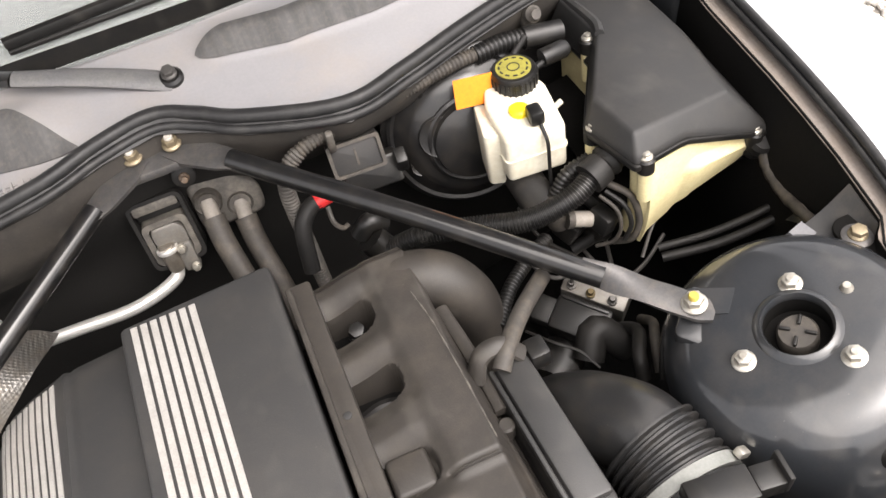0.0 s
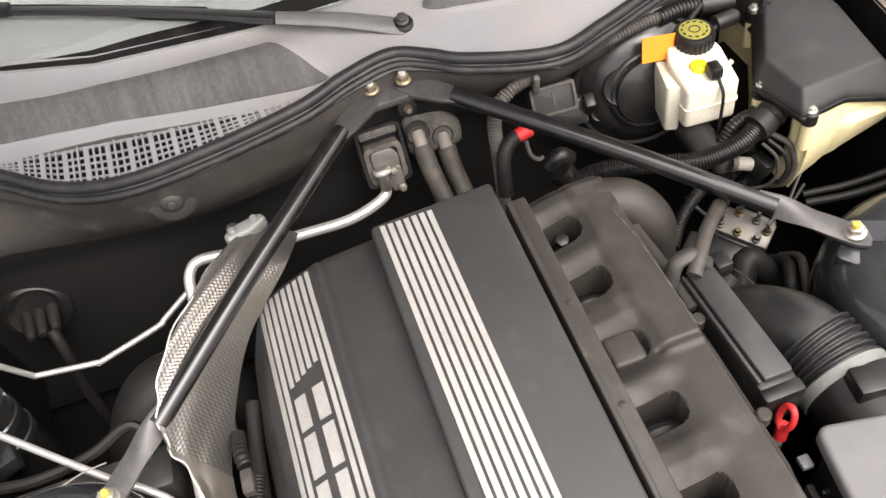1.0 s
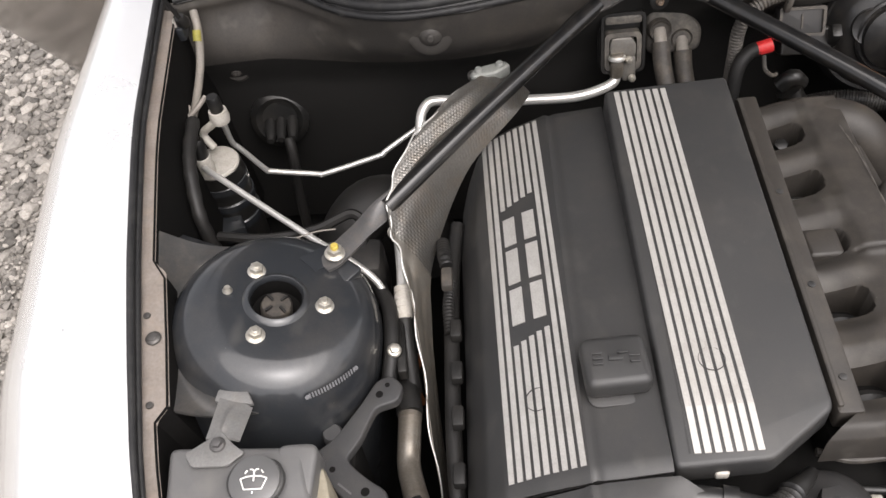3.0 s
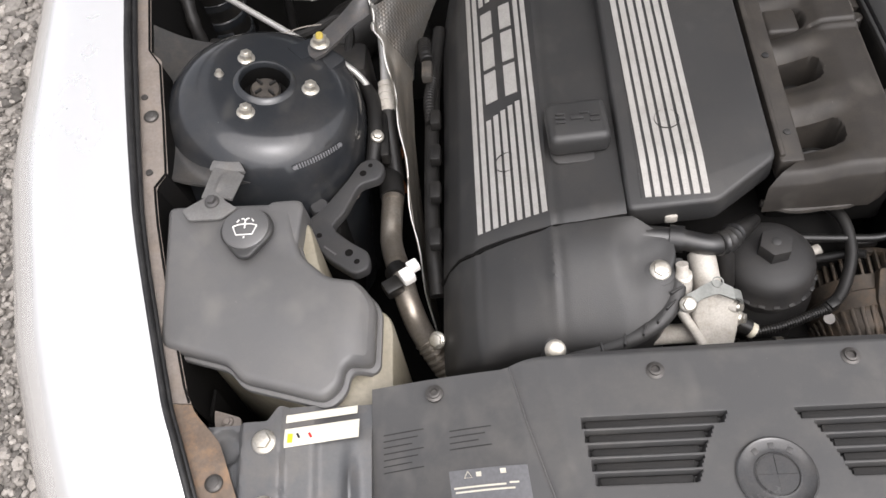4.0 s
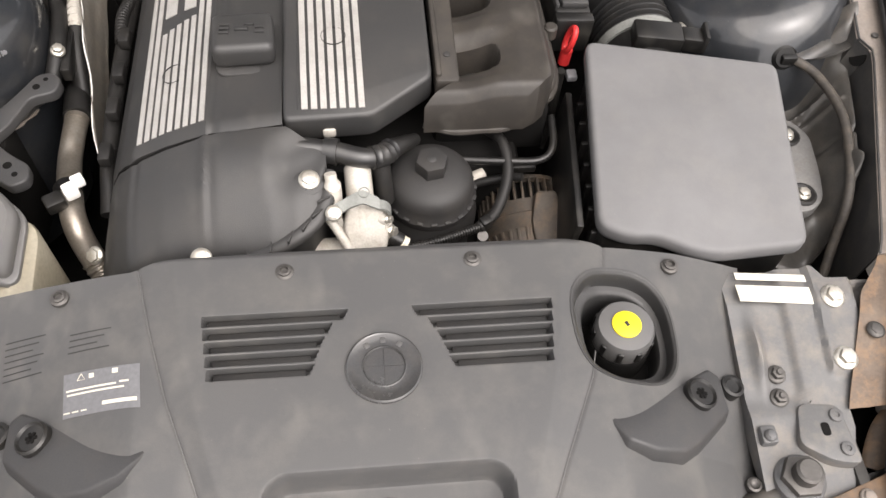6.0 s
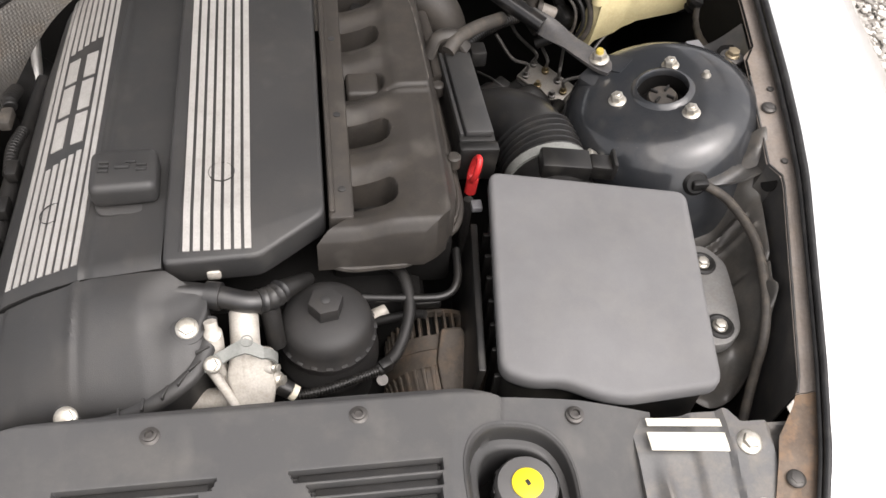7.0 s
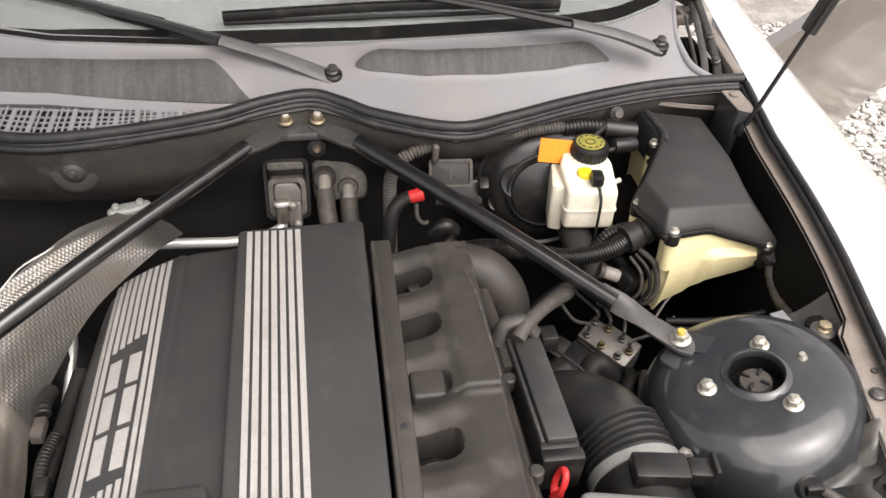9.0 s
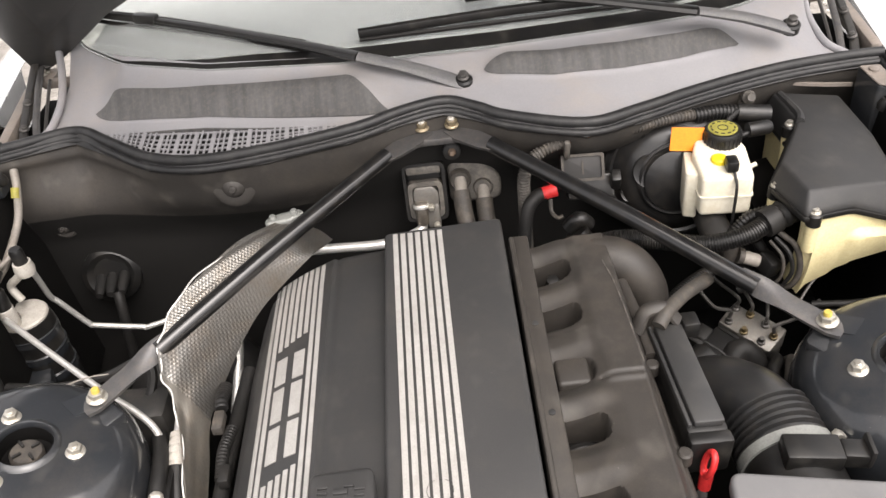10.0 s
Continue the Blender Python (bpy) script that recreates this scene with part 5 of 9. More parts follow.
def air_box():
    a = thing("air_filter_box", "large air filter box with a plain grey plastic lid", "air filter box", (0.35, 0.25, 0.55))
    back, front = 0.806, 0.772
    def tilt(x, y, z):
        return Vector((x, y, z + front + (back - front) * (y - 0.13) / 0.24 - 0.02 * (x - 0.25)))
    out = rounded([(0.232, 0.156), (0.262, 0.142), (0.290, 0.142), (0.325, 0.125), (0.352, 0.119), (0.449, 0.126), (0.474, 0.352), (0.255, 0.388)], 0.014, 5)
    part("lid", warp(prism(out, -0.022, 0.0, 0.006, 3), tilt), LIDGREY, a, "plain grey lid")
    low = rounded([(0.236, 0.155), (0.29, 0.145), (0.44, 0.130), (0.462, 0.345), (0.260, 0.376)], 0.012, 4)
    part("base", warp(prism(low, -0.20, -0.019, 0.004, 2), tilt), BLACKPL, a)
    for k in range(7):
        y = 0.165 + 0.03 * k
        part("base_rib", box((0.236 + 0.10 * (y - 0.15), y, 0.69), (0.014, 0.005, 0.12), 0.001), BLACKPL, a)
    part("side_guard", box((0.222, 0.26, 0.70), (0.008, 0.19, 0.12), 0.002, (0, 6, -6)), BLACKPL, a)
    part("lid_clip", box((0.243, 0.372, 0.768), (0.012, 0.014, 0.008), 0.002), LABELG, a, "small grey clip")


air_box()


def oil_filter():
    f = thing("oil_filter_housing", "black round oil filter housing with a hexagonal cap", "oil filter", (0.071, 0.258, 0.58))
    m = Matrix.Translation((0.071, 0.256, 0))
    part("housing", lathe([(0.046, 0.56), (0.049, 0.660), (0.054, 0.672), (0.054, 0.684), (0.051, 0.688), (0.0495, 0.707)], 44, m), OILCAP, f)
    part("cap", lathe([(0.0500, 0.704), (0.0515, 0.708), (0.0515, 0.714), (0.0490, 0.717), (0.0480, 0.729), (0.0462, 0.737), (0.0420, 0.7430), (0.032, 0.7480), (0.016, 0.7515), (0.001, 0.752)], 44, m), OILCAP, f, "satin black screw cap")
    part("hex", prism(circle(0, 0, 0.0180, 6, 0.2), 0.7485, 0.7680, 0.0015, 2, None, m), OILCAP, f)
    part("hex_mark", lathe([(0.005, 0.7675), (0.005, 0.7685), (0.004, 0.7690)], 16, m), COVER, f)
    for k in range(20):
        a = 2 * math.pi * k / 20
        part("grip_rib", box((0.071 + 0.0490 * math.cos(a), 0.256 + 0.0490 * math.sin(a), 0.7155), (0.0065, 0.007, 0.003), 0.0008, (0, 0, math.degrees(a))), OILCAP, f)
    part("side_port", tube([(0.115, 0.275, 0.70), (0.135, 0.285, 0.705)], 0.008, 10, 1), CAST, f, "pale metal lug")


oil_filter()


def vanos():
    v = thing("front_casting", "pale cast aluminium valve timing housing with bolts", "engine casting", (-0.01, 0.2, 0.58))
    part("neck", tube([(-0.009, 0.244, 0.772), (-0.008, 0.225, 0.768), (-0.007, 0.205, 0.760), (-0.006, 0.190, 0.745)], 0.0142, 24, 4), CAST, v, "pale metal neck")
    # main body: a sloping slab that widens downwards to its bolted ears
    slope = pose(-0.002, 0.178, 0.752, 48, 0, 0)
    part("body", prism(rounded([(-0.013, -0.042), (0.015, -0.042), (0.022, -0.010), (0.020, 0.022), (-0.018, 0.028), (-0.024, 0.004)], 0.006), -0.040, 0.0, 0.0045, 3, None, slope), CAST, v)
    part("body_foot", prism(rounded([(-0.008, -0.052), (0.010, -0.052), (0.012, -0.034), (-0.010, -0.034)], 0.005), -0.050, -0.006, 0.003, 2, None, slope), CAST, v)
    # slanting web from the cover's boss down to the foot
    part("web", prism(rounded([(-0.050, 0.026), (-0.034, 0.032), (-0.006, -0.030), (-0.010, -0.044)], 0.005), -0.026, -0.010, 0.002, 2, None, slope), CAST, v, "flat slanting web")
    part("web_rim", tube([(-0.050, 0.200, 0.768), (-0.036, 0.184, 0.758), (-0.022, 0.166, 0.742), (-0.009, 0.150, 0.724)], 0.0048, 10, 5), CAST, v)
    part("bar", tube([(-0.105, 0.180, 0.712), (-0.06, 0.180, 0.720), (-0.012, 0.178, 0.724)], 0.0110, 14, 4, None, 0.8), CAST, v)
    part("foot", tube([(-0.072, 0.170, 0.712), (-0.072, 0.168, 0.66)], 0.010, 14, 1), CAST, v)
    part("post", tube([(-0.036, 0.216, 0.800), (-0.034, 0.207, 0.784), (-0.034, 0.198, 0.766)], lambda t, i: 0.0062 if t < 0.3 else 0.0088, 16, 5), CAST, v, "stepped pale stub")
    part("post_cap", lathe([(0.0078, -0.004), (0.0078, 0.003), (0.005, 0.0045)], 16, aim((-0.034, 0.208, 0.790), (0.0, -0.3, 1))), ZINC, v)
    for x, y, z, r in ((0.014, 0.189, 0.757, 0.0066), (0.018, 0.184, 0.742, 0.0088)):
        way = Vector((0.85, -0.40, 0.34))
        part("boss", lathe([(r, -0.016), (r, 0.004), (r * 0.85, 0.006)], 18, aim((x, y, z), way)), CAST, v)
        bolt("casting_bolt", aim(Vector((x, y, z)) + way * 0.005, way), ZINC, v, r * 0.6, 0.004, r * 0.8)
    part("sensor_tip", tube([(0.022, 0.181, 0.736), (0.033, 0.176, 0.731)], 0.0090, 14, 1), BLACKPL, v)
    part("sensor_band", tube([(0.033, 0.176, 0.731), (0.038, 0.174, 0.728)], 0.0082, 14, 1), MILK, v)
    part("hose_collar", tube([(0.016, 0.250, 0.772), (0.018, 0.240, 0.752), (0.020, 0.232, 0.730)], 0.010, 14, 4), RUBBER, v, "black hose beside the neck")
    # bent lifting bracket: bolted foot, arched plate with a hole and a turned-down tongue
    br = thing("lifting_bracket", "bent zinc plated lifting bracket on the engine front", "bracket", (0.0, 0.19, 0.77))
    def plate(u, v):
        x = -0.042 + 0.054 * u
        mid = lerp([(-0.042, 0.180), (-0.032, 0.183), (-0.020, 0.190), (-0.004, 0.194), (0.012, 0.188)], x)
        half = lerp([(-0.042, 0.005), (-0.034, 0.0075), (-0.022, 0.0060), (-0.004, 0.0072), (0.012, 0.0058)], x)
        y = mid + half * (2 * v - 1)
        return Vector((x, y, 0.783 + 0.006 * math.exp(-((x + 0.006) / 0.014) ** 2) - 0.004 * smooth(-0.028, -0.042, x) + 0.25 * (y - mid)))
    part("plate", surf(plate, 20, 8, None, 0.0028), BRACKETZ, br)
    def tongue(u, v):
        return Vector((0.010 + 0.014 * math.sin(u * 1.4), 0.183 + 0.011 * v + 0.003 * u, 0.783 - 0.017 * u ** 1.6))
    part("tongue", surf(tongue, 10, 6, None, 0.0028), BRACKETZ, br, "turned-down tongue")
    part("hole_rim", lathe([(0.0058, 0.0), (0.0058, 0.0012), (0.0046, 0.0012), (0.0046, 0.0)], 20, aim((-0.003, 0.198, 0.7905), (0, -0.25, 1)), None, False), BRACKETZ, br)
    bolt("bracket_bolt", aim((-0.034, 0.179, 0.783), (-0.05, -0.5, 0.85)), ZINC, br, 0.0055, 0.008, 0.0085)


vanos()


def breather():
    h = thing("breather_hose", "black plastic crankcase breather hose", "hose", (-0.03, 0.26, 0.78))
    part("pipe", tube([(-0.118, 0.256, 0.784), (-0.080, 0.256, 0.794), (-0.037, 0.252, 0.792), (-0.005, 0.244, 0.789), (0.012, 0.247, 0.785)], lambda t, i: 0.0140 - 0.003 * min(1, t * 2), 16, 6), BOOT, h)
    part("collar", tube([(-0.042, 0.253, 0.792), (-0.028, 0.250, 0.792)], 0.0140, 18, 1), BOOT, h)
    part("bend", tube([(0.006, 0.245, 0.787), (0.018, 0.251, 0.783), (0.027, 0.262, 0.779)], lambda t, i: 0.0118 if i % 3 else 0.0128, 16, 6), BOOT, h)
    part("tail", tube([(0.026, 0.261, 0.779), (0.042, 0.274, 0.773), (0.056, 0.288, 0.764)], lambda t, i: 0.0115 - 0.005 * t, 14, 4), BLACKPL, h)
    part("tab", box((-0.036, 0.286, 0.790), (0.014, 0.02, 0.012), 0.003), CAST, h, "pale metal tab")


breather()


def alternator():
    a = thing("alternator", "dirty brown-grey finned alternator deep in the bay", "alternator", (0.19, 0.23, 0.5))
    m = aim((0.190, 0.295, 0.638), (0.0, -1, -0.12))
    # near-black core gives the gaps between fins their shade
    part("core", lathe([(0.040, -0.01), (0.047, 0.0), (0.047, 0.030), (0.049, 0.034), (0.049, 0.072), (0.044, 0.078), (0.034, 0.105), (0.010, 0.108)], 36, m), DARK, a, "dark core for the shade between the fins")
    part("band", lathe([(0.052, 0.030), (0.0585, 0.033), (0.0585, 0.050), (0.0605, 0.052), (0.0605, 0.071), (0.0570, 0.075), (0.0560, 0.092), (0.050, 0.100)], 44, m, None, False), ALT, a, "cast front shell")
    part("rear_ring", lathe([(0.052, -0.002), (0.0555, 0.0), (0.0555, 0.005), (0.05, 0.007)], 44, m, None, False), ALT, a)
    part("front_ring", lathe([(0.046, 0.098), (0.050, 0.100), (0.048, 0.108), (0.030, 0.112), (0.010, 0.113)], 44, m), ALT, a)
    rear = part("rear_fin", box((0, 0, 0), (0.008, 0.0032, 0.030), 0.0008), ALT, a)
    rear.matrix_basis = m @ pose(0.0525, 0, 0.018)
    front = part("front_fin", box((0, 0, 0), (0.010, 0.0046, 0.034), 0.001), ALT, a)
    front.matrix_basis = m @ pose(0.0525, 0, 0.086, 0, -14, 0)
    for k in range(1, 36):
        turn = pose(0, 0, 0, 0, 0, 10 * k)
        again(rear, m @ turn @ pose(0.0525, 0, 0.018))
        again(front, m @ turn @ pose(0.0525, 0, 0.086, 0, -14, 0))
    for k in range(7):
        slot = part("shell_slot", box((0, 0, 0), (0.006, 0.0050, 0.016), 0.001), DARK, a)
        slot.matrix_basis = m @ pose(0, 0, 0, 0, 0, -90 - 60 + 20 * k) @ pose(0.0562, 0, 0.084)
    part("boss", prism(rounded([(-0.017, -0.040), (0.015, -0.044), (0.021, -0.012), (0.012, 0.030), (-0.012, 0.030), (-0.020, -0.006)], 0.005), 0.048, 0.066, 0.004, 2, None, aim((0.204, 0.248, 0.634), (0, -0.35, 1))), ALT, a, "stepped cast boss")
    bolt("case_bolt", aim((0.232, 0.232, 0.675), (0.6, 0, 0.8)), DARKBOLT, a, 0.005, 0.004, 0.008)
    part("terminal", box((0.180, 0.285, 0.712), (0.030, 0.012, 0.010), 0.002), BLACKPL, a)


alternator()


def front_hoses():
    h = thing("radiator_hose", "thick black radiator hose with a plated clamp", "hose", (0.12, 0.19, 0.6))
    part("hose", tube([(0.01, 0.185, 0.640), (0.08, 0.182, 0.648), (0.17, 0.178, 0.648), (0.26, 0.17, 0.640)], 0.021, 18, 6), RUBBER, h)
    part("clamp", tube([(0.078, 0.182, 0.648), (0.086, 0.182, 0.648)], 0.0225, 22, 1), ZINC, h, "plated hose clamp")
    part("collar", conduit([(0.028, 0.184, 0.642), (0.062, 0.183, 0.647)], 0.0235, 0.012), RUBBER, h)
    w = thing("sensor_cable", "black corrugated sensor cable in front of the oil filter", "cable", (0.08, 0.2, 0.69))
    part("loom", conduit([(0.034, 0.178, 0.716), (0.070, 0.184, 0.716), (0.122, 0.203, 0.713)], 0.0055, 0.003), BLACKPL, w)
    part("tail", tube([(0.120, 0.202, 0.713), (0.142, 0.222, 0.716), (0.158, 0.262, 0.730), (0.155, 0.300, 0.740), (0.14, 0.33, 0.73)], 0.0065, 10, 6), RUBBER, w)
    part("clip", box((0.128, 0.207, 0.714), (0.014, 0.012, 0.016), 0.003, (0, 0, 30)), BLACKPL, w)
    part("eyelet", lathe([(0.006, 0), (0.006, 0.003), (0.003, 0.003)], 16, aim((0.124, 0.196, 0.704), (0, -0.4, 1))), DARKBOLT, w, "dull eyelet")
    p = thing("vacuum_pipe", "thin black pipes under the intake manifold", "pipe", (0.16, 0.3, 0.7))
    part("pipe", tube([(0.09, 0.282, 0.735), (0.15, 0.276, 0.735), (0.195, 0.275, 0.735), (0.212, 0.29, 0.74), (0.216, 0.33, 0.745)], 0.0046, 10, 5), BLACKPL, p)
    part("pipe", tube([(0.12, 0.272, 0.70), (0.160, 0.268, 0.715), (0.175, 0.262, 0.722)], 0.005, 10, 5), RUBBER, p)


front_hoses()


def engine_block():
    e = thing("engine_block", "dark engine block below the covers", "engine", (0, 0.5, 0.35))
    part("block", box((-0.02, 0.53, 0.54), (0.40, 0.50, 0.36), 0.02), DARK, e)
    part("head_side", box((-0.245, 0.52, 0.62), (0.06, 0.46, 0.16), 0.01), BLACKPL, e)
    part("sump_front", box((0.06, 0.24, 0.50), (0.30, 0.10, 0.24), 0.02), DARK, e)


engine_block()


# ---- strut towers ----
def tower(side):
    t = thing("strut_tower", "black painted strut tower dome with three plated nuts", "strut tower", (side * 0.49, 0.51, 0.45), "strut towers")
    m = Matrix.Translation((side * 0.492, 0.512, 0.809)) @ pose(0, 0, 0, 0, -13 * side, 0)
    n = m.to_3x3() @ Vector((0, 0, 1))
    prof = [(0.0295, -0.004), (0.0295, 0.002), (0.0315, 0.005), (0.0350, 0.0040), (0.0385, 0.0), (0.060, -0.0005), (0.078, -0.0018), (0.090, -0.0045), (0.101, -0.0100), (0.110, -0.0180), (0.1175, -0.0300), (0.1230, -0.0450), (0.1275, -0.0650), (0.132, -0.095), (0.138, -0.14), (0.150, -0.22), (0.165, -0.34)]
    dome = lathe(prof, 64, m, None, False)
    dome = warp(dome, lambda x, y, z: Vector((x, 0.512 + (y - 0.512) * (1.0 + 0.10 * smooth(0.80, 0.70, z)), z)))
    part("dome", dome, BAYPAINT, t)
    # well wall and floor darker than the dome, as painted shade
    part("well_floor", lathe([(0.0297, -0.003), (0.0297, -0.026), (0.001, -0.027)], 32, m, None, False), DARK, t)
    part("strut_cap", lathe([(0.0185, -0.028), (0.0185, -0.013), (0.0165, -0.010), (0.001, -0.009)], 32, m), DUSTHOSE, t, "round rubber cap in the well")
    for k in range(4):
        part("cap_rib", box((0, 0, 0), (0.003, 0.010, 0.005), 0.001), RUBBER, t).matrix_basis = m @ pose(0, 0, -0.0085, 0, 0, 45 + 90 * k) @ pose(0, 0.0112, 0, 0, 0, 0)
    nuts = ((-0.509, 0.461), (-0.519, 0.551), (-0.438, 0.507)) if side < 0 else ((0.512, 0.463), (0.513, 0.551), (0.437, 0.509))
    for x, y in nuts:
        dz = (abs(x) - 0.492) * 0.231
        b = bolt("nut", aim((x, y, 0.809 + dz - 0.002), n), ZINC, t, 0.0072, 0.008, 0.0110, 0.004, "plated flange nut")
    # small locating pin and hole
    px, py = side * 0.548, 0.520
    part("locating_pin", lathe([(0.006, -0.003), (0.006, 0.004), (0.004, 0.007), (0.0035, 0.010), (0.001, 0.010)], 16, aim((px, py, 0.8175), n)), ZINC, t)
    part("hole", lathe([(0.0032, 0), (0.0032, 0.0006), (0.001, 0.0006)], 14, aim((side * 0.578, 0.527, 0.8205), n)), DARK, t)
    # raised seat for the brace
    part("brace_seat", prism(rounded([(-0.03, -0.022), (0.028, -0.02), (0.03, 0.022), (-0.028, 0.02)], 0.008), -0.03, 0.0, 0.004, 2, None, Matrix.Translation((side * 0.434, 0.568, 0.7925)) @ pose(0, 0, 0, 0, -8 * side, 40 * side)), BAYPAINT, t)
    # outer gusset to the flange
    part("gusset", surf(lambda u, v: Vector((side * (0.60 + 0.025 * u + 0.02 * v), 0.44 + 0.14 * v, 0.80 - 0.05 * (1 - u) * 1.0 - 0.01 * v)), 6, 6, 0.5), BAYPAINT, t)
    part("gusset", surf(lambda u, v: Vector((side * (0.612 + 0.042 * u), 0.612 + 0.060 * v - 0.01 * u, 0.772 + 0.045 * u - 0.045 * v)), 6, 6, None, 0.003), BAYPAINT, t, "sloping gusset sheet")
    # skirt that joins the dome to the wing flange
    def skirt(u, v):
        y = 0.385 + 0.235 * v
        xi = 0.492 + math.sqrt(max(0.0, 0.128 ** 2 - (y - 0.512) ** 2)) * 0.93
        zi = 0.768 + 0.231 * (xi - 0.492)
        xo, zo = edge_x(y, side) - 0.036, edge_z(y) - 0.027
        sag = 0.012 * math.sin(u * math.pi)
        return Vector((side * (xi + (xo - xi) * u), y, zi + (zo - zi) * u - sag))
    part("skirt", surf(skirt, 14, 24, None, 0.003), BAYWORN, t, "scratched black skirt towards the wing")
    # folded seam where the dome sheet meets the wing's sheet
    seam = [(0.590, 0.600, 0.786), (0.606, 0.575, 0.788), (0.616, 0.536, 0.786), (0.613, 0.492, 0.772), (0.603, 0.455, 0.755), (0.588, 0.428, 0.738), (0.572, 0.405, 0.722), (0.560, 0.385, 0.700)]
    part("seam_fold", tube([(side * x, y, z) for x, y, z in seam], lambda s, i: 0.0042 + 0.0012 * math.sin(i * 1.7), 8, 6, None, 0.6), BAYWORN, t, "worn folded sheet seam")
    part("seam_fold", tube([(side * (x + 0.011), y - 0.008, z - 0.006) for x, y, z in seam[2:]], lambda s, i: 0.0030 + 0.0010 * math.sin(i * 2.3 + 1), 8, 6, None, 0.6), BAYWORN, t, "worn folded sheet seam")
    # folded ledge round the front of the dome's foot, with old brown sealant
    arc = [m @ Vector((0.139 * math.cos(a), 0.150 * math.sin(a), -0.118 - 0.012 * math.sin(3 * a))) for a in [radians(200 + 11 * k) for k in range(14)]]
    part("foot_ledge", tube(arc, lambda s, i: 0.0048 + 0.0010 * math.sin(i * 1.3), 8, 4), BAYWORN, t, "dusty folded ledge round the foot of the dome")
    part("sealant", tube([p + Vector((0, -0.004, -0.006)) for p in arc[1:-1]], lambda s, i: 0.0022 + 0.0012 * math.sin(i * 2.1), 6, 4), RAILDIRT, t, "brown sealant bead")
    # pressed pad under the brace's end, with a long hole
    part("brace_pad", surf(lambda u, v: Vector((side * (0.452 - 0.036 * u + 0.020 * v), 0.556 + 0.022 * u + 0.020 * v, 0.8005 - 0.005 * u + 0.004 * v)), 6, 6, None, 0.004), BAYPAINT, t, "raised pad under the brace")
    return t


tl = tower(-1)
tr = tower(1)
# stamped number on the passenger side tower, as plain bars
def stamp(a):
    """The pose of a mark at share a of the way round the front of the dome: z outwards, x along the row."""
    p = Vector((lerp([(0, -0.4515), (0.35, -0.4320), (0.7, -0.4139), (1, -0.4005)], a), lerp([(0, 0.3977), (0.35, 0.4090), (0.7, 0.4237), (1, 0.4390)], a), lerp([(0, 0.7762), (0.35, 0.7730), (0.7, 0.7691), (1, 0.7650)], a)))
    n = Vector((0.42 + 0.34 * a, -0.77 + 0.26 * a, 0.485 - 0.11 * a)).normalized()
    x = Vector((0.051, 0.042, -0.011)).normalized()
    x = (x - n * x.dot(n)).normalized()
    return Matrix.Translation(p - n * 0.0034) @ Matrix((x, n.cross(x), n)).transposed().to_4x4()


for k in range(17):
    part("number_bar", box((0, 0, 0), (0.0019, 0.0062, 0.0010), 0.0002), LABELG, tl, "pale stamped bar").matrix_basis = stamp(0.05 + 0.9 * k / 16)
for a in (-0.03, 1.03):
    part("number_dot", lathe([(0.0026, -0.001), (0.0026, 0.0008), (0.001, 0.0010)], 12), LABELG, tl, "pale stamped dot").matrix_basis = stamp(a)


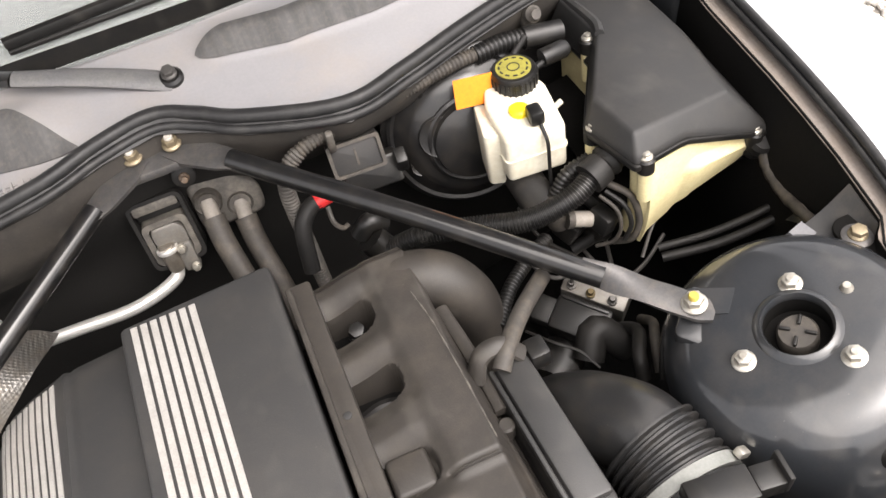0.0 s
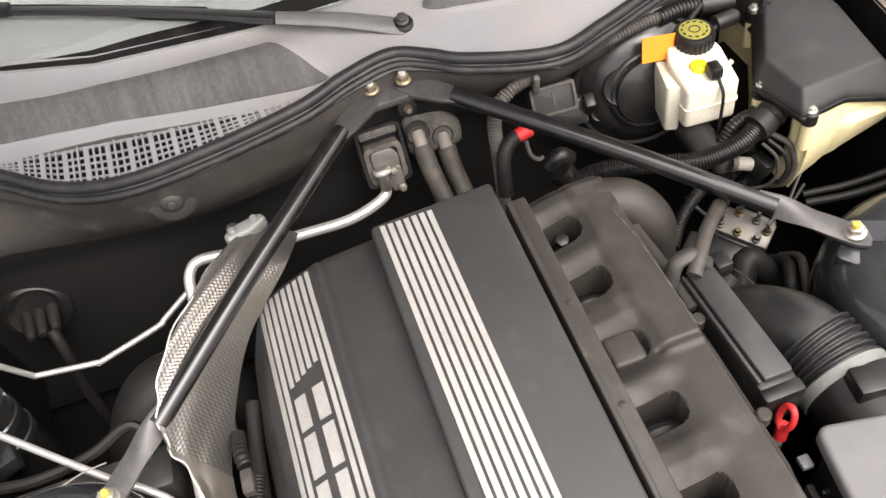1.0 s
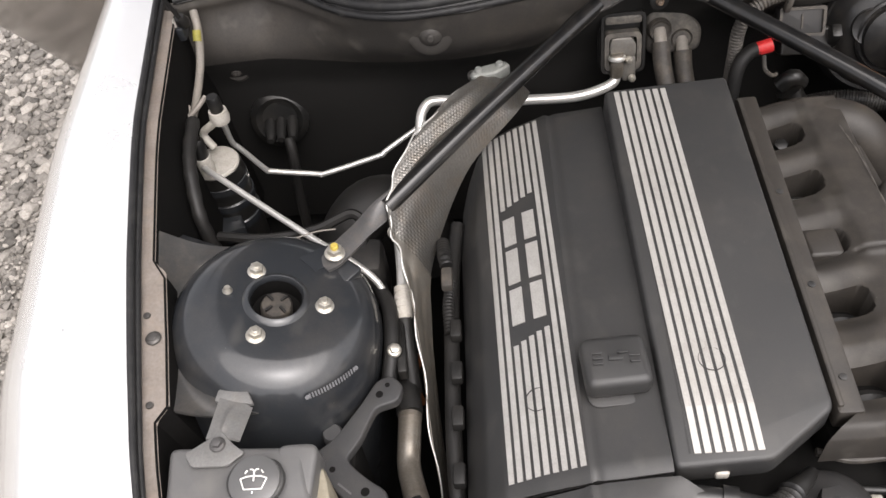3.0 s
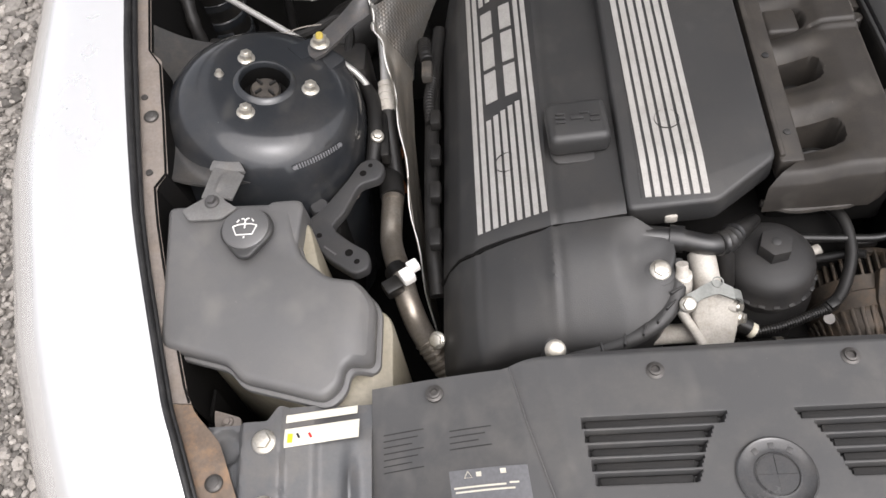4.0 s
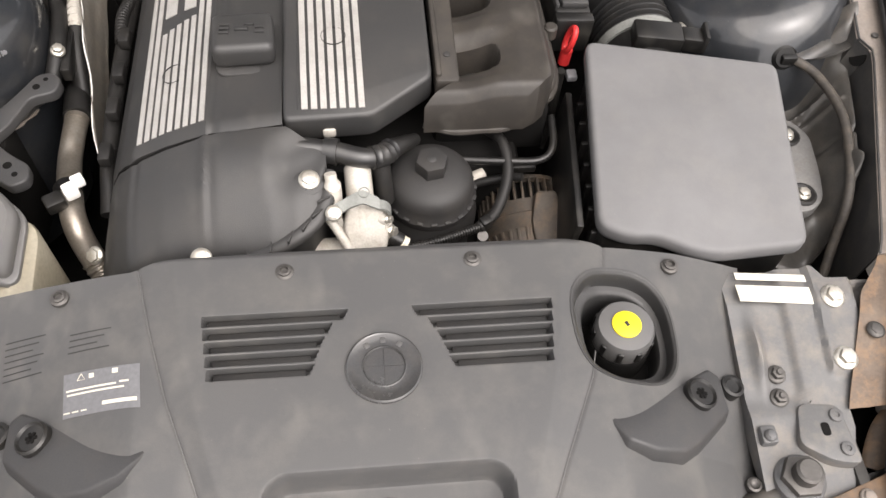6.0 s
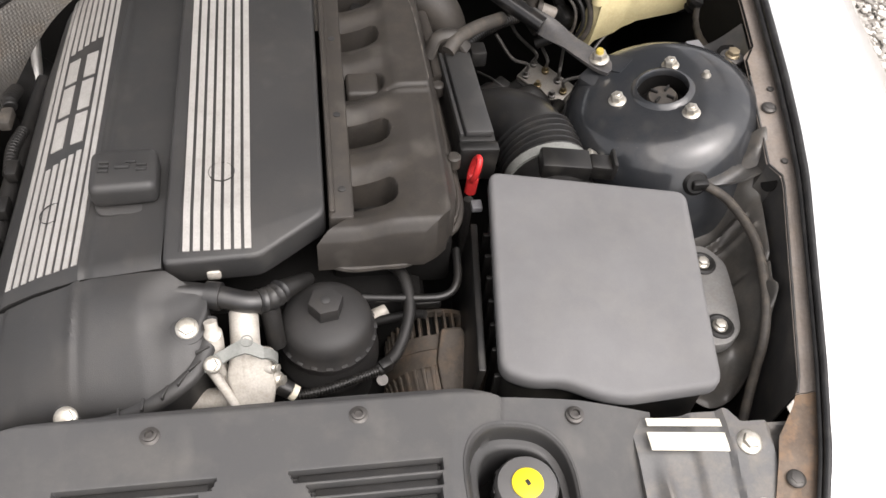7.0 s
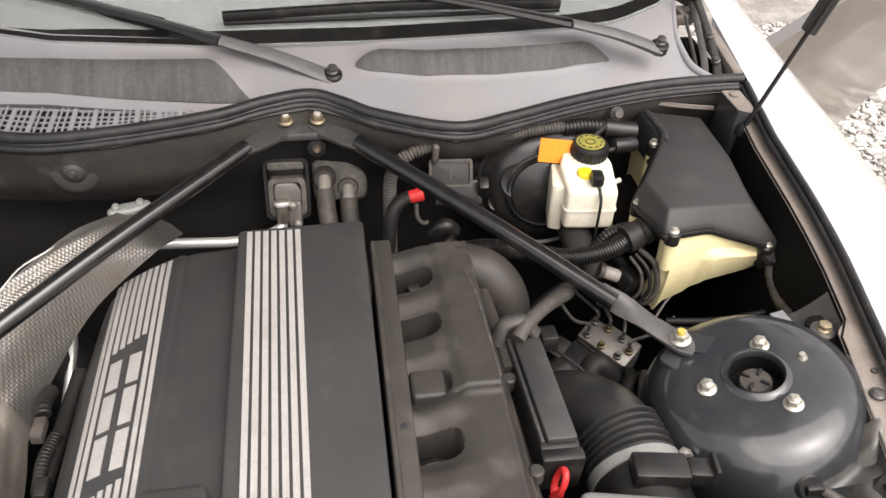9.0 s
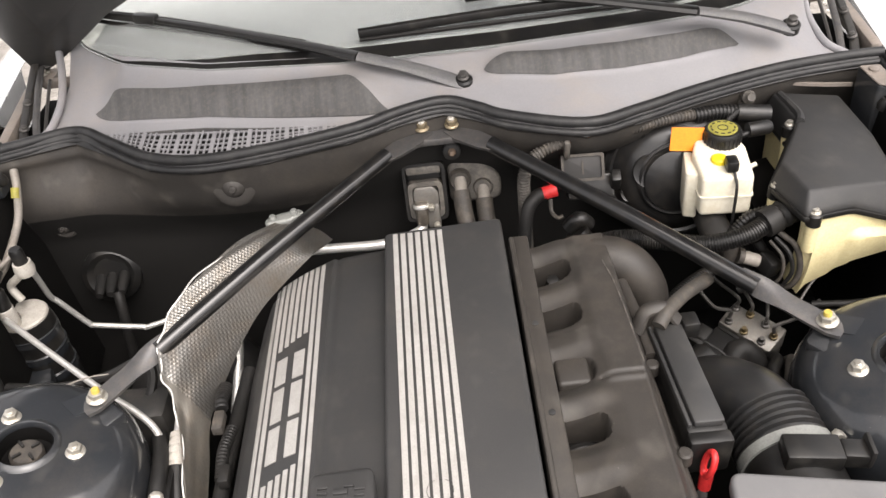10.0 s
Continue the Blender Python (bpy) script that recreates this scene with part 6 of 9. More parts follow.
def brace(side):
    b = thing("strut_brace", "gloss black tubular strut brace with flattened grey ends", "strut brace", (side * 0.43, 0.577, 0.8), "strut braces")
    nut = Vector((side * 0.429, 0.577, 0.800))
    a = Vector((side * 0.368, 0.640, 0.812))
    top = Vector((side * 0.075, 0.925, 0.878))
    end = Vector((side * 0.022, 0.968, 0.886))
    part("tube", tube([a, a.lerp(top, 0.5) + Vector((0, 0, 0.004)), top], 0.0118, 18, 6), BRACE, b, "gloss black tube")
    way = (a - nut).normalized()
    across = way.cross(Vector((0, 0, 1))).normalized()
    def tongue(u, v):
        p = nut - way * 0.020 + (a + way * 0.022 - nut + way * 0.020) * u
        w = lerp([(0, 0.0090), (0.10, 0.0145), (0.35, 0.0152), (0.6, 0.0135), (0.8, 0.0140), (1, 0.0118)], u)
        twist = smooth(0.45, 0.9, u) * 0.9
        q = (v - 0.5) * 2 * w
        lift = 0.0035 * (1 - (2 * v - 1) ** 2) * u * 2
        return p + across * q * math.cos(twist) + Vector((0, 0, 0.002 + lift - q * math.sin(twist) * side * -1))
    part("lower_tongue", surf(tongue, 24, 8, None, 0.005), BRACEEND, b, "flattened scuffed grey end")
    way2 = (end - top).normalized()
    ac2 = Vector((side * 0.75, -0.66, 0)).cross(Vector((0, 0, 1))).normalized()
    def tongue2(u, v):
        p = top - way2 * 0.012 + (end + way2 * 0.006 - top + way2 * 0.012) * u
        w = lerp([(0, 0.0115), (0.25, 0.017), (0.7, 0.020), (1, 0.014)], u)
        q = (v - 0.5) * 2 * w
        return p + ac2 * q + Vector((0, 0, 0.004 * (1 - (2 * v - 1) ** 2) * (1 - u)))
    part("upper_tongue", surf(tongue2, 18, 6, None, 0.005), BRACEEND, b, "flattened dusty end")
    n1 = bolt("nut", aim(nut + Vector((0, 0, 0.005)), (side * -0.15, 0, 1)), ZINC, b, 0.0085, 0.008, 0.0125, 0.0, "plated nut")
    part("stud", lathe([(0.0050, 0.009), (0.0050, 0.0145), (0.004, 0.016)], 14, aim(nut + Vector((0, 0, 0.005)), (side * -0.15, 0, 1))), YELLOWMARK, n1, "yellow marked stud")
    n2 = bolt("nut", aim(end + Vector((0, 0, 0.005)), (0, -0.15, 1)), GOLDZINC, b, 0.0078, 0.008, 0.0108, 0.0, "dusty gold-plated nut")
    part("stud", lathe([(0.005, 0.010), (0.005, 0.0135), (0.004, 0.0145)], 14, aim(end + Vector((0, 0, 0.005)), (0, -0.15, 1))), CAST, n2, "dusty gold stud")


for side in (-1, 1):
    brace(side)


def brace_mount():
    m = thing("brace_mount", "dusty grey sheet bracket on the bulkhead for the braces", "bracket", (0, 0.97, 0.85))
    part("plate", prism(rounded([(-0.050, 0.945), (0.050, 0.945), (0.052, 0.985), (0.02, 1.0), (-0.02, 1.0), (-0.052, 0.985)], 0.010), 0.872, 0.884, 0.003, 2), BRACEEND, m)
    part("washer", lathe([(0.0135, -0.004), (0.0135, 0.002), (0.010, 0.004), (0.001, 0.004)], 18, aim((0.018, 0.962, 0.850), (0, -1, 0.25))), RUBBER, m, "dark rubber washer")
    bolt("web_stud", aim((0.018, 0.958, 0.851), (0, -1, 0.25)), RUSTTAN, m, 0.004, 0.006, 0.006)
    part("hole", lathe([(0.004, 0), (0.004, 0.0008), (0.001, 0.0008)], 14, Matrix.Translation((0.006, 0.988, 0.884))), DARK, m)


brace_mount()


# ---- front cover over the radiator ----
SEAM_LEFT = [(-0.20, 0.110), (-0.138, 0.133), (-0.078, 0.154), (-0.017, 0.177), (0.053, 0.1975), (0.115, 0.213), (0.14, 0.218)]
SEAM_RIGHT = [(-0.20, 0.105), (-0.147, 0.129), (-0.089, 0.155), (-0.019, 0.188), (0.082, 0.217), (0.112, 0.223), (0.14, 0.226)]
FACET = [(-0.20, 0.096), (-0.064, 0.141), (0.02, 0.165), (0.12, 0.181), (0.14, 0.183)]


def seam_x(y, s=-1):
    return lerp(SEAM_LEFT if s < 0 else SEAM_RIGHT, y)


def shoulder(x, y):
    """How far the cover falls from its raised middle to the side panels."""
    a, f = abs(x), lerp(FACET, y)
    return 0.0050 * min(1.0, max(0.0, (a - f) / (seam_x(y, x) - f)))


ROWS_Y = (0.0535, 0.0405, 0.0275, 0.0145, 0.0015)
ENDS_IN = (0.029, 0.043, 0.050, 0.055, 0.059)
ENDS_OUT = (0.156, 0.154, 0.152, 0.150, 0.148)


def front_base(x, y):
    a = abs(x)
    drop = 0.65 * max(0.0, a - 0.20) ** 1.3
    z = 0.803 - drop * (1 + 0.80 * (0.117 - max(-0.08, y)) / 0.117) * 0.78
    z -= 0.69 * max(0.0, -y) ** 2
    z -= 0.010 * smooth(0.118, 0.132, y)
    return z


WELL = (0.2315, 0.034, 0.0495, 0.055)


def well_share(x, y):
    return (abs((x - WELL[0]) / WELL[2]) ** 2.6 + abs((y - WELL[1]) / WELL[3]) ** 2.6) ** (1 / 2.6)


def on_well(a, k):
    """A point of the well's oval, k times its size."""
    q = 2 / 2.6
    c, s = math.cos(a), math.sin(a)
    return (WELL[0] + k * WELL[2] * math.copysign(abs(c) ** q, c), WELL[1] + k * WELL[3] * math.copysign(abs(s) ** q, s))


def front_z(x, y):
    z = front_base(x, y)
    cx = x - 0.006
    z -= shoulder(x, y) + 0.0012 * math.exp(-((abs(x) - seam_x(y, x)) / 0.0016) ** 2)
    for r, i, o in zip(ROWS_Y, ENDS_IN, ENDS_OUT):
        z -= 0.015 * smooth(0.0056, 0.0044, abs(y - r)) * smooth(-0.001, 0.001, abs(cx) - i - 0.45 * (r - y) - 0.003) * smooth(0.001, -0.001, abs(cx) - o)
    # latch recess: a rounded box open towards the front
    qx, qy = abs(cx) - 0.0795, y + 0.109
    away = math.hypot(max(qx, 0.0), max(qy, 0.0)) + min(0.0, max(qx, qy)) - 0.022
    z -= 0.029 * smooth(0.0015, -0.0075, away)
    # deep well round the coolant cap
    z -= 0.095 * smooth(1.02, 0.97, well_share(x, y))
    return z


def front_cover():
    c = thing("radiator_cover", "grey-black plastic radiator cover with vents and a round emblem", "radiator cover", (0, 0, 0.68))
    def skin(u, v):
        x = -0.352 + 0.728 * u
        yb = lerp([(-0.353, 0.119), (-0.22, 0.114), (-0.19, 0.122), (-0.10, 0.128), (0.10, 0.130), (0.19, 0.128), (0.225, 0.116), (0.30, 0.118), (0.376, 0.114)], x)
        # straight rows as far as the vents reach, then on to the curved back edge
        k = v * 306
        y = -0.20 + 0.001 * k if k <= 280 else 0.08 + (yb - 0.08) * (k - 280) / 26
        return Vector((x, y, front_z(x, y)))
    part("panel", surf(skin, 420, 306, 0.66), FRONTPL, c, "", 30)
    for s in (-1, 1):
        for r, i, o in zip(ROWS_Y, ENDS_IN, ENDS_OUT):
            # slats borrow the black rubber, to put the slots' shade into colour
            part("vent_slat", box((0.006 + s * (i + o + 0.004) / 2, r - 0.0006, 0.7945), (o - i - 0.010, 0.0088, 0.0016), 0.0006, (8, 0, 0)), RUBBER, c)
        # clip pods: a sloping top that ends in a ridge, over a steep curved front face
        tip = 0.183 if s < 0 else 0.192
        low = [(0.316, 0.006), (tip, -0.0565), (0.204, -0.085), (0.229, -0.0945), (0.262, -0.0935), (0.284, -0.080), (0.329, -0.042), (0.329, -0.002)]
        high = [(0.314, 0.003, 0.0030), (tip + 0.004, -0.0570, 0.0004), (0.2080, -0.0795, 0.0110), (0.2310, -0.0875, 0.0165), (0.2595, -0.0865, 0.0195), (0.2800, -0.0745, 0.0200), (0.3240, -0.0390, 0.0180), (0.3250, -0.003, 0.0060)]
        pod = bmesh.new()
        lv = [pod.verts.new((s * x, y, front_base(x, y) - 0.012)) for x, y in low]
        hv = [pod.verts.new((s * x, y, front_base(x, y) - 0.0050 + h)) for x, y, h in high]
        n = len(lv)
        pod.faces.new(lv[::-1])
        middle = pod.verts.new((s * 0.283, -0.036, front_base(0.283, -0.036) - 0.0050 + 0.0105))
        for k in range(n):
            pod.faces.new((hv[k], hv[(k + 1) % n], middle))
            pod.faces.new((lv[k], lv[(k + 1) % n], hv[(k + 1) % n], hv[k]))
        bmesh.ops.recalc_face_normals(pod, faces=pod.faces)
        bevel(pod, 0.003, 2, None, 34)
        part("pod", pod, BOOMPL, c, "raised wedge round the clip", 40)
        m = Matrix.Translation((s * 0.2925, -0.029, front_base(0.2925, -0.029) + 0.0068)) @ pose(0, 0, 0, -4, 17 * s, 0)
        clip = part("clip", lathe([(0.0155, -0.004), (0.0155, 0.004), (0.0135, 0.006), (0.0115, 0.0035), (0.001, 0.003)], 28, m), BLACKPL, c, "round quarter-turn clip")
        for k in range(3):
            part("clip_slot", box((0, 0, 0), (0.011, 0.0028, 0.0012), 0.0003), DARK, clip).matrix_basis = m @ pose(0, 0, 0.0036, 0, 0, 60 * k)
        part("edge_clip", lathe([(0.0115, -0.008), (0.0115, 0.003), (0.0085, 0.004), (0.0065, 0.0015), (0.001, 0.001)], 22, Matrix.Translation((s * 0.338 + 0.001, -0.010, front_base(0.338, -0.010) + 0.0005)) @ pose(0, 0, 0, 0, 12 * s, 0)), BLACKPL, c)
        part("edge_clip", lathe([(0.007, -0.006), (0.007, 0.003), (0.005, 0.004), (0.003, 0.0015), (0.001, 0.001)], 18, Matrix.Translation((s * 0.340 + 0.004, -0.098, front_base(0.34, -0.098) + 0.001))), DARKBOLT, c)
    for x, y in ((-0.286, 0.100), (-0.079, 0.101), (0.095, 0.105), (0.292, 0.101)):
        m = Matrix.Translation((x, y, front_base(x, y) - 0.001))
        s = part("screw", lathe([(0.0085, -0.002), (0.0085, 0.0015), (0.006, 0.0025), (0.006, 0.0045), (0.004, 0.005), (0.0035, 0.002), (0.0005, 0.002)], 20, m), DARKBOLT, c, "dull steel screw")
    # emblem as plain round relief
    m = Matrix.Translation((0.007, -0.001, 0.8022)) @ Matrix.Diagonal((0.95, 0.95, 1, 1))
    e = part("emblem", lathe([(0.0350, 0.0), (0.0350, 0.003), (0.0335, 0.0042), (0.0318, 0.0032), (0.0205, 0.0036), (0.0195, 0.0044), (0.0185, 0.0032), (0.0005, 0.0032)], 56, m), EMBLEM, c, "round glossy black emblem")
    for k in range(4):
        pts = [(0.0, 0.0)] + [(0.0178 * math.cos(math.pi / 2 * (k + j / 6)), 0.0178 * math.sin(math.pi / 2 * (k + j / 6))) for j in range(7)]
        part("emblem_quarter", prism(pts, 0.0030, 0.0037 if k % 2 else 0.0045, 0.0002, 1, None, m), EMBLEM, e)
    for a in (55, 90, 125):
        part("emblem_mark", box((0, 0, 0), (0.0050, 0.0055, 0.001), 0.0003), FRONTPL, e).matrix_basis = m @ pose(0, 0, 0, 0, 0, a - 90) @ pose(0, 0.0262, 0.0036, 0, 0, 0)
    # caution label with unreadable lines
    ax, ay = Vector((0.0725, -0.0060)), Vector((0.0045, -0.0405))
    def on_label(a, b, h=0.0008):
        """A point of the label: a along and b down, both from 0 to 1."""
        p = Vector((-0.2735, 0.0255)) + ax * a + ay * b
        return Vector((p.x, p.y, front_base(p.x, p.y) - shoulder(p.x, p.y) + h))
    lab = part("caution_label", surf(lambda u, v: on_label(u, v), 24, 12, None, 0.0005), LABELG, c, "small grey caution label with pale print")
    for a, b, w, h in ((0.0265, 0.0055, 0.0045, 0.0042), (0.048, 0.0045, 0.0050, 0.0045), (0.026, 0.0165, 0.046, 0.0016), (0.056, 0.0155, 0.008, 0.0016), (0.030, 0.0205, 0.052, 0.0016), (0.052, 0.0330, 0.030, 0.0034), (0.004, 0.0365, 0.006, 0.0012), (0.012, 0.0365, 0.006, 0.0012), (0.020, 0.0365, 0.005, 0.0012)):
        part("print_bar", surf(lambda u, v, a=a, b=b, w=w, h=h: on_label((a - w / 2 + w * u) / 0.0693, (b - h / 2 + h * v) / 0.0407, 0.0016), 8, 2, None, 0.0003), LABELW, lab)
    corners = [on_label(a / 0.0693, b / 0.0407, 0.0016) for a, b in ((0.017, 0.0023), (0.0134, 0.0081), (0.0206, 0.0081), (0.017, 0.0023))]
    part("warning_triangle", tube(corners, 0.0004, 4, 1), LABELW, lab)
    # fine moulded print above the label, too small to read
    for x0, x1, y0, rows in ((-0.340, -0.298, 0.072, 7), (-0.272, -0.232, 0.062, 4)):
        for k in range(rows):
            def line(u, v, x0=x0, x1=x1, y=y0 - 0.0058 * k):
                x = x0 + (x1 - x0 - 0.006 * (k % 3)) * u
                yy = y + 0.0011 * v - 0.05 * (x - x0)
                return Vector((x, yy, front_base(x, yy) - shoulder(x, yy) + 0.0003))
            part("moulded_line", surf(line, 6, 1, None, 0.0003), OILCAP, c)
    # rounded mouth and sloping wall of the well, coloured darker for its shade
    def well(u, v):
        k = lerp([(0, 1.07), (0.15, 1.03), (0.3, 0.985), (0.42, 0.955), (0.5, 0.93), (0.6, 0.80), (0.66, 0.77), (1, 0.74)], v)
        x, y = on_well(2 * math.pi * u, k)
        fall = lerp([(0, -0.0003), (0.15, 0.0002), (0.3, 0.0025), (0.42, 0.009), (0.5, 0.020), (0.6, 0.022), (0.66, 0.026), (1, 0.085)], v)
        rise = shoulder(x, y)
        return Vector((x, y, front_base(x, y) - rise - fall + 0.0006 * (v < 0.2)))
    part("well_wall", surf(well, 96, 20, None, 0.0008), COVER, c, "oval well round the coolant cap", 60)
    # joint lines between the middle and the side panels
    for s in (-1, 1):
        line = [(s * seam_x(y, s), y, front_base(seam_x(y, s), y) - 0.0054) for y in [-0.17 + (0.283 if s < 0 else 0.175) * k / 30 for k in range(31)]]
        part("joint_line", tube(line, 0.0007 if s < 0 else 0.0005, 6, 1), TANKPL, c)
    # latch plates in the recess
    for x0, x1, y1 in ((-0.049, -0.010, -0.1155), (0.017, 0.096, -0.1150)):
        part("latch_plate", prism(rounded([(x0, -0.20), (x1, -0.20), (x1, y1), (x0, y1)], 0.009), 0.740, 0.7695, 0.0015, 2), PANELGREY, c, "grey latch plate")
    # openings are solid shapes, near-black in place of the shade inside
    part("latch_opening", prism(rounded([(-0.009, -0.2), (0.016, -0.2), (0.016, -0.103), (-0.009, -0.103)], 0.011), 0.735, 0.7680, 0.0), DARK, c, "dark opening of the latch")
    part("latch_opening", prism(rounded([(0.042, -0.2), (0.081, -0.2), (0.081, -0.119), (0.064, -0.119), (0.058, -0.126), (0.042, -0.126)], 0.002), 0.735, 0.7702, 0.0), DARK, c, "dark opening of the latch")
    part("latch_hook", box((0.085, -0.136, 0.770), (0.006, 0.012, 0.006), 0.001), DARKBOLT, c, "dull steel latch hook")
    part("latch_spring", conduit([(-0.004, -0.142, 0.771), (0.011, -0.142, 0.771)], 0.004, 0.003), DARKBOLT, c)
    part("latch_rivet", lathe([(0.0095, 0), (0.0095, 0.001), (0.005, 0.003), (0.001, 0.003)], 18, Matrix.Translation((-0.036, -0.136, 0.7695))), ZINC, c, "plated rivet")


front_cover()


def coolant_cap():
    c = thing("expansion_tank", "black screw cap with a yellow disc on the expansion tank", "expansion tank", (0.237, 0.04, 0.7))
    m = Matrix.Translation((0.237, 0.042, 0.0))
    part("neck", lathe([(0.031, 0.70), (0.031, 0.742), (0.029, 0.745)], 28, m), DARK, c)
    part("cap", lathe([(0.0275, 0.742), (0.0285, 0.748), (0.0285, 0.766), (0.026, 0.771), (0.016, 0.7725), (0.001, 0.7725)], 36, m), TANKPL, c)
    for k in range(10):
        part("grip", box((0, 0, 0), (0.004, 0.006, 0.016), 0.0015), BLACKPL, c).matrix_basis = m @ pose(0, 0, 0, 0, 0, 36 * k) @ pose(0.0282, 0, 0.757, 0, 0, 0)
    d = part("disc", lathe([(0.0140, 0.772), (0.0140, 0.7742), (0.0128, 0.7748), (0.001, 0.7748)], 32, m), YELLOW, c, "yellow disc")
    part("disc_slot", box((0, 0, 0), (0.0035, 0.0055, 0.0006), 0.0002), INK, d).matrix_basis = m @ pose(0, 0, 0.7751, 0, 0, 25)
    part("tank_top", box((0.24, 0.03, 0.70), (0.13, 0.12, 0.03), 0.01), DARK, c)


coolant_cap()


def front_panel(side):
    """Painted sheet between the cover and the wing, with its bolts, labels and cut-outs."""
    p = thing("slam_panel", "grey painted sheet panel with bolts beside the radiator cover", "body panel", (side * 0.43, 0.0, 0.66), "front panels")
    def z_at(x, y):
        return 0.752 - 0.24 * max(0, 0.07 - y) - 0.05 * max(0, x - 0.44)
    def skin(u, v):
        y = -0.135 + (lerp([(0, 0.242), (0.56, 0.240), (0.62, 0.225)], u)) * v
        xr = lerp([(-0.14, 0.43), (-0.055, 0.452), (-0.030, 0.450), (-0.018, 0.500), (0.03, 0.512), (0.09, 0.520)], y)
        x = 0.352 + (xr - 0.352) * u
        z = z_at(x, y)
        z -= 0.006 * smooth(0.412, 0.402, x) * smooth(-0.045, -0.02, y)
        z += 0.006 * smooth(0.486, 0.480, x) * smooth(0.436, 0.442, x) * smooth(-0.01, 0.0, y)
        z += 0.012 * math.exp(-((x - 0.372) / 0.006) ** 2 - ((y - 0.02) / 0.03) ** 2)
        z -= 0.008 * smooth(0.020, 0.014, math.hypot(x - 0.500, y - 0.068))
        return Vector((side * x, y, z))
    part("sheet", surf(skin, 60, 70, 0.70), PANELGREY if side < 0 else PANELDUSTY, p)
    for x, y in ((0.457, 0.0685), (0.455, 0.0075)):
        b = bolt("washer_bolt", aim((side * x, y, z_at(x, y) + 0.0055), (0, -0.1, 1)), ZINC, p, 0.0075, 0.006, 0.0122, 0, "plated washer bolt")
    for x, y in ((0.387, 0.0), (0.385, -0.022)):
        bolt("small_bolt", aim((side * x, y, z_at(x, y) - 0.006), (0, -0.1, 1)), DARKBOLT, p, 0.006, 0.006, 0.0095, 0.004)
    # riveted bracket with an oval hole
    out = rounded([(side * x, y) for x, y in ((0.399, -0.030), (0.439, -0.034), (0.444, -0.093), (0.416, -0.088), (0.389, -0.070))], 0.009)
    br = part("bracket", prism(out, 0.690, 0.7290, 0.002, 2), PANELGREY if side < 0 else PANELDUSTY, p, "riveted bracket")
    part("oval_hole", prism(rounded([(side * 0.414, -0.051), (side * 0.422, -0.051), (side * 0.422, -0.064), (side * 0.414, -0.064)], 0.004), 0.700, 0.7297, 0.0), DARK, br)
    for x, y in ((0.432, -0.045), (0.432, -0.078)):
        part("rivet", lathe([(0.007, 0), (0.0065, 0.003), (0.003, 0.0035), (0.002, 0.002), (0.0003, 0.002)], 16, Matrix.Translation((side * x, y, 0.7286))), PANELGREY, br)
    big = part("collar", lathe([(0.026, 0.68), (0.024, 0.716), (0.0205, 0.719)], 28, Matrix.Translation((side * 0.385, -0.098, 0))), PANELGREY, p)
    part("big_nut", prism(hexagon(0.021), 0.704, 0.726, 0.002, 2, None, Matrix.Translation((side * 0.385, -0.098, 0))), DARKBOLT, p)
    part("big_bolt", lathe([(0.0125, 0.72), (0.0125, 0.738), (0.010, 0.740), (0.001, 0.740)], 24, Matrix.Translation((side * 0.385, -0.098, 0))), DARKBOLT, p)
    part("lug", box((side * 0.363, -0.058, 0.722), (0.016, 0.018, 0.014), 0.003), PANELGREY, p)
    bolt("lug_bolt", aim((side * 0.363, -0.060, 0.729), (0, 0, 1)), PANELGREY, p, 0.004, 0.002, 0.006)
    # label strips
    for y0, y1, a, b in ((0.0965, 0.1045, 0.366, 0.448), (0.0715, 0.0900, 0.3635, 0.4485)):
        def strip(u, v, y0=y0, y1=y1, a=a, b=b):
            x = a + (b - a) * u
            y = y0 + (y1 - y0) * v - 0.10 * (x - 0.355)
            return Vector((side * x, y, z_at(x, y) + 0.0018))
        s = part("label_strip", surf(strip, 8, 3, None, 0.0006), LABELW, p, "pale label strip with faint marks")
    for q in ([1] if side < 0 else []):
        part("label_mark", box((side * 0.432, 0.072, z_at(0.43, 0.072) + 0.0022), (0.005, 0.009, 0.0005), 0.0), YELLOW, p, "yellow mark")
    for dx, c in (((0.0, INK), (0.012, RED)) if side < 0 else ()):
        part("label_mark", box((side * (0.424 - dx), 0.0745, z_at(0.42, 0.0745) + 0.0022), (0.0022, 0.0055, 0.0005), 0.0, (0, 0, 30)), c, p)
    # rusty corner bracket, and a solid near-black block for the lamp pocket's shade
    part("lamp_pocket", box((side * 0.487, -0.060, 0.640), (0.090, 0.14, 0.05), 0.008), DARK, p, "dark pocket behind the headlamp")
    part("pocket_wall", prism([(side * x, y) for x, y in ((0.440, -0.118), (0.452, -0.118), (0.452, -0.030), (0.440, -0.030))], 0.66, 0.715, 0.002), BAYDIRTY, p)
    part("pocket_stay", tube([(side * 0.528, -0.032, 0.712), (side * 0.508, -0.040, 0.712), (side * 0.488, -0.058, 0.704), (side * 0.474, -0.088, 0.690)], 0.0135, 14, 6, None, 0.35), RUSTTAN, p, "rusty curved stay")
    part("stay_foot", prism(rounded([(side * 0.522, -0.022), (side * 0.494, -0.020), (side * 0.490, -0.036), (side * 0.520, -0.040)], 0.005), 0.700, 0.716, 0.002), RAILDIRT, p)
    plate = part("corner_bracket", prism(rounded([(side * 0.478, -0.096), (side * 0.414, -0.116), (side * 0.377, -0.127), (side * 0.372, -0.162), (side * 0.482, -0.152)], 0.004), 0.690, 0.716, 0.002), RUSTTAN, p, "rusty tan corner bracket")
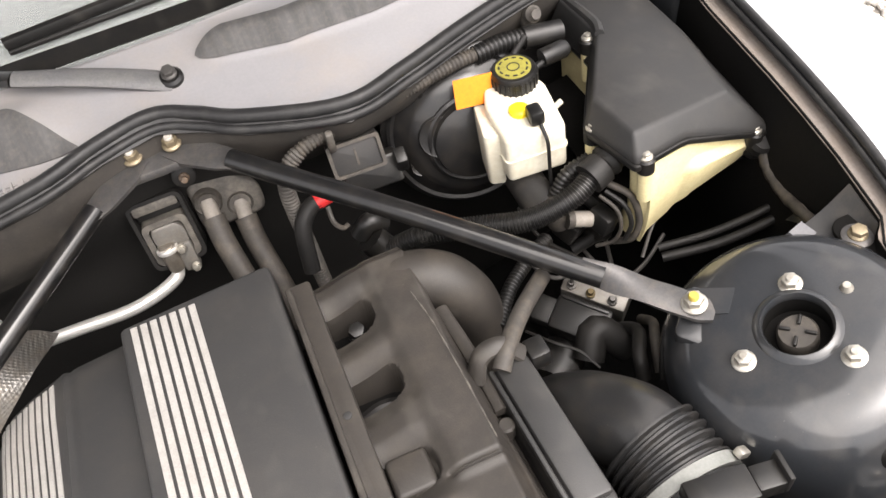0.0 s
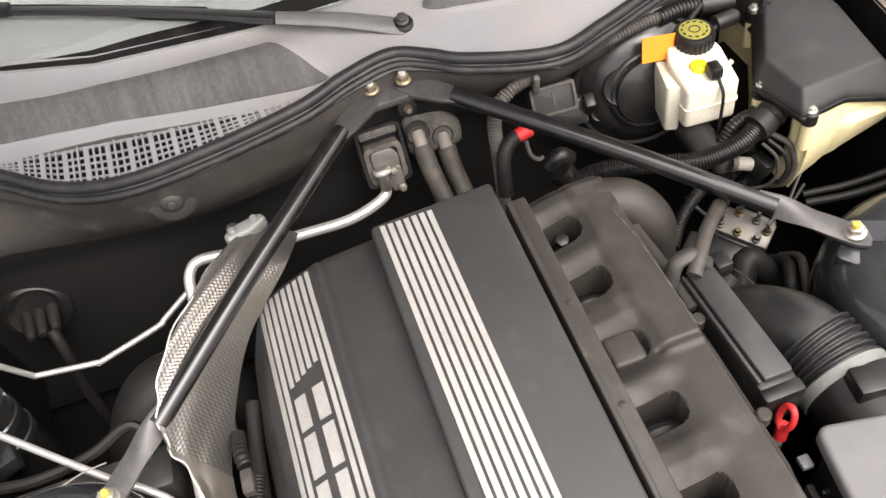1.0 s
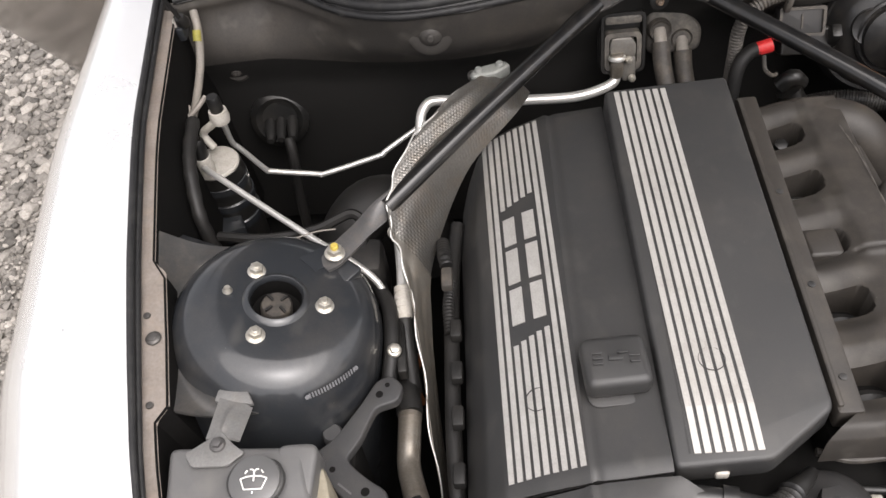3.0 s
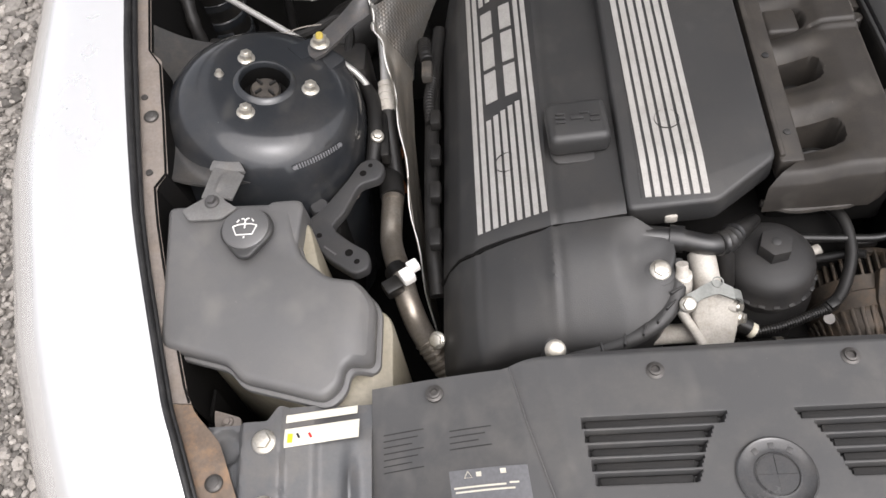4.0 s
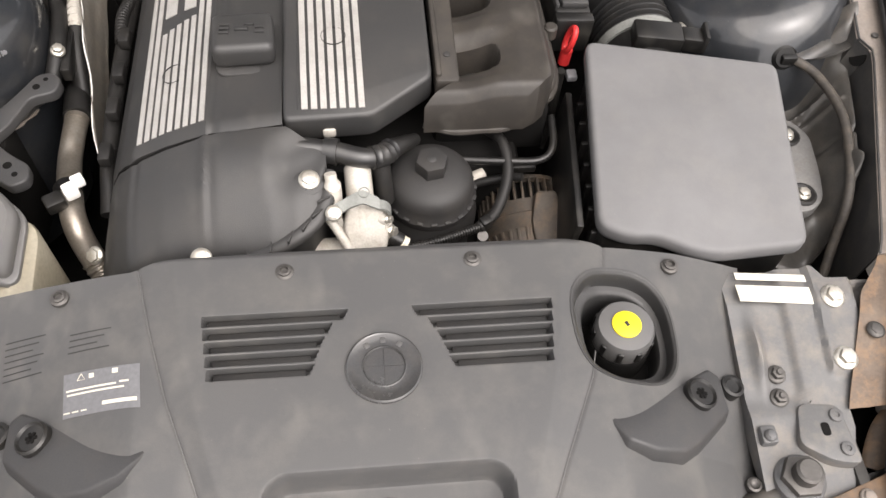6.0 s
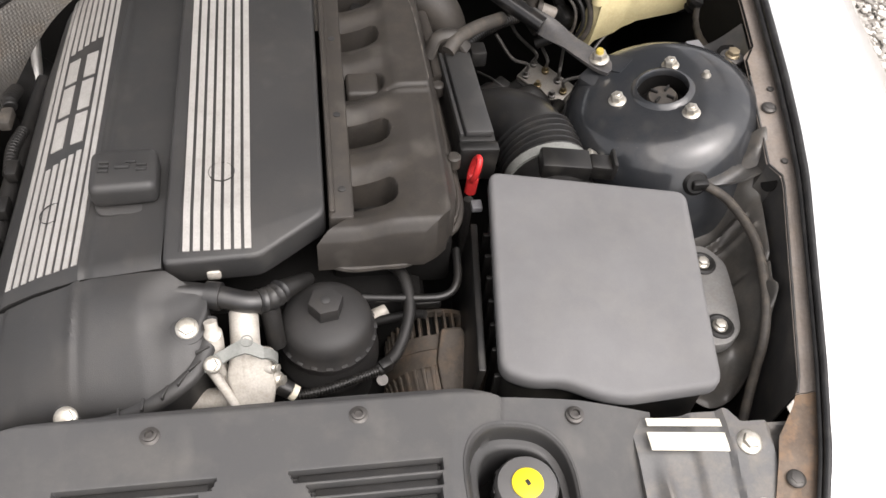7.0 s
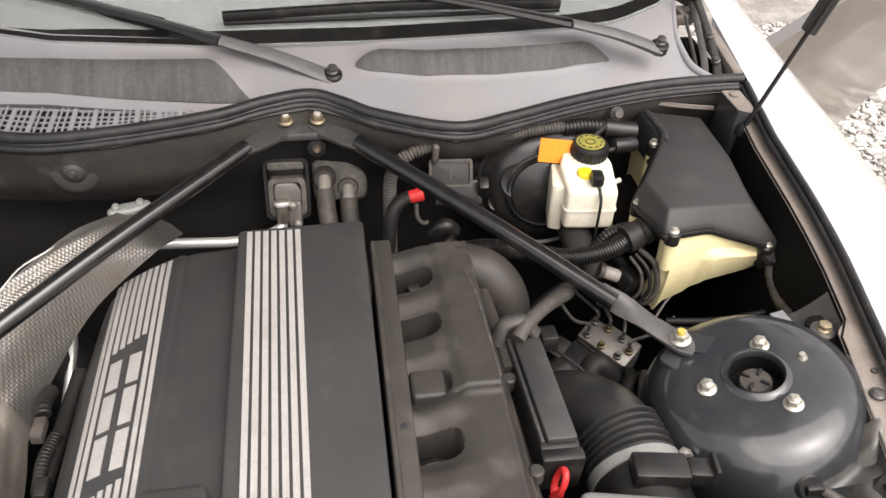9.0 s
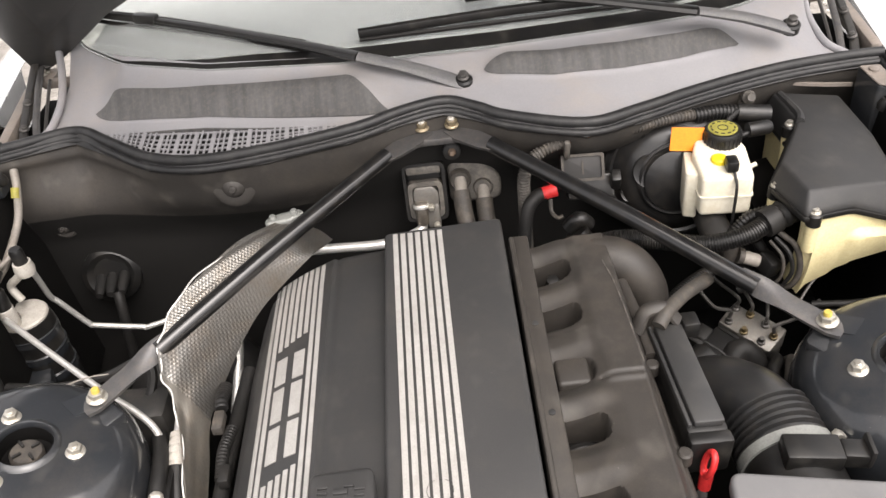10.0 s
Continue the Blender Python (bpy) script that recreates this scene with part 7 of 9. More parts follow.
    bolt("corner_bolt", aim((side * 0.442, -0.120, 0.716), (0, 0, 1)), RAILDIRT, plate, 0.005, 0.003, 0.008)
    part("front_bar", tube([(side * 0.372, -0.104, 0.700), (side * 0.335, -0.116, 0.700), (side * 0.29, -0.126, 0.698)], 0.011, 12, 4), BAYDIRTY, p, "dark crossbar end")


for side in (-1, 1):
    front_panel(side)


# ---- washer tank ----
def washer_tank():
    t = thing("washer_tank", "charcoal plastic washer fluid tank over a translucent reservoir", "washer tank", (-0.47, 0.22, 0.5))
    def tilt(x, y, z):
        zz = 0.766 + 0.17 * (y - 0.11) - 0.02 * smooth(-0.375, -0.352, x) + 0.006 * math.sin(max(0, min(1, (x + 0.60) / 0.24)) * math.pi)
        return Vector((x, y, z + min(0.803, zz)))
    out = rounded([(-0.575, 0.172), (-0.500, 0.148), (-0.486, 0.130), (-0.398, 0.106), (-0.381, 0.122), (-0.378, 0.142), (-0.352, 0.150), (-0.350, 0.215), (-0.362, 0.232), (-0.398, 0.236), (-0.428, 0.262), (-0.440, 0.300), (-0.441, 0.328), (-0.585, 0.335)], 0.010, 4)
    part("cover", warp(prism(out, -0.020, 0.0, 0.007, 3), tilt), TANKPL, t)
    lip = [(-0.478 + (x + 0.478) * 1.035, 0.22 + (y - 0.22) * 1.035) for x, y in out]
    part("cover_lip", warp(prism(lip, -0.026, -0.018, 0.002, 2), tilt), TANKPL, t)
    low = rounded([(-0.560, 0.195), (-0.475, 0.140), (-0.40, 0.092), (-0.335, 0.105), (-0.335, 0.215), (-0.41, 0.25), (-0.428, 0.325), (-0.57, 0.325)], 0.02, 4)
    part("reservoir", warp(prism(low, -0.24, -0.026, 0.006, 2), tilt), TANKMILK, t, "translucent yellowish reservoir")
    # hump beside the cap
    part("filler_hump", prism(rounded([(-0.016, -0.04), (0.016, -0.04), (0.022, 0.028), (-0.022, 0.028)], 0.012), -0.04, 0.004, 0.005, 3, None, pose(-0.450, 0.303, 0.797, 8, 0, 0)), TANKPL, t)
    m = pose(-0.486, 0.288, 0.8045, 5, 0, 0)
    cap = part("cap", prism(rounded([(-0.030, 0.006), (-0.020, 0.024), (0.020, 0.024), (0.030, 0.006), (0.028, -0.008), (0.006, -0.034), (-0.006, -0.034), (-0.028, -0.008)], 0.010), 0.0, 0.008, 0.003, 3, None, m), COVER, t, "black filler cap with a white wiper symbol")
    part("cap_disc", lathe([(0.026, 0.007), (0.0255, 0.0105), (0.0235, 0.012), (0.001, 0.012)], 32, m @ pose(0, 0.001, 0)), TANKPL, cap)
    ic = bmesh.new()
    z = 0.0125
    for line in ([(-0.015, 0.002), (-0.010, -0.010), (0.010, -0.010), (0.015, 0.002)], [(-0.015, 0.002), (-0.008, 0.0045), (0, 0.005), (0.008, 0.0045), (0.015, 0.002)], [(0, 0.010), (0, -0.001)], [(0, -0.0125), (0, -0.015)],
                 [(0, 0.0095), (-0.002, 0.0125), (-0.005, 0.0125)], [(-0.008, 0.0115), (-0.0105, 0.008)], [(0, 0.0095), (0.002, 0.0125), (0.005, 0.0125)], [(0.008, 0.0115), (0.0105, 0.008)]):
        tube([m @ Vector((x * 0.88, y * 0.88, z)) for x, y in line], 0.0008, 6, 1, ic)
    part("wiper_symbol", ic, WHITE, cap, "white printed washer symbol", 60)
    # metal strap to the tower
    def strap(u, v):
        """Folded strap from the tank's foot plate to the tower, with a pressed bead."""
        a = Vector((-0.546, 0.340, 0.807)).lerp(Vector((-0.511, 0.338, 0.807)), u)
        b = Vector((-0.545, 0.398, 0.792)).lerp(Vector((-0.508, 0.384, 0.792)), u)
        p = a.lerp(b, v)
        p.z += 0.004 * math.exp(-((u - 0.45) / 0.10) ** 2) * smooth(0.1, 0.35, v) * smooth(0.85, 0.6, v) - 0.004 * smooth(0.8, 1.0, u)
        return p
    s = part("strap", surf(strap, 20, 14, None, 0.003), BRACKETG, t, "grey metal strap")
    part("strap_end", prism(rounded([(-0.551, 0.392), (-0.548, 0.408), (-0.517, 0.406), (-0.506, 0.386)], 0.004), 0.786, 0.7925, 0.002, 2), BRACKETG, s)
    part("strap_foot", prism(rounded([(-0.566, 0.324), (-0.556, 0.309), (-0.519, 0.308), (-0.502, 0.322), (-0.517, 0.333), (-0.530, 0.348), (-0.542, 0.340)], 0.004), 0.8035, 0.8075, 0.0015, 2), BRACKETG, t, "grey metal foot plate")
    bolt("strap_bolt", aim((-0.532, 0.332, 0.807), (0, 0, 1)), BRACEEND, t, 0.0052, 0.005, 0.0085)
    part("front_tab", prism(rounded([(-0.525, 0.118), (-0.495, 0.108), (-0.49, 0.088), (-0.52, 0.092)], 0.004), 0.722, 0.728, 0.001), RAILDIRT, t, "rusty tab")
    bolt("tab_bolt", aim((-0.508, 0.103, 0.728), (0, 0, 1)), RAILDIRT, t, 0.004, 0.003, 0.0065)


washer_tank()


def boomerang():
    b = thing("hose_bracket", "dark grey boomerang shaped plate bracket with round holes", "bracket", (-0.41, 0.37, 0.69))
    out = rounded([(-0.388, 0.453), (-0.370, 0.458), (-0.356, 0.444), (-0.361, 0.424), (-0.388, 0.416), (-0.404, 0.376), (-0.418, 0.356), (-0.412, 0.346), (-0.393, 0.329), (-0.371, 0.314), (-0.369, 0.292), (-0.387, 0.283), (-0.419, 0.307), (-0.449, 0.342), (-0.456, 0.362), (-0.433, 0.381), (-0.404, 0.424)], 0.008, 4)
    part("plate", prism(out, 0.700, 0.7155, 0.0025, 3), BOOMPL, b)
    for x, y, r in ((-0.375, 0.445, 0.0024), (-0.384, 0.433, 0.0036), (-0.433, 0.342, 0.0028), (-0.395, 0.314, 0.0040), (-0.385, 0.301, 0.0028)):
        part("hole", lathe([(r * 1.25, 0.710), (r * 1.25, 0.7158), (0.0003, 0.7158)], 16, Matrix.Translation((x, y, 0))), DARK, b)
    part("print_line", box((-0.418, 0.319, 0.7157), (0.020, 0.0020, 0.0006), 0.0, (0, 0, -40)), TANKPL, b, "faint moulded line")
    part("shoulder", lathe([(0.012, 0.69), (0.012, 0.712), (0.010, 0.715), (0.001, 0.715)], 20, Matrix.Translation((-0.437, 0.388, 0))), BOOMPL, b)
    part("leg", box((-0.425, 0.36, 0.62), (0.03, 0.07, 0.16), 0.006), DARK, b)


boomerang()


def exhaust_side():
    h = thing("coolant_pipe", "dull metal coolant pipe with a white connector", "pipe", (-0.34, 0.35, 0.55))
    part("pipe", tube([(-0.356, 0.434, 0.655), (-0.357, 0.40, 0.652), (-0.356, 0.365, 0.650), (-0.340, 0.305, 0.672), (-0.328, 0.262, 0.672), (-0.316, 0.238, 0.645), (-0.290, 0.205, 0.610), (-0.255, 0.17, 0.60)], 0.0142, 18, 6), PIPEMETAL, h, "grey-brown metal pipe")
    part("pipe_collar", tube([(-0.356, 0.437, 0.655), (-0.356, 0.430, 0.655)], 0.0148, 18, 1), PIPEMETAL, h)
    part("upper_hose", tube([(-0.366, 0.500, 0.640), (-0.360, 0.47, 0.655), (-0.356, 0.438, 0.656)], 0.0165, 16, 4), RUBBER, h, "black rubber hose end")
    part("sleeve", conduit([(-0.312, 0.232, 0.640), (-0.290, 0.205, 0.612)], 0.0158, 0.008), PIPEMETAL, h)
    part("band", tube([(-0.346, 0.315, 0.669), (-0.338, 0.300, 0.674)], 0.0155, 16, 1), BLACKPL, h)
    part("socket", box((-0.345, 0.276, 0.694), (0.022, 0.020, 0.016), 0.003, (0, 0, 30)), BLACKPL, h, "black cable socket")
    part("connector", box((-0.327, 0.285, 0.702), (0.016, 0.018, 0.014), 0.003, (0, 0, 30)), WHITE, h, "white plastic connector")
    part("connector_tip", box((-0.320, 0.296, 0.7055), (0.0135, 0.014, 0.010), 0.002, (0, 0, 30)), WHITE, h)
    l = thing("refrigerant_line", "silver aluminium refrigerant line with a ribbed fitting", "pipe", (-0.37, 0.62, 0.55))
    part("line", tube([(-0.364, 0.690, 0.745), (-0.362, 0.655, 0.735), (-0.360, 0.623, 0.722), (-0.359, 0.590, 0.714)], 0.0085, 14, 5), ALU, l)
    for k in range(4):
        part("fitting_ring", tube([(-0.359, 0.588 - 0.010 * k, 0.714 - 0.003 * k), (-0.359, 0.581 - 0.010 * k, 0.712 - 0.003 * k)], 0.0122, 16, 1), CAST, l)
    part("fitting", tube([(-0.359, 0.588, 0.714), (-0.358, 0.546, 0.702)], 0.0110, 16, 1), CAST, l)
    part("hose", tube([(-0.358, 0.548, 0.702), (-0.356, 0.51, 0.685), (-0.352, 0.47, 0.65)], 0.0115, 12, 5), RUBBER, l)
    s = thing("heat_shield", "embossed metal foil heat shield beside the engine", "heat shield", (-0.32, 0.6, 0.55))
    LEFT = spline([(-0.244, 0.848, 0.834), (-0.296, 0.774, 0.850), (-0.343, 0.698, 0.845), (-0.362, 0.648, 0.826), (-0.363, 0.614, 0.796), (-0.352, 0.590, 0.755), (-0.338, 0.500, 0.705), (-0.328, 0.390, 0.645), (-0.312, 0.292, 0.555)], 8)
    RIGHT = spline([(-0.172, 0.885, 0.772), (-0.196, 0.812, 0.792), (-0.262, 0.748, 0.768), (-0.306, 0.665, 0.732), (-0.324, 0.605, 0.708), (-0.327, 0.560, 0.684), (-0.326, 0.500, 0.650), (-0.318, 0.390, 0.590), (-0.305, 0.285, 0.500)], 8)
    def foil(u, v):
        k = v * (len(LEFT) - 1)
        i = min(int(k), len(LEFT) - 2)
        a, b = LEFT[i].lerp(LEFT[i + 1], k - i), RIGHT[i].lerp(RIGHT[i + 1], k - i)
        p = a.lerp(b, u)
        p.z += 0.016 * math.sin(u * math.pi) * (1 - smooth(0.4, 0.6, v)) + 0.0022 * math.sin(v * 19 + u * 5) + 0.0016 * math.sin(u * 17 + v * 31)
        return p
    part("foil", surf(lambda u, v: foil(u, v * 0.50), 24, 60, None, 0.0012), FOIL, s)
    part("shield_tail", surf(lambda u, v: foil(u, 0.50 + v * 0.50), 12, 50, None, 0.0012), PLAINSHEET, s, "plain dull metal tail of the shield")
    part("rolled_edge", tube([p + Vector((0.0022 * math.sin(i * 0.9), 0, 0.002 * math.sin(i * 0.55))) for i, p in enumerate(LEFT)], 0.0011, 8, 1), ALU, s, "bright rolled edge")
    part("stud", lathe([(0.0075, -0.06), (0.0075, 0.0), (0.0062, 0.004), (0.0062, 0.016), (0.009, 0.018), (0.009, 0.024), (0.006, 0.027)], 14, Matrix.Translation((-0.252, 0.916, 0.762))), DARKBOLT, s, "dark stud behind the shield")
    part("top_clamp", prism(rounded([(-0.252, 0.844), (-0.220, 0.850), (-0.198, 0.864), (-0.206, 0.876), (-0.240, 0.868), (-0.256, 0.856)], 0.006), 0.820, 0.838, 0.006, 3), BRACKETZ, s, "pale crumpled clamp on the top edge")
    for x, y in ((-0.243, 0.856), (-0.214, 0.865)):
        part("clamp_boss", lathe([(0.006, 0.82), (0.006, 0.840), (0.004, 0.843)], 14, Matrix.Translation((x, y, 0))), BRACKETZ, s)
    bolt("shield_bolt", aim((-0.362, 0.622, 0.785), (-0.5, -0.3, 1)), ZINC, s, 0.005, 0.004, 0.008)
    w = thing("engine_loom", "black wiring loom along the engine side", "cable", (-0.29, 0.5, 0.6))
    part("loom", tube([(-0.288, 0.70, 0.70), (-0.297, 0.62, 0.69), (-0.300, 0.50, 0.69), (-0.300, 0.36, 0.68), (-0.296, 0.28, 0.66)], 0.010, 10, 6), RUBBER, w)
    part("branch", conduit([(-0.298, 0.60, 0.70), (-0.302, 0.56, 0.705), (-0.300, 0.52, 0.70)], 0.008, 0.005), RUBBER, w)
    part("cable_boot", conduit([(-0.306, 0.645, 0.728), (-0.303, 0.612, 0.742), (-0.300, 0.595, 0.742)], 0.009, 0.007), RUBBER, w)
    part("plug", box((-0.300, 0.575, 0.742), (0.014, 0.030, 0.014), 0.003), DUSTHOSE, w)
    for y in (0.52, 0.46, 0.40, 0.33):
        part("plug", box((-0.293, y, 0.708), (0.014, 0.026, 0.016), 0.003), RUBBER, w)
    part("copper_braid", tube([(-0.352, 0.53, 0.64), (-0.346, 0.510, 0.662), (-0.352, 0.485, 0.658), (-0.345, 0.465, 0.63)], 0.006, 8, 5), stuff("copper_brown_wire", (0.22, 0.08, 0.035), rough=0.5), w, "copper brown wire bundle")
    d = thing("drain_hose", "black rubber hoses between the tower and the engine", "hose", (-0.38, 0.5, 0.6))
    part("hose", tube([(-0.392, 0.600, 0.70), (-0.376, 0.555, 0.715), (-0.372, 0.50, 0.71), (-0.378, 0.46, 0.69)], 0.010, 10, 6), RUBBER, d)
    part("clip", bolt_mesh(0.006, 0.006, 0.009), ZINC, d).matrix_basis = aim((-0.368, 0.492, 0.716), (0.3, -0.2, 1))
    part("strap", box((-0.362, 0.515, 0.70), (0.012, 0.10, 0.02), 0.003, (0, 0, 4)), BLACKPL, d)


exhaust_side()


def dryer():
    d = thing("receiver_dryer", "black refrigerant dryer canister with a cream metal top", "dryer", (-0.646, 0.85, 0.5))
    m = Matrix.Translation((-0.648, 0.848, 0.0))
    part("canister", lathe([(0.036, 0.50), (0.038, 0.52), (0.038, 0.700), (0.036, 0.714)], 32, m), BLACKPL, d)
    part("top", lathe([(0.0345, 0.712), (0.0350, 0.717), (0.033, 0.720), (0.001, 0.7205)], 32, m), CAST, d, "cream metal top")
    for z, r in ((0.690, 0.0395), (0.655, 0.0405), (0.615, 0.0405)):
        part("strap", lathe([(r - 0.002, z - 0.012), (r, z - 0.010), (r, z + 0.002), (r - 0.003, z + 0.004)], 32, m, None, False), BAYPAINT, d, "black clamp band")
    part("top_bolt", lathe([(0.011, 0.719), (0.011, 0.727), (0.007, 0.729), (0.006, 0.738), (0.001, 0.739)], 18, m @ pose(-0.010, -0.012, 0)), BLOCKALLOY, d, "dull metal port")
    part("bracket", box((-0.66, 0.80, 0.62), (0.07, 0.05, 0.03), 0.006, (0, 0, 20)), BAYPAINT, d)
    part("valve", lathe([(0.010, 0.72), (0.010, 0.752), (0.0115, 0.754), (0.0115, 0.782), (0.009, 0.786)], 16, Matrix.Translation((-0.655, 0.826, 0.0))), BLACKPL, d, "black capped valve")
    part("valve_collar", lathe([(0.012, 0.715), (0.012, 0.752), (0.010, 0.754)], 16, Matrix.Translation((-0.655, 0.826, 0.0))), CAST, d)
    part("switch_pipe", tube([(-0.648, 0.862, 0.735), (-0.658, 0.868, 0.758), (-0.640, 0.866, 0.775), (-0.624, 0.865, 0.790)], 0.006, 12, 5), CAST, d)
    part("switch_base", lathe([(0.013, 0.783), (0.015, 0.792), (0.013, 0.804)], 18, Matrix.Translation((-0.622, 0.864, 0))), CAST, d)
    part("pressure_switch", lathe([(0.010, 0.802), (0.010, 0.824), (0.008, 0.829)], 16, Matrix.Translation((-0.622, 0.864, 0))), BLACKPL, d, "black pressure switch")
    w = thing("bay_cable", "grey taped cable hanging down the inner wing", "cable", (-0.69, 0.95, 0.7))
    part("cable", tube([(-0.668, 1.03, 0.862), (-0.663, 1.005, 0.84), (-0.668, 0.975, 0.80), (-0.672, 0.905, 0.775), (-0.677, 0.870, 0.768), (-0.672, 0.80, 0.76), (-0.668, 0.75, 0.742), (-0.655, 0.70, 0.70)], 0.0062, 10, 6), HOSE, w)
    part("taped_loom", tube([(-0.656, 0.850, 0.800), (-0.652, 0.790, 0.795), (-0.645, 0.745, 0.780), (-0.636, 0.705, 0.748), (-0.628, 0.690, 0.70)], lambda t, i: 0.0095 + 0.0007 * math.sin(i * 1.9), 10, 6), RUBBER, w, "black taped loom")
    part("loop", tube([(-0.648, 0.905, 0.798), (-0.660, 0.890, 0.790), (-0.676, 0.880, 0.782), (-0.688, 0.885, 0.780), (-0.687, 0.900, 0.784), (-0.677, 0.900, 0.784), (-0.672, 0.880, 0.776)], 0.0035, 8, 6), HOSE, w)
    part("tape", tube([(-0.664, 1.005, 0.845), (-0.665, 0.995, 0.832)], 0.0066, 10, 1), OLIVE, w, "dull yellow tape")
    p = thing("refrigerant_pipe", "bent silver aluminium refrigerant pipe", "pipe", (-0.5, 0.88, 0.64), "refrigerant pipes")
    part("pipe", tube([(-0.632, 0.885, 0.790), (-0.638, 0.905, 0.745), (-0.643, 0.921, 0.690), (-0.636, 0.925, 0.672), (-0.610, 0.931, 0.616), (-0.600, 0.931, 0.610), (-0.524, 0.929, 0.597), (-0.512, 0.929, 0.597), (-0.420, 0.945, 0.612), (-0.410, 0.950, 0.616), (-0.352, 0.975, 0.640)], 0.0046, 12, 5), ALU, p)
    q = thing("refrigerant_pipe", "straight silver aluminium refrigerant pipe over the dark bay", "pipe", (-0.55, 0.72, 0.74), "refrigerant pipes")
    part("pipe", tube([(-0.660, 0.825, 0.728), (-0.650, 0.810, 0.742), (-0.640, 0.800, 0.744), (-0.560, 0.731, 0.742), (-0.460, 0.647, 0.738), (-0.420, 0.620, 0.730), (-0.392, 0.598, 0.715), (-0.378, 0.570, 0.70), (-0.372, 0.545, 0.67)], 0.0046, 12, 6), ALU, q)
    r = thing("refrigerant_pipe", "thick silver aluminium refrigerant pipe along the bulkhead", "pipe", (-0.2, 0.93, 0.72), "refrigerant pipes")
    part("pipe", tube([(-0.040, 0.965, 0.775), (-0.038, 0.950, 0.735), (-0.050, 0.940, 0.722), (-0.100, 0.926, 0.718), (-0.170, 0.930, 0.716), (-0.245, 0.932, 0.718), (-0.312, 0.940, 0.722), (-0.334, 0.930, 0.716), (-0.341, 0.905, 0.700), (-0.344, 0.87, 0.66), (-0.348, 0.83, 0.60), (-0.355, 0.76, 0.55)], 0.0078, 14, 6), ALU, r)
    b = thing("brake_line", "thin plated line over the strut tower", "pipe", (-0.48, 0.64, 0.8))
    part("line", tube([(-0.490, 0.622, 0.786), (-0.46, 0.628, 0.790), (-0.435, 0.630, 0.790)], 0.0009, 6, 4), HOSE, b)
    c = thing("wheel_arch_hose", "wide black air duct behind the strut tower", "duct", (-0.42, 0.82, 0.5))
    part("duct", tube([(-0.50, 0.76, 0.45), (-0.475, 0.80, 0.56), (-0.43, 0.84, 0.60), (-0.37, 0.85, 0.57), (-0.33, 0.82, 0.48)], 0.048, 20, 6), RUBBER, c)
    part("shelf_cable", tube([(-0.62, 0.70, 0.715), (-0.55, 0.685, 0.72), (-0.48, 0.690, 0.725), (-0.43, 0.705, 0.735), (-0.415, 0.69, 0.72), (-0.42, 0.66, 0.70)], 0.007, 8, 6), RUBBER, c)
    part("shelf", box((-0.52, 0.655, 0.66), (0.26, 0.06, 0.10), 0.012), BAYWORN, c, "dusty shelf behind the tower")


dryer()


# ---- brake side, against the bulkhead ----
def booster():
    b = thing("brake_booster", "large round black brake servo with stepped face", "brake servo", (0.34, 0.97, 0.66))
    m = aim((0.350, 0.972, 0.774), (-0.10, -1, 0.28)) @ Matrix.Diagonal((0.9, 0.9, 1, 1))
    part("drum", lathe([(0.112, -0.05), (0.112, 0.012), (0.116, 0.016), (0.116, 0.024), (0.110, 0.030), (0.100, 0.034), (0.086, 0.052), (0.074, 0.060), (0.056, 0.062), (0.052, 0.074), (0.040, 0.078), (0.001, 0.079)], 56, m), SERVOPAINT, b)
    part("rim_bead", lathe([(0.106, 0.030), (0.110, 0.0345), (0.106, 0.038), (0.101, 0.036)], 56, m, None, False), SERVOPAINT, b, "rolled rim of the servo")
    part("inner_step", lathe([(0.062, 0.058), (0.0625, 0.066), (0.059, 0.0685), (0.054, 0.066)], 48, m, None, False), SERVOPAINT, b, "raised ring on the servo")
    for p, r in (((0.306, 0.915, 0.806), 0.026), ((0.279, 0.925, 0.765), 0.014), ((0.400, 0.913, 0.800), 0.022)):
        q = aim(p, (-0.22, -1, 0.36))
        part("pad", lathe([(r, -0.020), (r, 0.000), (r * 0.95, 0.0015), (r * 0.86, 0.0008), (0.001, 0.0006)], 32, q), SERVOPAINT, b, "pressed round pad")
    part("vacuum_hose", tube([(0.44, 0.955, 0.87), (0.418, 0.945, 0.852), (0.430, 0.925, 0.845), (0.462, 0.930, 0.850)], 0.0045, 10, 6), RUBBER, b)
    part("check_valve", lathe([(0.011, -0.02), (0.011, 0.01), (0.008, 0.015)], 16, aim((0.468, 0.932, 0.850), (1, 0.1, 0))), BLACKPL, b)


booster()


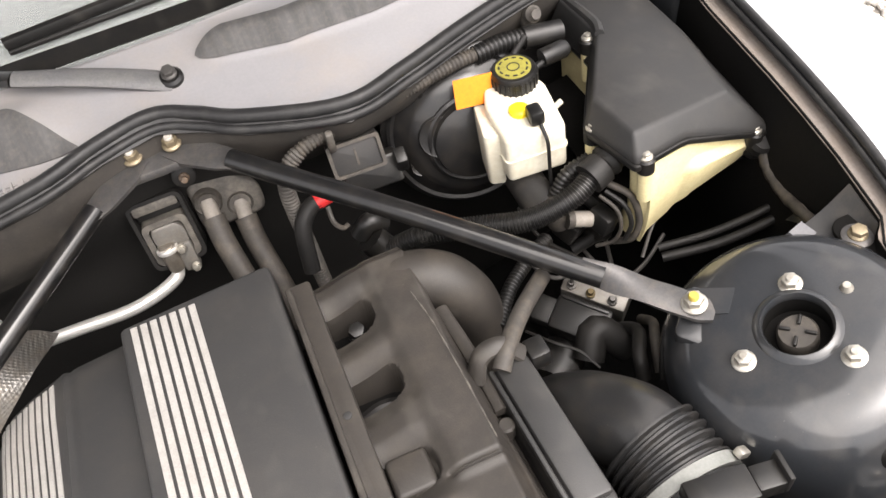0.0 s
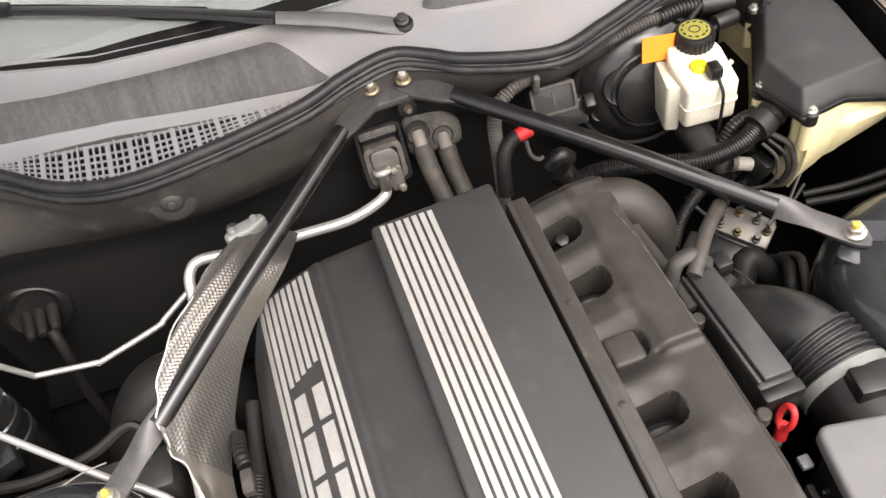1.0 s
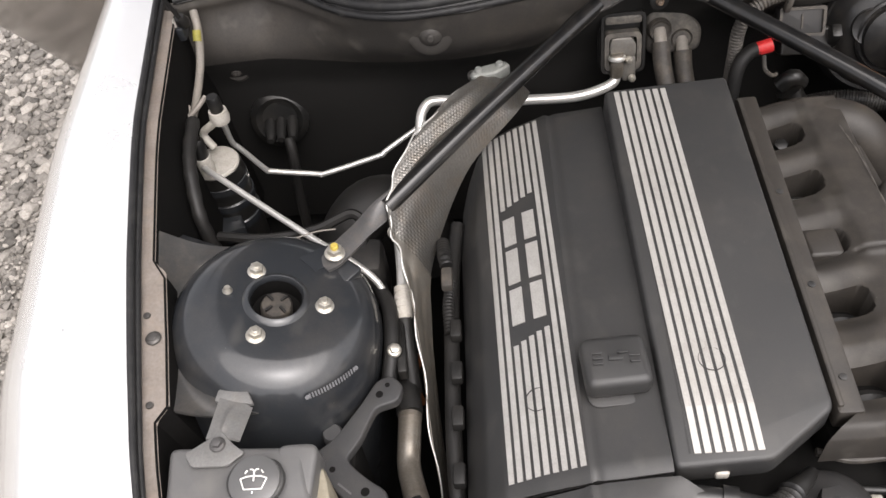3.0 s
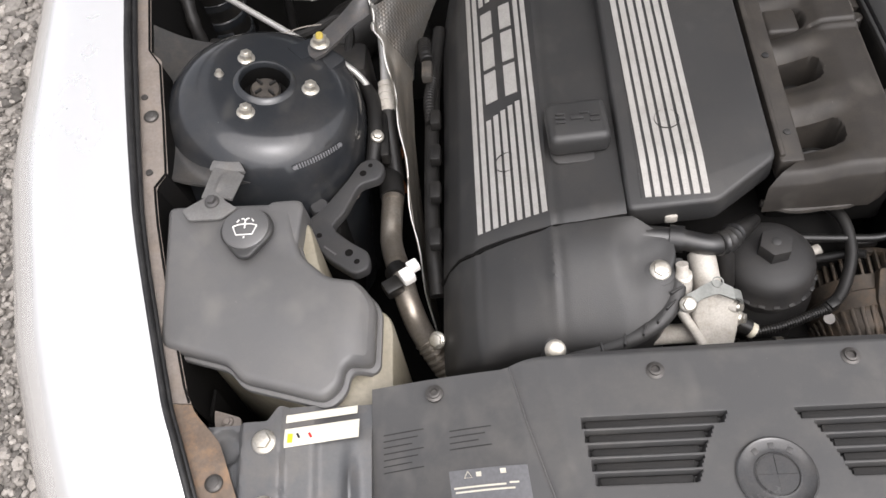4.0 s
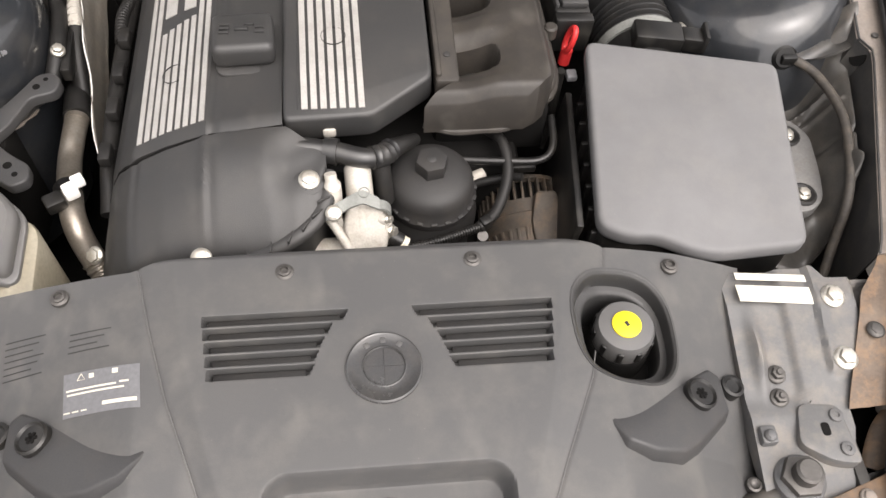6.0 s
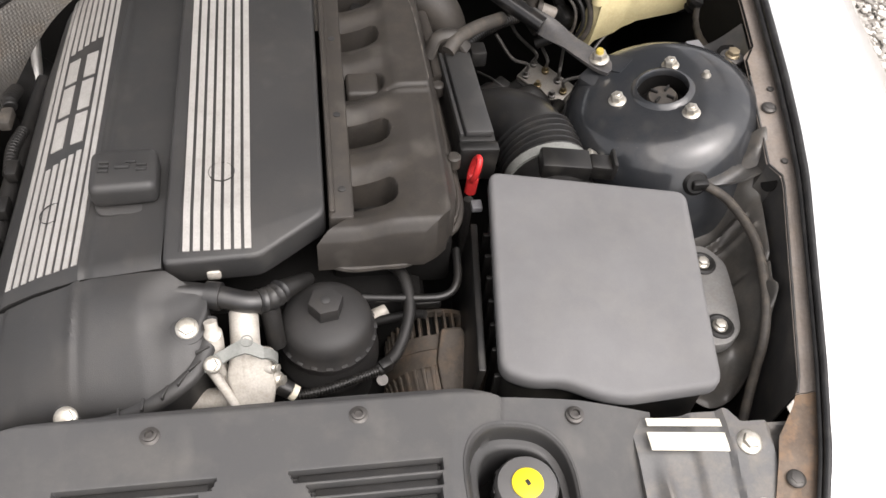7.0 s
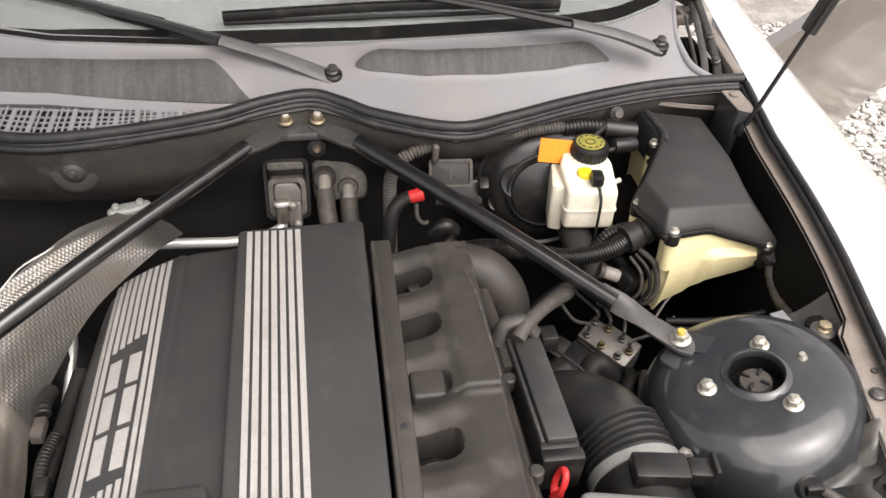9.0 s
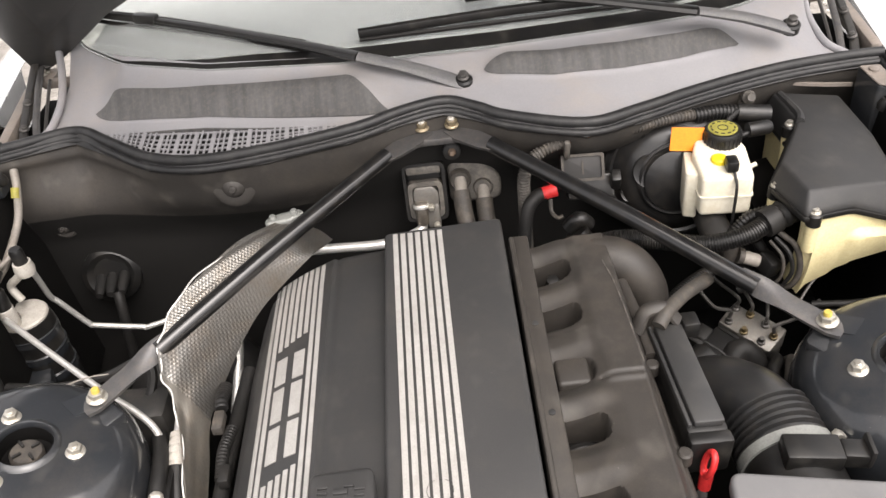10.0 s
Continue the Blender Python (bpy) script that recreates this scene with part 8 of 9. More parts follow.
def reservoir():
    r = thing("brake_fluid_reservoir", "milky white brake fluid reservoir with a ribbed black cap", "fluid reservoir", (0.39, 0.86, 0.76))
    m = pose(0.390, 0.862, 0.0, 0, 0, -5) @ Matrix.Diagonal((0.90, 0.90, 1, 1))
    bm = prism(rounded([(-0.038, -0.045), (0.040, -0.045), (0.042, 0.030), (0.020, 0.062), (-0.028, 0.062), (-0.042, 0.02)], 0.008), 0.784, 0.848, 0.006, 3, None, m)
    part("tank", warp(bm, lambda x, y, z: Vector((x, y, z + 0.014 * smooth(0.83, 0.93, y) * smooth(0.78, 0.84, z)))), MILK, r)
    part("seam", prism(rounded([(-0.040, -0.047), (0.042, -0.047), (0.044, 0.032), (0.021, 0.064), (-0.029, 0.064), (-0.044, 0.021)], 0.009), 0.814, 0.8165, 0.0, 1, None, m), MILK, r)
    part("side_chamber", prism(rounded([(-0.058, -0.020), (-0.036, -0.026), (-0.034, 0.040), (-0.050, 0.048)], 0.007), 0.768, 0.842, 0.004, 2, None, m), MILK, r, "narrow translucent side chamber")
    part("neck", lathe([(0.022, 0.845), (0.022, 0.868)], 28, Matrix.Translation((0.401, 0.903, 0))), MILK, r)
    c = Matrix.Translation((0.401, 0.903, -0.011))
    cap = part("cap", lathe([(0.0255, 0.860), (0.0265, 0.864), (0.0265, 0.882), (0.0245, 0.886), (0.001, 0.887)], 44, c), BLACKPL, r, "ribbed black cap with yellow print")
    rib = part("cap_rib", box((0, 0, 0), (0.0016, 0.0026, 0.016), 0.0004), BLACKPL, cap)
    rib.matrix_basis = c @ pose(0.0268, 0, 0.873)
    for k in range(1, 26):
        again(rib, c @ pose(0, 0, 0, 0, 0, 360 * k / 26) @ pose(0.0268, 0, 0.873))
    part("cap_ring", lathe([(0.0075, 0.8865), (0.0075, 0.8878), (0.0062, 0.8878), (0.0062, 0.8865)], 28, c, None, False), INK, cap, "black printed ring")
    part("cap_face", lathe([(0.0205, 0.8855), (0.0200, 0.8872), (0.001, 0.8874)], 36, c), OLIVE, cap, "faded olive-yellow face")
    for k in range(11):
        part("cap_print", box((0, 0, 0), (0.0020, 0.0050, 0.0005), 0.0), INK, cap).matrix_basis = c @ pose(0, 0, 0, 0, 0, 30 + 32 * k) @ pose(0.0160, 0, 0.8876)
    part("level_sensor", lathe([(0.0115, 0.846), (0.0115, 0.856), (0.009, 0.858), (0.001, 0.858)], 20, Matrix.Translation((0.385, 0.858, 0))), YELLOW, r, "yellow level sensor")
    pl = part("sensor_plug", box((0.395, 0.838, 0.858), (0.017, 0.022, 0.018), 0.004, (0, 0, -5)), BLACKPL, r, "black plug")
    part("sensor_wire", tube([(0.396, 0.826, 0.852), (0.397, 0.814, 0.835), (0.396, 0.811, 0.80), (0.397, 0.812, 0.765), (0.405, 0.82, 0.75)], 0.0022, 8, 5), BLACKPL, r)
    part("tag", box((0.352, 0.905, 0.862), (0.046, 0.0012, 0.034), 0.0, (-18, 6, -4)), ORANGE, r, "orange paper tag")
    part("side_spout", tube([(0.428, 0.868, 0.826), (0.443, 0.872, 0.830)], 0.0035, 10, 1), MILK, r)
    part("master_cylinder", tube([(0.375, 0.95, 0.775), (0.378, 0.86, 0.760), (0.380, 0.79, 0.750)], 0.022, 18, 2), BAYDIRTY, r, "dark master cylinder")
    part("outlet", tube([(0.385, 0.80, 0.77), (0.39, 0.792, 0.75), (0.395, 0.79, 0.73)], 0.015, 14, 3), DUSTHOSE, r)


reservoir()


def fuse_box():
    f = thing("control_unit_box", "black plastic control unit lid on a cream tray", "control unit box", (0.55, 0.88, 0.68))
    top = [(0.467, 0.757), (0.530, 0.764), (0.594, 0.776), (0.613, 0.90), (0.613, 1.012), (0.514, 1.016), (0.521, 0.932), (0.459, 0.828)]
    low = [(0.461, 0.737), (0.526, 0.748), (0.643, 0.752), (0.652, 0.90), (0.645, 1.020), (0.503, 1.026), (0.507, 0.926), (0.443, 0.816)]
    depth = (0.022, 0.018, 0.052, 0.050, 0.045, 0.040, 0.038, 0.026)
    def zt(x, y):
        return 0.860 - 0.16 * max(0, x - 0.50) * 0.9
    bm = bmesh.new()
    a = [bm.verts.new((x, y, zt(x, y))) for x, y in top]
    b = [bm.verts.new((x, y, zt(x, y) - d)) for (x, y), d in zip(low, depth)]
    c = [bm.verts.new((x, y, zt(x, y) - d - 0.010)) for (x, y), d in zip(low, depth)]
    bm.faces.new(a)
    n = len(a)
    for hi, lo in ((a, b), (b, c)):
        for i in range(n):
            bm.faces.new((hi[i], lo[i], lo[(i + 1) % n], hi[(i + 1) % n]))
    bm.faces.new(c[::-1])
    bevel(bm, 0.005, 3)
    part("lid", bm, LIDBLACK, f, "satin black lid")
    lip = [(0.55 + (x - 0.55) * 1.03, 0.88 + (y - 0.88) * 1.02) for x, y in low]
    part("lid_lip", warp(prism(rounded(lip, 0.006, 3), -0.008, 0.0, 0.002, 2), lambda x, y, z: Vector((x, y, z + zt(x, y) - lerp([(0.46, 0.028), (0.53, 0.026), (0.62, 0.055)], x) - 0.012 * smooth(0.80, 0.95, y)))), BLACKPL, f)
    # raised hood at the back left
    part("lid_rib", tube([(0.521, 0.925, 0.858), (0.527, 0.95, 0.858), (0.522, 1.01, 0.856)], 0.006, 8, 4), LIDBLACK, f)
    for x, y, z in ((0.474, 0.741, 0.835), (0.450, 0.812, 0.832), (0.622, 0.755, 0.790), (0.513, 0.940, 0.845)):
        part("ear", lathe([(0.010, -0.018), (0.010, -0.002), (0.008, 0.0)], 18, Matrix.Translation((x, y, z))), BLACKPL, f)
        bolt("lid_screw", aim((x, y, z), (0, 0, 1)), ZINC, f, 0.0045, 0.004, 0.0075)
        if x < 0.6:
            part("screw_post", lathe([(0.0085, -0.060), (0.0085, -0.019)], 16, Matrix.Translation((x, y, z))), CREAM, f, "cream screw post")
    # latches along the wing side
    for y, z in ((0.985, 0.790), (0.895, 0.790), (0.826, 0.786), (0.783, 0.784)):
        part("lid_latch", box((0.6600, y, z + 0.003), (0.007, 0.030 if y < 0.8 else 0.048, 0.013), 0.0012, (0, 10, 0)), RAILDIRT, f, "tan lid clip")
    def tray(u, v):
        x0 = 0.474 + 0.008 * (1 - v)
        x = x0 + (0.624 - x0) * u
        zl = lerp([(0, 0.690), (0.07, 0.704), (0.28, 0.714), (0.45, 0.737), (1, 0.742)], u)
        zh = lerp([(0, 0.826), (0.4, 0.828), (1, 0.792)], u)
        z = zh + (zl - zh) * v
        y = 0.752 + 0.010 * u - 0.012 * math.sin(v * math.pi) * (1 - u) + 0.020 * v * u - 0.010 * smooth(0.35, 0.45, v) * smooth(0.3, 0.45, u)
        return Vector((x, y, z))
    part("tray_front", surf(tray, 40, 24, None, 0.004), CREAM, f, "cream plastic tray")
    def tray_side(u, v):
        p = tray(0, v)
        return Vector((p.x + 0.002 - 0.012 * math.sin(u * 3), p.y + 0.035 * u, p.z + 0.02 * u * v))
    part("tray_side", surf(tray_side, 16, 16, None, 0.004), CREAM, f, "cream plastic tray side")
    part("tray_back", surf(lambda u, v: Vector((lerp([(0, 0.452), (0.5, 0.512), (0.85, 0.510), (1, 0.560)], u), lerp([(0, 0.822), (0.5, 0.930), (0.85, 1.018), (1, 1.020)], u), 0.818 - 0.075 * v)), 16, 4, None, 0.003), CREAM, f, "cream plastic tray back")
    # floor in the near-black gap colour, unlike the cream sides
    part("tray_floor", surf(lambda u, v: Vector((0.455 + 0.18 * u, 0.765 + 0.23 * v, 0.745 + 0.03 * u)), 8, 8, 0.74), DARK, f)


fuse_box()


def frame_corners(w, h, r):
    """Rounded rectangle about the origin, half sizes w and h."""
    return rounded([(-w, -h), (w, -h), (w, h), (-w, h)], r, 4)


def looms():
    w = thing("wiring_conduit", "thick corrugated black wiring conduit in front of the brake servo", "conduit", (0.36, 0.78, 0.77), "wiring conduits")
    part("conduit", conduit([(0.438, 0.781, 0.800), (0.400, 0.768, 0.788), (0.350, 0.772, 0.776), (0.300, 0.795, 0.770), (0.245, 0.818, 0.765), (0.200, 0.835, 0.745)], 0.0130, 0.0036, 16), BLACKPL, w)
    part("sleeve", tube([(0.425, 0.776, 0.797), (0.452, 0.785, 0.803), (0.480, 0.800, 0.806)], lambda t, i: 0.0195 if (i // 2) % 2 or t < 0.35 else 0.0165, 18, 10), RUBBER, w, "ribbed rubber sleeve")
    part("branch", conduit([(0.440, 0.800, 0.800), (0.412, 0.800, 0.790), (0.39, 0.795, 0.765)], 0.0095, 0.005), BLACKPL, w)
    t = thing("wiring_conduit", "corrugated black wiring conduit along the bulkhead", "conduit", (0.3, 0.96, 0.86), "wiring conduits")
    part("riser", conduit([(0.118, 0.900, 0.660), (0.1175, 0.900, 0.735), (0.117, 0.901, 0.790), (0.1185, 0.905, 0.828), (0.128, 0.911, 0.850), (0.146, 0.916, 0.8615)], 0.0098, 0.0045, 16), PLATEDUST, t, "dusty grey-brown corrugated riser")
    part("conduit", conduit([(0.138, 0.914, 0.858), (0.160, 0.918, 0.8655), (0.190, 0.923, 0.868), (0.258, 0.935, 0.868), (0.350, 0.950, 0.872), (0.405, 0.958, 0.868)], 0.0088, 0.005, 14), DUSTHOSE, t)
    part("wide_conduit", conduit([(0.375, 0.953, 0.870), (0.412, 0.960, 0.868), (0.445, 0.962, 0.862)], 0.0115, 0.006, 16), BLACKPL, t)
    part("sleeve", tube([(0.440, 0.962, 0.862), (0.488, 0.960, 0.855)], 0.0135, 18, 1), BLACKPL, t)
    part("clip", box((0.182, 0.912, 0.862), (0.009, 0.010, 0.034), 0.003, (15, 0, 0)), PLATEDUST, t, "grey cable clip")
    part("clip", box((0.300, 0.950, 0.857), (0.008, 0.012, 0.028), 0.003), BLACKPL, t)
    r = thing("relay_box", "black relay box on the bulkhead", "relay", (0.2, 0.92, 0.8))
    rm = pose(0.205, 0.918, 0.826, 62, 0, -3)
    part("cover", prism(frame_corners(0.031, 0.020, 0.004), -0.016, 0.010, 0.002, 2, None, rm), OILCAP, r)
    rim = ring(frame_corners(0.031, 0.020, 0.004), frame_corners(0.027, 0.016, 0.003), 0.009, 0.013)
    rim.transform(rm)
    part("rim", rim, DUSTHOSE, r, "raised rim of the relay lid")
    part("lid_mark", prism(frame_corners(0.0012, 0.010, 0.0004), 0.009, 0.0112, 0.0, 1, None, rm), DUSTHOSE, r)
    part("base", prism(frame_corners(0.034, 0.018, 0.004), -0.03, 0.004, 0.003, 2, None, rm @ pose(0.012, -0.030, -0.006)), BLACKPL, r, "lower black relay socket")
    part("lug", box((0.252, 0.905, 0.806), (0.014, 0.020, 0.030), 0.003, (25, 0, -4)), BLACKPL, r)
    part("stay", box((0.192, 0.938, 0.855), (0.010, 0.008, 0.03), 0.002), BLACKPL, r)
    c = thing("vent_valve", "black vent hose end with a red cap", "valve", (0.15, 0.88, 0.78))
    part("hose", tube([(0.110, 0.86, 0.735), (0.118, 0.878, 0.785), (0.134, 0.888, 0.803), (0.146, 0.890, 0.806)], 0.010, 12, 5), RUBBER, c)
    part("red_cap", tube([(0.143, 0.8895, 0.806), (0.163, 0.892, 0.809)], lambda t, i: 0.0098, 16, 1), RED, c, "bright red cap")
    part("hook", tube([(0.153, 0.884, 0.798), (0.153, 0.870, 0.786), (0.160, 0.860, 0.782), (0.168, 0.860, 0.784)], 0.003, 8, 5), DUSTHOSE, c)
    part("fitting", tube([(0.175, 0.86, 0.76), (0.19, 0.86, 0.775), (0.205, 0.865, 0.76)], 0.012, 12, 5), BLACKPL, c)
    part("fitting_tail", tube([(0.185, 0.85, 0.76), (0.20, 0.84, 0.73), (0.21, 0.83, 0.68)], 0.018, 12, 5), BLACKPL, c)
    v = thing("expansion_valve", "rubber framed bulkhead block with a metal flange", "valve block", (-0.03, 0.98, 0.74))
    m = pose(-0.029, 0.985, 0.780, 76, 0, 0)
    def frame_line(w, lo, hi, r):
        return rounded([(-w, lo), (w, lo), (w, hi), (-w, hi)], r, 5)
    def collar(name, w, lo, hi, wall, z0, z1, material, label=""):
        bm = ring(frame_line(w, lo, hi, 0.011), frame_line(w - wall, lo + wall, hi - wall, 0.008), z0, z1)
        bm.transform(m)
        return part(name, bm, material, v, label)
    part("backing", prism(frame_line(0.034, -0.052, 0.046, 0.011), -0.01, 0.006, 0.003, 2, None, m), RUBBER, v)
    collar("outer_frame", 0.0325, -0.050, 0.044, 0.0045, 0.004, 0.027, RUBBER, "worn rubber frame")
    part("top_shelf", prism(frame_line(0.0270, 0.026, 0.0390, 0.004), 0.004, 0.026, 0.003, 2, None, m), PLATEDUST, v, "dusty rubber shelf")
    part("mid_shelf", prism(frame_line(0.0262, 0.0138, 0.0240, 0.003), 0.004, 0.014, 0.002, 2, None, m), RUBBER, v)
    collar("hood", 0.0272, -0.046, 0.0135, 0.0068, 0.004, 0.026, PLATEDUST, "dusty inner rubber frame")
    part("flange", prism(rounded([(-0.019, -0.020), (0.019, -0.026), (0.020, -0.006), (0.012, 0.006), (-0.017, 0.006), (-0.020, -0.006)], 0.005, 4), 0.006, 0.027, 0.003, 2, None, m), BLOCKALLOY, v, "plated flange block")
    part("pipe_collar", lathe([(0.0125, -0.003), (0.0135, 0.0), (0.0125, 0.003)], 20, aim((-0.038, 0.951, 0.764), (0.0, -0.35, -1))), ALU, v, "bright swaged collar")
    part("flange_foot", box((-0.020, 0.953, 0.744), (0.020, 0.016, 0.040), 0.004, (-14, 0, 0)), BLOCKALLOY, v)
    for q in ((-0.022, 0.945, 0.764), (-0.016, 0.940, 0.733)):
        bolt("flange_bolt", aim(q, (0, -1, 0.3)), ZINC, v, 0.0042, 0.005, 0.0058)
    part("pipe_end", tube([(-0.038, 0.954, 0.770), (-0.038, 0.948, 0.752), (-0.038, 0.948, 0.735)], 0.0100, 16, 4), PIPEMETAL, v)
    h = thing("heater_hose_plate", "dusty rubber plate with two heater hoses", "heater hoses", (0.045, 0.99, 0.7))
    part("plate", prism(rounded([(-0.030, 0.040), (0.020, 0.036), (0.052, 0.008), (0.050, -0.030), (-0.030, -0.030)], 0.014), 0, 0.016, 0.006, 3, None, aim((0.038, 0.990, 0.776), (0, -1, 0.30))@ Matrix.Rotation(math.pi, 4, "Z") @ Matrix.Diagonal((-1, -1, 1, 1))), PLATEDUST, h)
    for x, y, z in ((0.026, 0.976, 0.790), (0.060, 0.978, 0.770)):
        part("grommet", lathe([(0.0175, -0.01), (0.0175, 0.004), (0.015, 0.008), (0.0115, 0.005)], 24, aim((x, y, z), (0, -1, 0.3))), DUSTHOSE, h)
        part("stub", tube([(x, y, z), (x, y - 0.022, z - 0.014)], 0.0095, 14, 1), HOSE, h, "pale hose stub")
        part("hose", tube([(x, y - 0.018, z - 0.010), (x + 0.001, y - 0.040, z - 0.035), (x + 0.008, y - 0.075, z - 0.075), (x + 0.014, y - 0.11, z - 0.13)], 0.0135, 14, 6), DUSTHOSE, h)


looms()


def abs_unit():
    a = thing("abs_unit", "aluminium brake control block with brass pipe unions", "brake control unit", (0.44, 0.76, 0.56))
    m = pose(0.428, 0.764, 0.616, 16, 8, -48)
    part("block", box((0, 0, -0.03), (0.084, 0.042, 0.06), 0.003), BLOCKALLOY, a, "dull metal block").matrix_basis = m
    part("block_step", box((0.010, 0.0255, -0.034), (0.060, 0.012, 0.05), 0.003), BLOCKALLOY, a).matrix_basis = m
    for i, (x, y) in enumerate(((-0.034, 0.013), (-0.012, 0.015), (0.014, 0.014), (0.033, 0.004), (-0.030, -0.012), (-0.004, -0.014), (0.024, -0.013))):
        u = part("union", lathe([(0.0062, 0), (0.0062, 0.005), (0.0042, 0.006), (0.0034, 0.013), (0.0005, 0.013)], 10), BRASS if i % 2 else DARKBOLT, a)
        u.matrix_basis = m @ pose(x, y, 0.0)
    for (x, y), way in (((-0.034, 0.013), ((0.385, 0.83, 0.665), (0.372, 0.86, 0.70))), ((-0.012, 0.015), ((0.425, 0.815, 0.655), (0.42, 0.85, 0.69))), ((0.014, 0.014), ((0.46, 0.80, 0.645), (0.47, 0.83, 0.66))), ((0.033, 0.004), ((0.49, 0.755, 0.635), (0.53, 0.78, 0.64))), ((-0.030, -0.012), ((0.372, 0.775, 0.655), (0.345, 0.79, 0.69)))):
        p = m @ Vector((x, y, 0.010))
        part("brake_pipe", tube([p, p + Vector((0, 0, 0.016)), *way], 0.0027, 8, 5), DARKBOLT, a, "thin dark brake pipe")
    part("module", box((-0.004, -0.048, -0.022), (0.072, 0.050, 0.05), 0.007), BLACKPL, a, "glossy black control module").matrix_basis = m
    part("module_rib", box((-0.004, -0.030, 0.0038), (0.060, 0.004, 0.004), 0.001), BLACKPL, a).matrix_basis = m
    part("module_label", box((0.020, -0.0560, 0.0034), (0.024, 0.016, 0.001), 0.0), LABELW, a, "small white label").matrix_basis = m
    for k in range(3):
        part("label_bar", box((0.020, -0.0605 + 0.0042 * k, 0.0042), (0.017 - 0.004 * k, 0.0014, 0.0005), 0.0), INK, a).matrix_basis = m
    part("module_plug", box((-0.050, -0.050, -0.02), (0.030, 0.036, 0.03), 0.005), RUBBER, a).matrix_basis = m
    part("motor", lathe([(0.028, 0.0), (0.028, 0.05), (0.024, 0.054), (0.001, 0.054)], 24), BLACKPL, a).matrix_basis = m @ pose(-0.01, -0.075, -0.05, 80, 0, 0)
    b = thing("brake_clutter", "dark hoses and connectors below the control unit tray", "hoses", (0.42, 0.84, 0.6))
    part("hose", tube([(0.43, 0.80, 0.75), (0.445, 0.79, 0.72), (0.44, 0.785, 0.69), (0.41, 0.79, 0.67)], 0.008, 10, 5), RUBBER, b)
    part("cream_union", tube([(0.402, 0.775, 0.745), (0.424, 0.770, 0.738)], 0.0095, 14, 1), HOSE, b, "dirty pale pipe union")
    part("union_collar", tube([(0.396, 0.776, 0.747), (0.403, 0.775, 0.745)], 0.0115, 14, 1), DUSTHOSE, b)
    part("connector", box((0.415, 0.80, 0.705), (0.04, 0.03, 0.03), 0.004, (20, 10, 30)), BLACKPL, b)
    part("connector", box((0.445, 0.79, 0.690), (0.026, 0.026, 0.024), 0.004, (0, 20, 10)), BLACKPL, b)
    part("connector", box((0.436, 0.765, 0.735), (0.022, 0.030, 0.026), 0.004, (10, 15, 20)), BLACKPL, b)
    part("loop", tube([(0.446, 0.770, 0.785), (0.464, 0.752, 0.772), (0.470, 0.742, 0.740), (0.462, 0.742, 0.712), (0.448, 0.76, 0.695)], 0.0042, 10, 6), DUSTHOSE, b, "taped cable loop")
    part("loop", tube([(0.440, 0.766, 0.780), (0.454, 0.748, 0.766), (0.459, 0.740, 0.740), (0.452, 0.742, 0.715)], 0.003, 8, 6), RUBBER, b)
    part("loop", tube([(0.434, 0.768, 0.774), (0.446, 0.750, 0.760), (0.448, 0.744, 0.735), (0.440, 0.748, 0.712), (0.425, 0.760, 0.70)], 0.0024, 8, 6), DUSTHOSE, b)
    part("valve_body", tube([(0.295, 0.62, 0.70), (0.315, 0.635, 0.70)], 0.022, 16, 1), BLACKPL, b)
    part("lower_conduit", conduit([(0.270, 0.690, 0.730), (0.300, 0.725, 0.735), (0.335, 0.752, 0.735), (0.370, 0.775, 0.730)], 0.0085, 0.0045), BLACKPL, b, "corrugated conduit under the brace")
    part("lower_hose", tube([(0.40, 0.70, 0.62), (0.42, 0.66, 0.66), (0.40, 0.62, 0.68), (0.395, 0.60, 0.66)], 0.008, 10, 5), RUBBER, b)
    part("lower_hose", tube([(0.455, 0.705, 0.60), (0.445, 0.665, 0.65), (0.425, 0.630, 0.68), (0.415, 0.60, 0.66)], 0.006, 10, 5), DUSTHOSE, b)
    part("lower_hose", tube([(0.36, 0.66, 0.64), (0.38, 0.68, 0.66), (0.41, 0.66, 0.63)], 0.018, 12, 5), RUBBER, b)
    part("stray_wire", tube([(0.300, 0.690, 0.70), (0.318, 0.655, 0.712), (0.340, 0.640, 0.70), (0.352, 0.618, 0.69)], 0.0016, 6, 5), RUBBER, b)
    part("stray_wire", tube([(0.475, 0.74, 0.67), (0.500, 0.76, 0.695), (0.528, 0.775, 0.715)], 0.0022, 6, 5), DARKBOLT, b)


abs_unit()


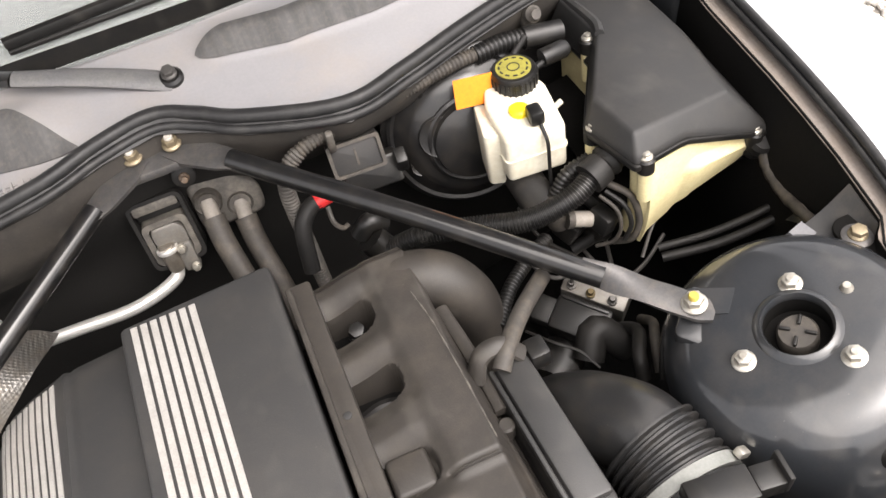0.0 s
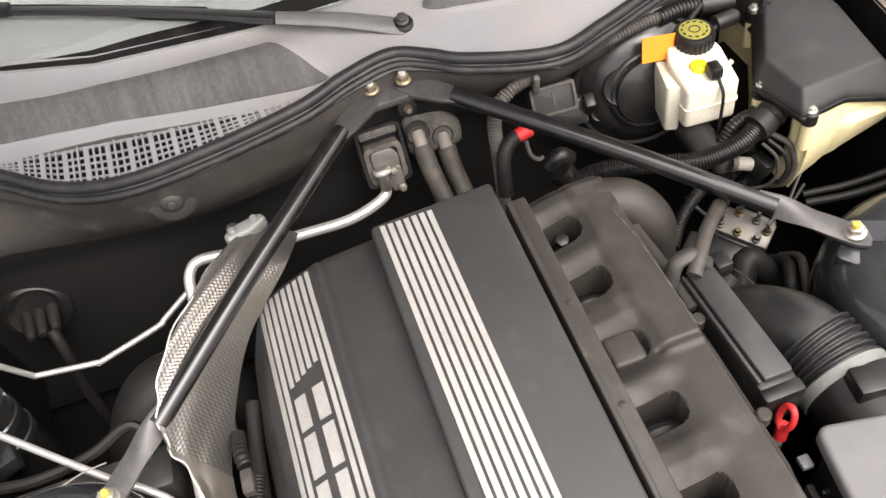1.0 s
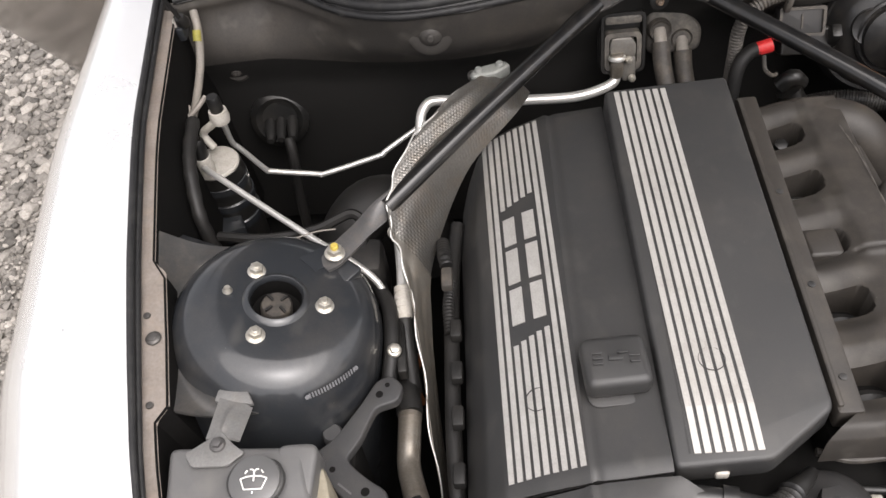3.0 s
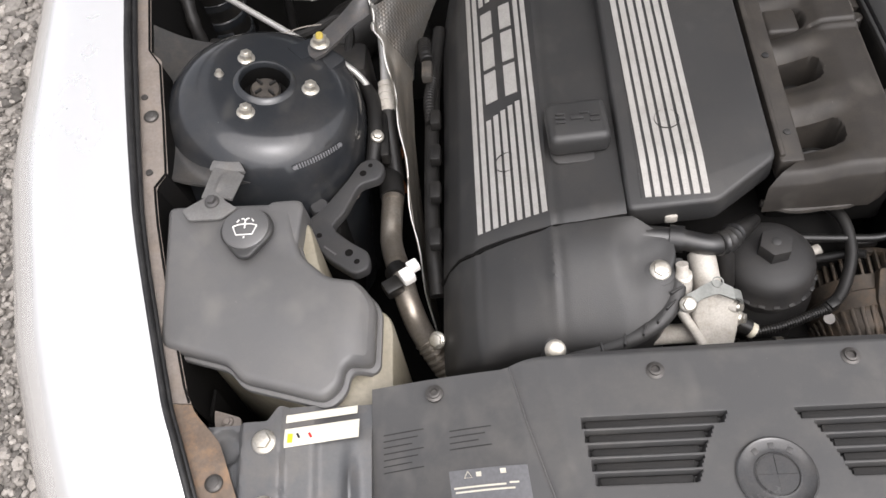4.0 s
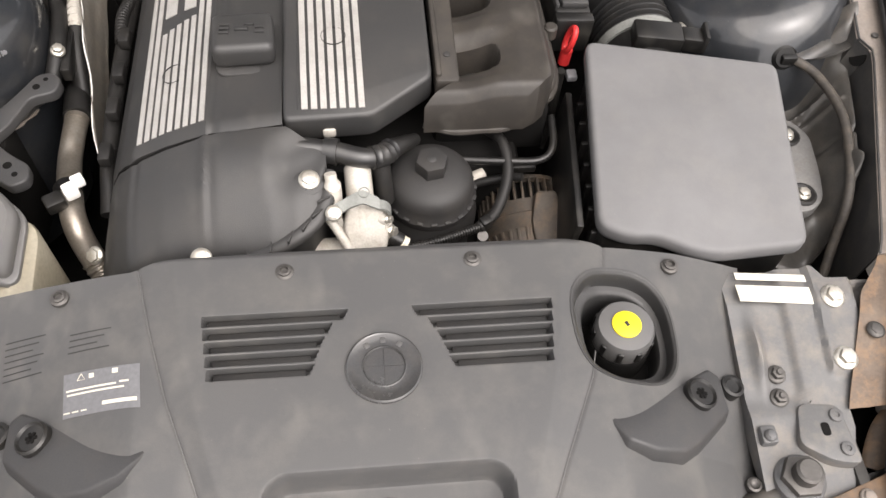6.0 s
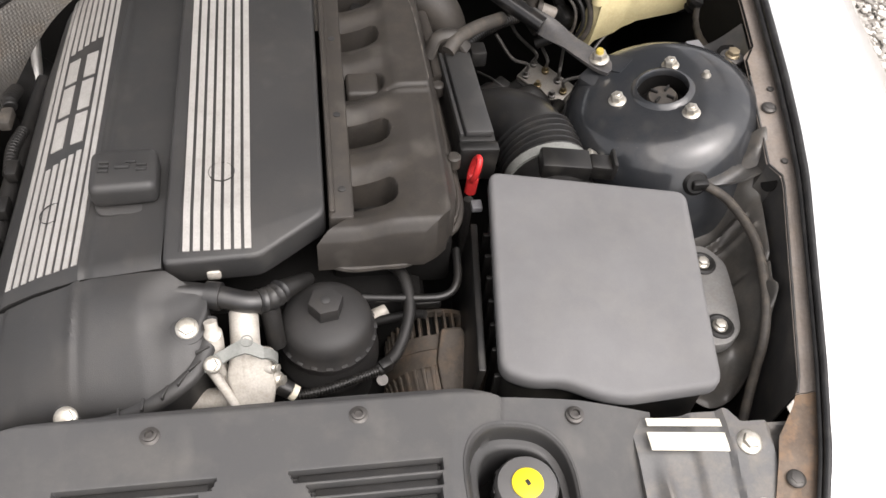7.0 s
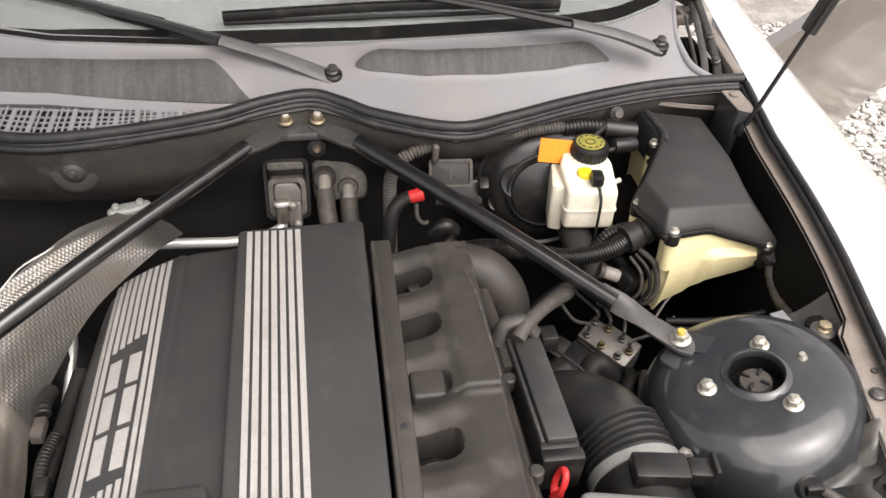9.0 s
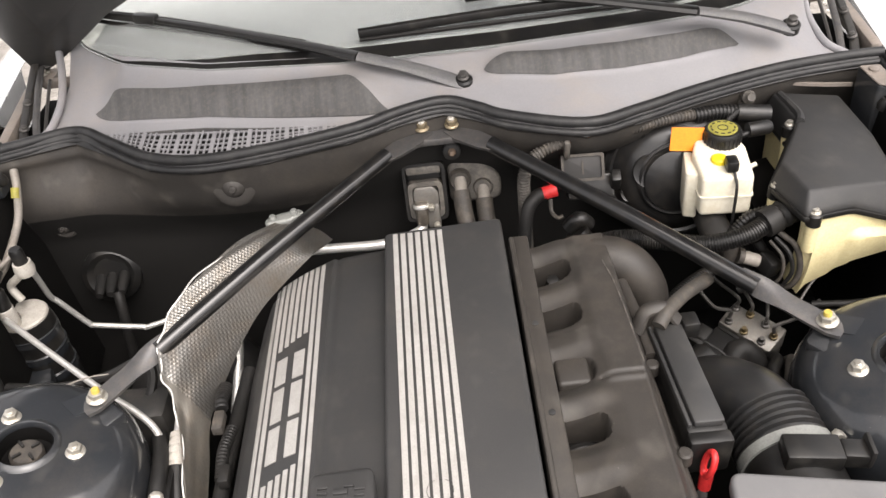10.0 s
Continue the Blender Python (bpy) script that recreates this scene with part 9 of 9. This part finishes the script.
def right_wing_items():
    n = thing("wing_bolt_bracket", "grey bracket with a plated nut beside the strut tower", "bracket", (0.605, 0.575, 0.78))
    part("plate", prism(rounded([(0.585, 0.545), (0.628, 0.545), (0.632, 0.60), (0.60, 0.60), (0.59, 0.59)], 0.008), 0.800, 0.806, 0.002, 2), DARK, n)
    part("washer", lathe([(0.0150, 0.805), (0.0150, 0.808), (0.0125, 0.8095), (0.001, 0.8095)], 24, Matrix.Translation((0.604, 0.572, 0))), BRACEEND, n, "dull washer under the nut")
    bolt("nut", aim((0.604, 0.572, 0.809), (0, 0, 1)), GOLDZINC, n, 0.0074, 0.006, 0.0095, 0, "gold-plated nut")
    part("nut_bore", lathe([(0.0036, 0.8150), (0.0036, 0.8158), (0.0005, 0.8158)], 14, Matrix.Translation((0.604, 0.572, 0))), DARK, n)
    c = thing("sensor_cable", "taped black cable hanging from the control unit box", "cable", (0.62, 0.7, 0.72))
    part("boot", lathe([(0.013, -0.024), (0.015, -0.016), (0.0135, -0.012), (0.0155, -0.006), (0.014, -0.002), (0.0155, 0.004), (0.012, 0.010)], 18, aim((0.630, 0.752, 0.772), (0, -0.6, 1))), RUBBER, c)
    part("cable", tube([(0.632, 0.748, 0.764), (0.630, 0.728, 0.745), (0.624, 0.690, 0.742), (0.612, 0.645, 0.760), (0.605, 0.622, 0.768), (0.598, 0.600, 0.760)], lambda t, i: 0.0085 - 0.0035 * t + 0.0006 * math.sin(i * 2.1), 10, 6), DUSTHOSE, c)
    part("tag", box((0.566, 0.602, 0.803), (0.022, 0.018, 0.002), 0.0, (10, 8, 20)), LABELG, c, "pale blue-grey tag")
    d = thing("wing_hose", "black hose pair along the inner wing", "hose", (0.6, 0.72, 0.66))
    part("hose", tube([(0.50, 0.735, 0.660), (0.56, 0.715, 0.672), (0.62, 0.70, 0.695), (0.660, 0.70, 0.71)], 0.006, 10, 6), RUBBER, d)
    part("hose", tube([(0.50, 0.745, 0.668), (0.56, 0.727, 0.680), (0.62, 0.712, 0.703), (0.660, 0.71, 0.72)], 0.005, 10, 6), RUBBER, d)
    e = thing("lamp_cable", "dirty black cable arching over the inner wing shelf", "cable", (0.55, 0.3, 0.68))
    part("cable", tube([(0.506, 0.392, 0.768), (0.520, 0.384, 0.768), (0.540, 0.360, 0.765), (0.550, 0.306, 0.763), (0.541, 0.245, 0.757), (0.527, 0.195, 0.742), (0.518, 0.165, 0.70), (0.50, 0.12, 0.66)], 0.0056, 10, 6), DUSTHOSE, e)
    part("grommet", lathe([(0.016, -0.006), (0.016, 0.004), (0.012, 0.008), (0.006, 0.008)], 20, aim((0.506, 0.393, 0.768), (0, -0.9, 0.5))), BLACKPL, e)
    part("clip", box((0.510, 0.386, 0.770), (0.020, 0.012, 0.012), 0.003), BLACKPL, e)
    g = thing("filter_mount", "black mounting plate with two rubber bolts beside the air filter box", "bracket", (0.49, 0.25, 0.68))
    part("plate", prism(rounded([(0.470, 0.338), (0.515, 0.338), (0.533, 0.310), (0.526, 0.250), (0.518, 0.215), (0.497, 0.198), (0.465, 0.20)], 0.012), 0.700, 0.7185, 0.003, 2), BRACKETG, g)
    for px, y in ((0.503, 0.309), (0.494, 0.222)):
        part("bush", lathe([(0.0160, 0.715), (0.0160, 0.7205), (0.013, 0.7215), (0.009, 0.719)], 18, Matrix.Translation((px, y, 0))), RUBBER, g)
        bolt("mount_bolt", aim((px, y, 0.7195), (0, 0, 1)), ZINC, g, 0.006, 0.004, 0.0085)
    part("drain_hole", lathe([(0.011, 0), (0.011, 0.001), (0.001, 0.001)], 16, aim((0.586, 0.372, 0.783), (-1, -0.2, 0.5))), DARK, g)


right_wing_items()
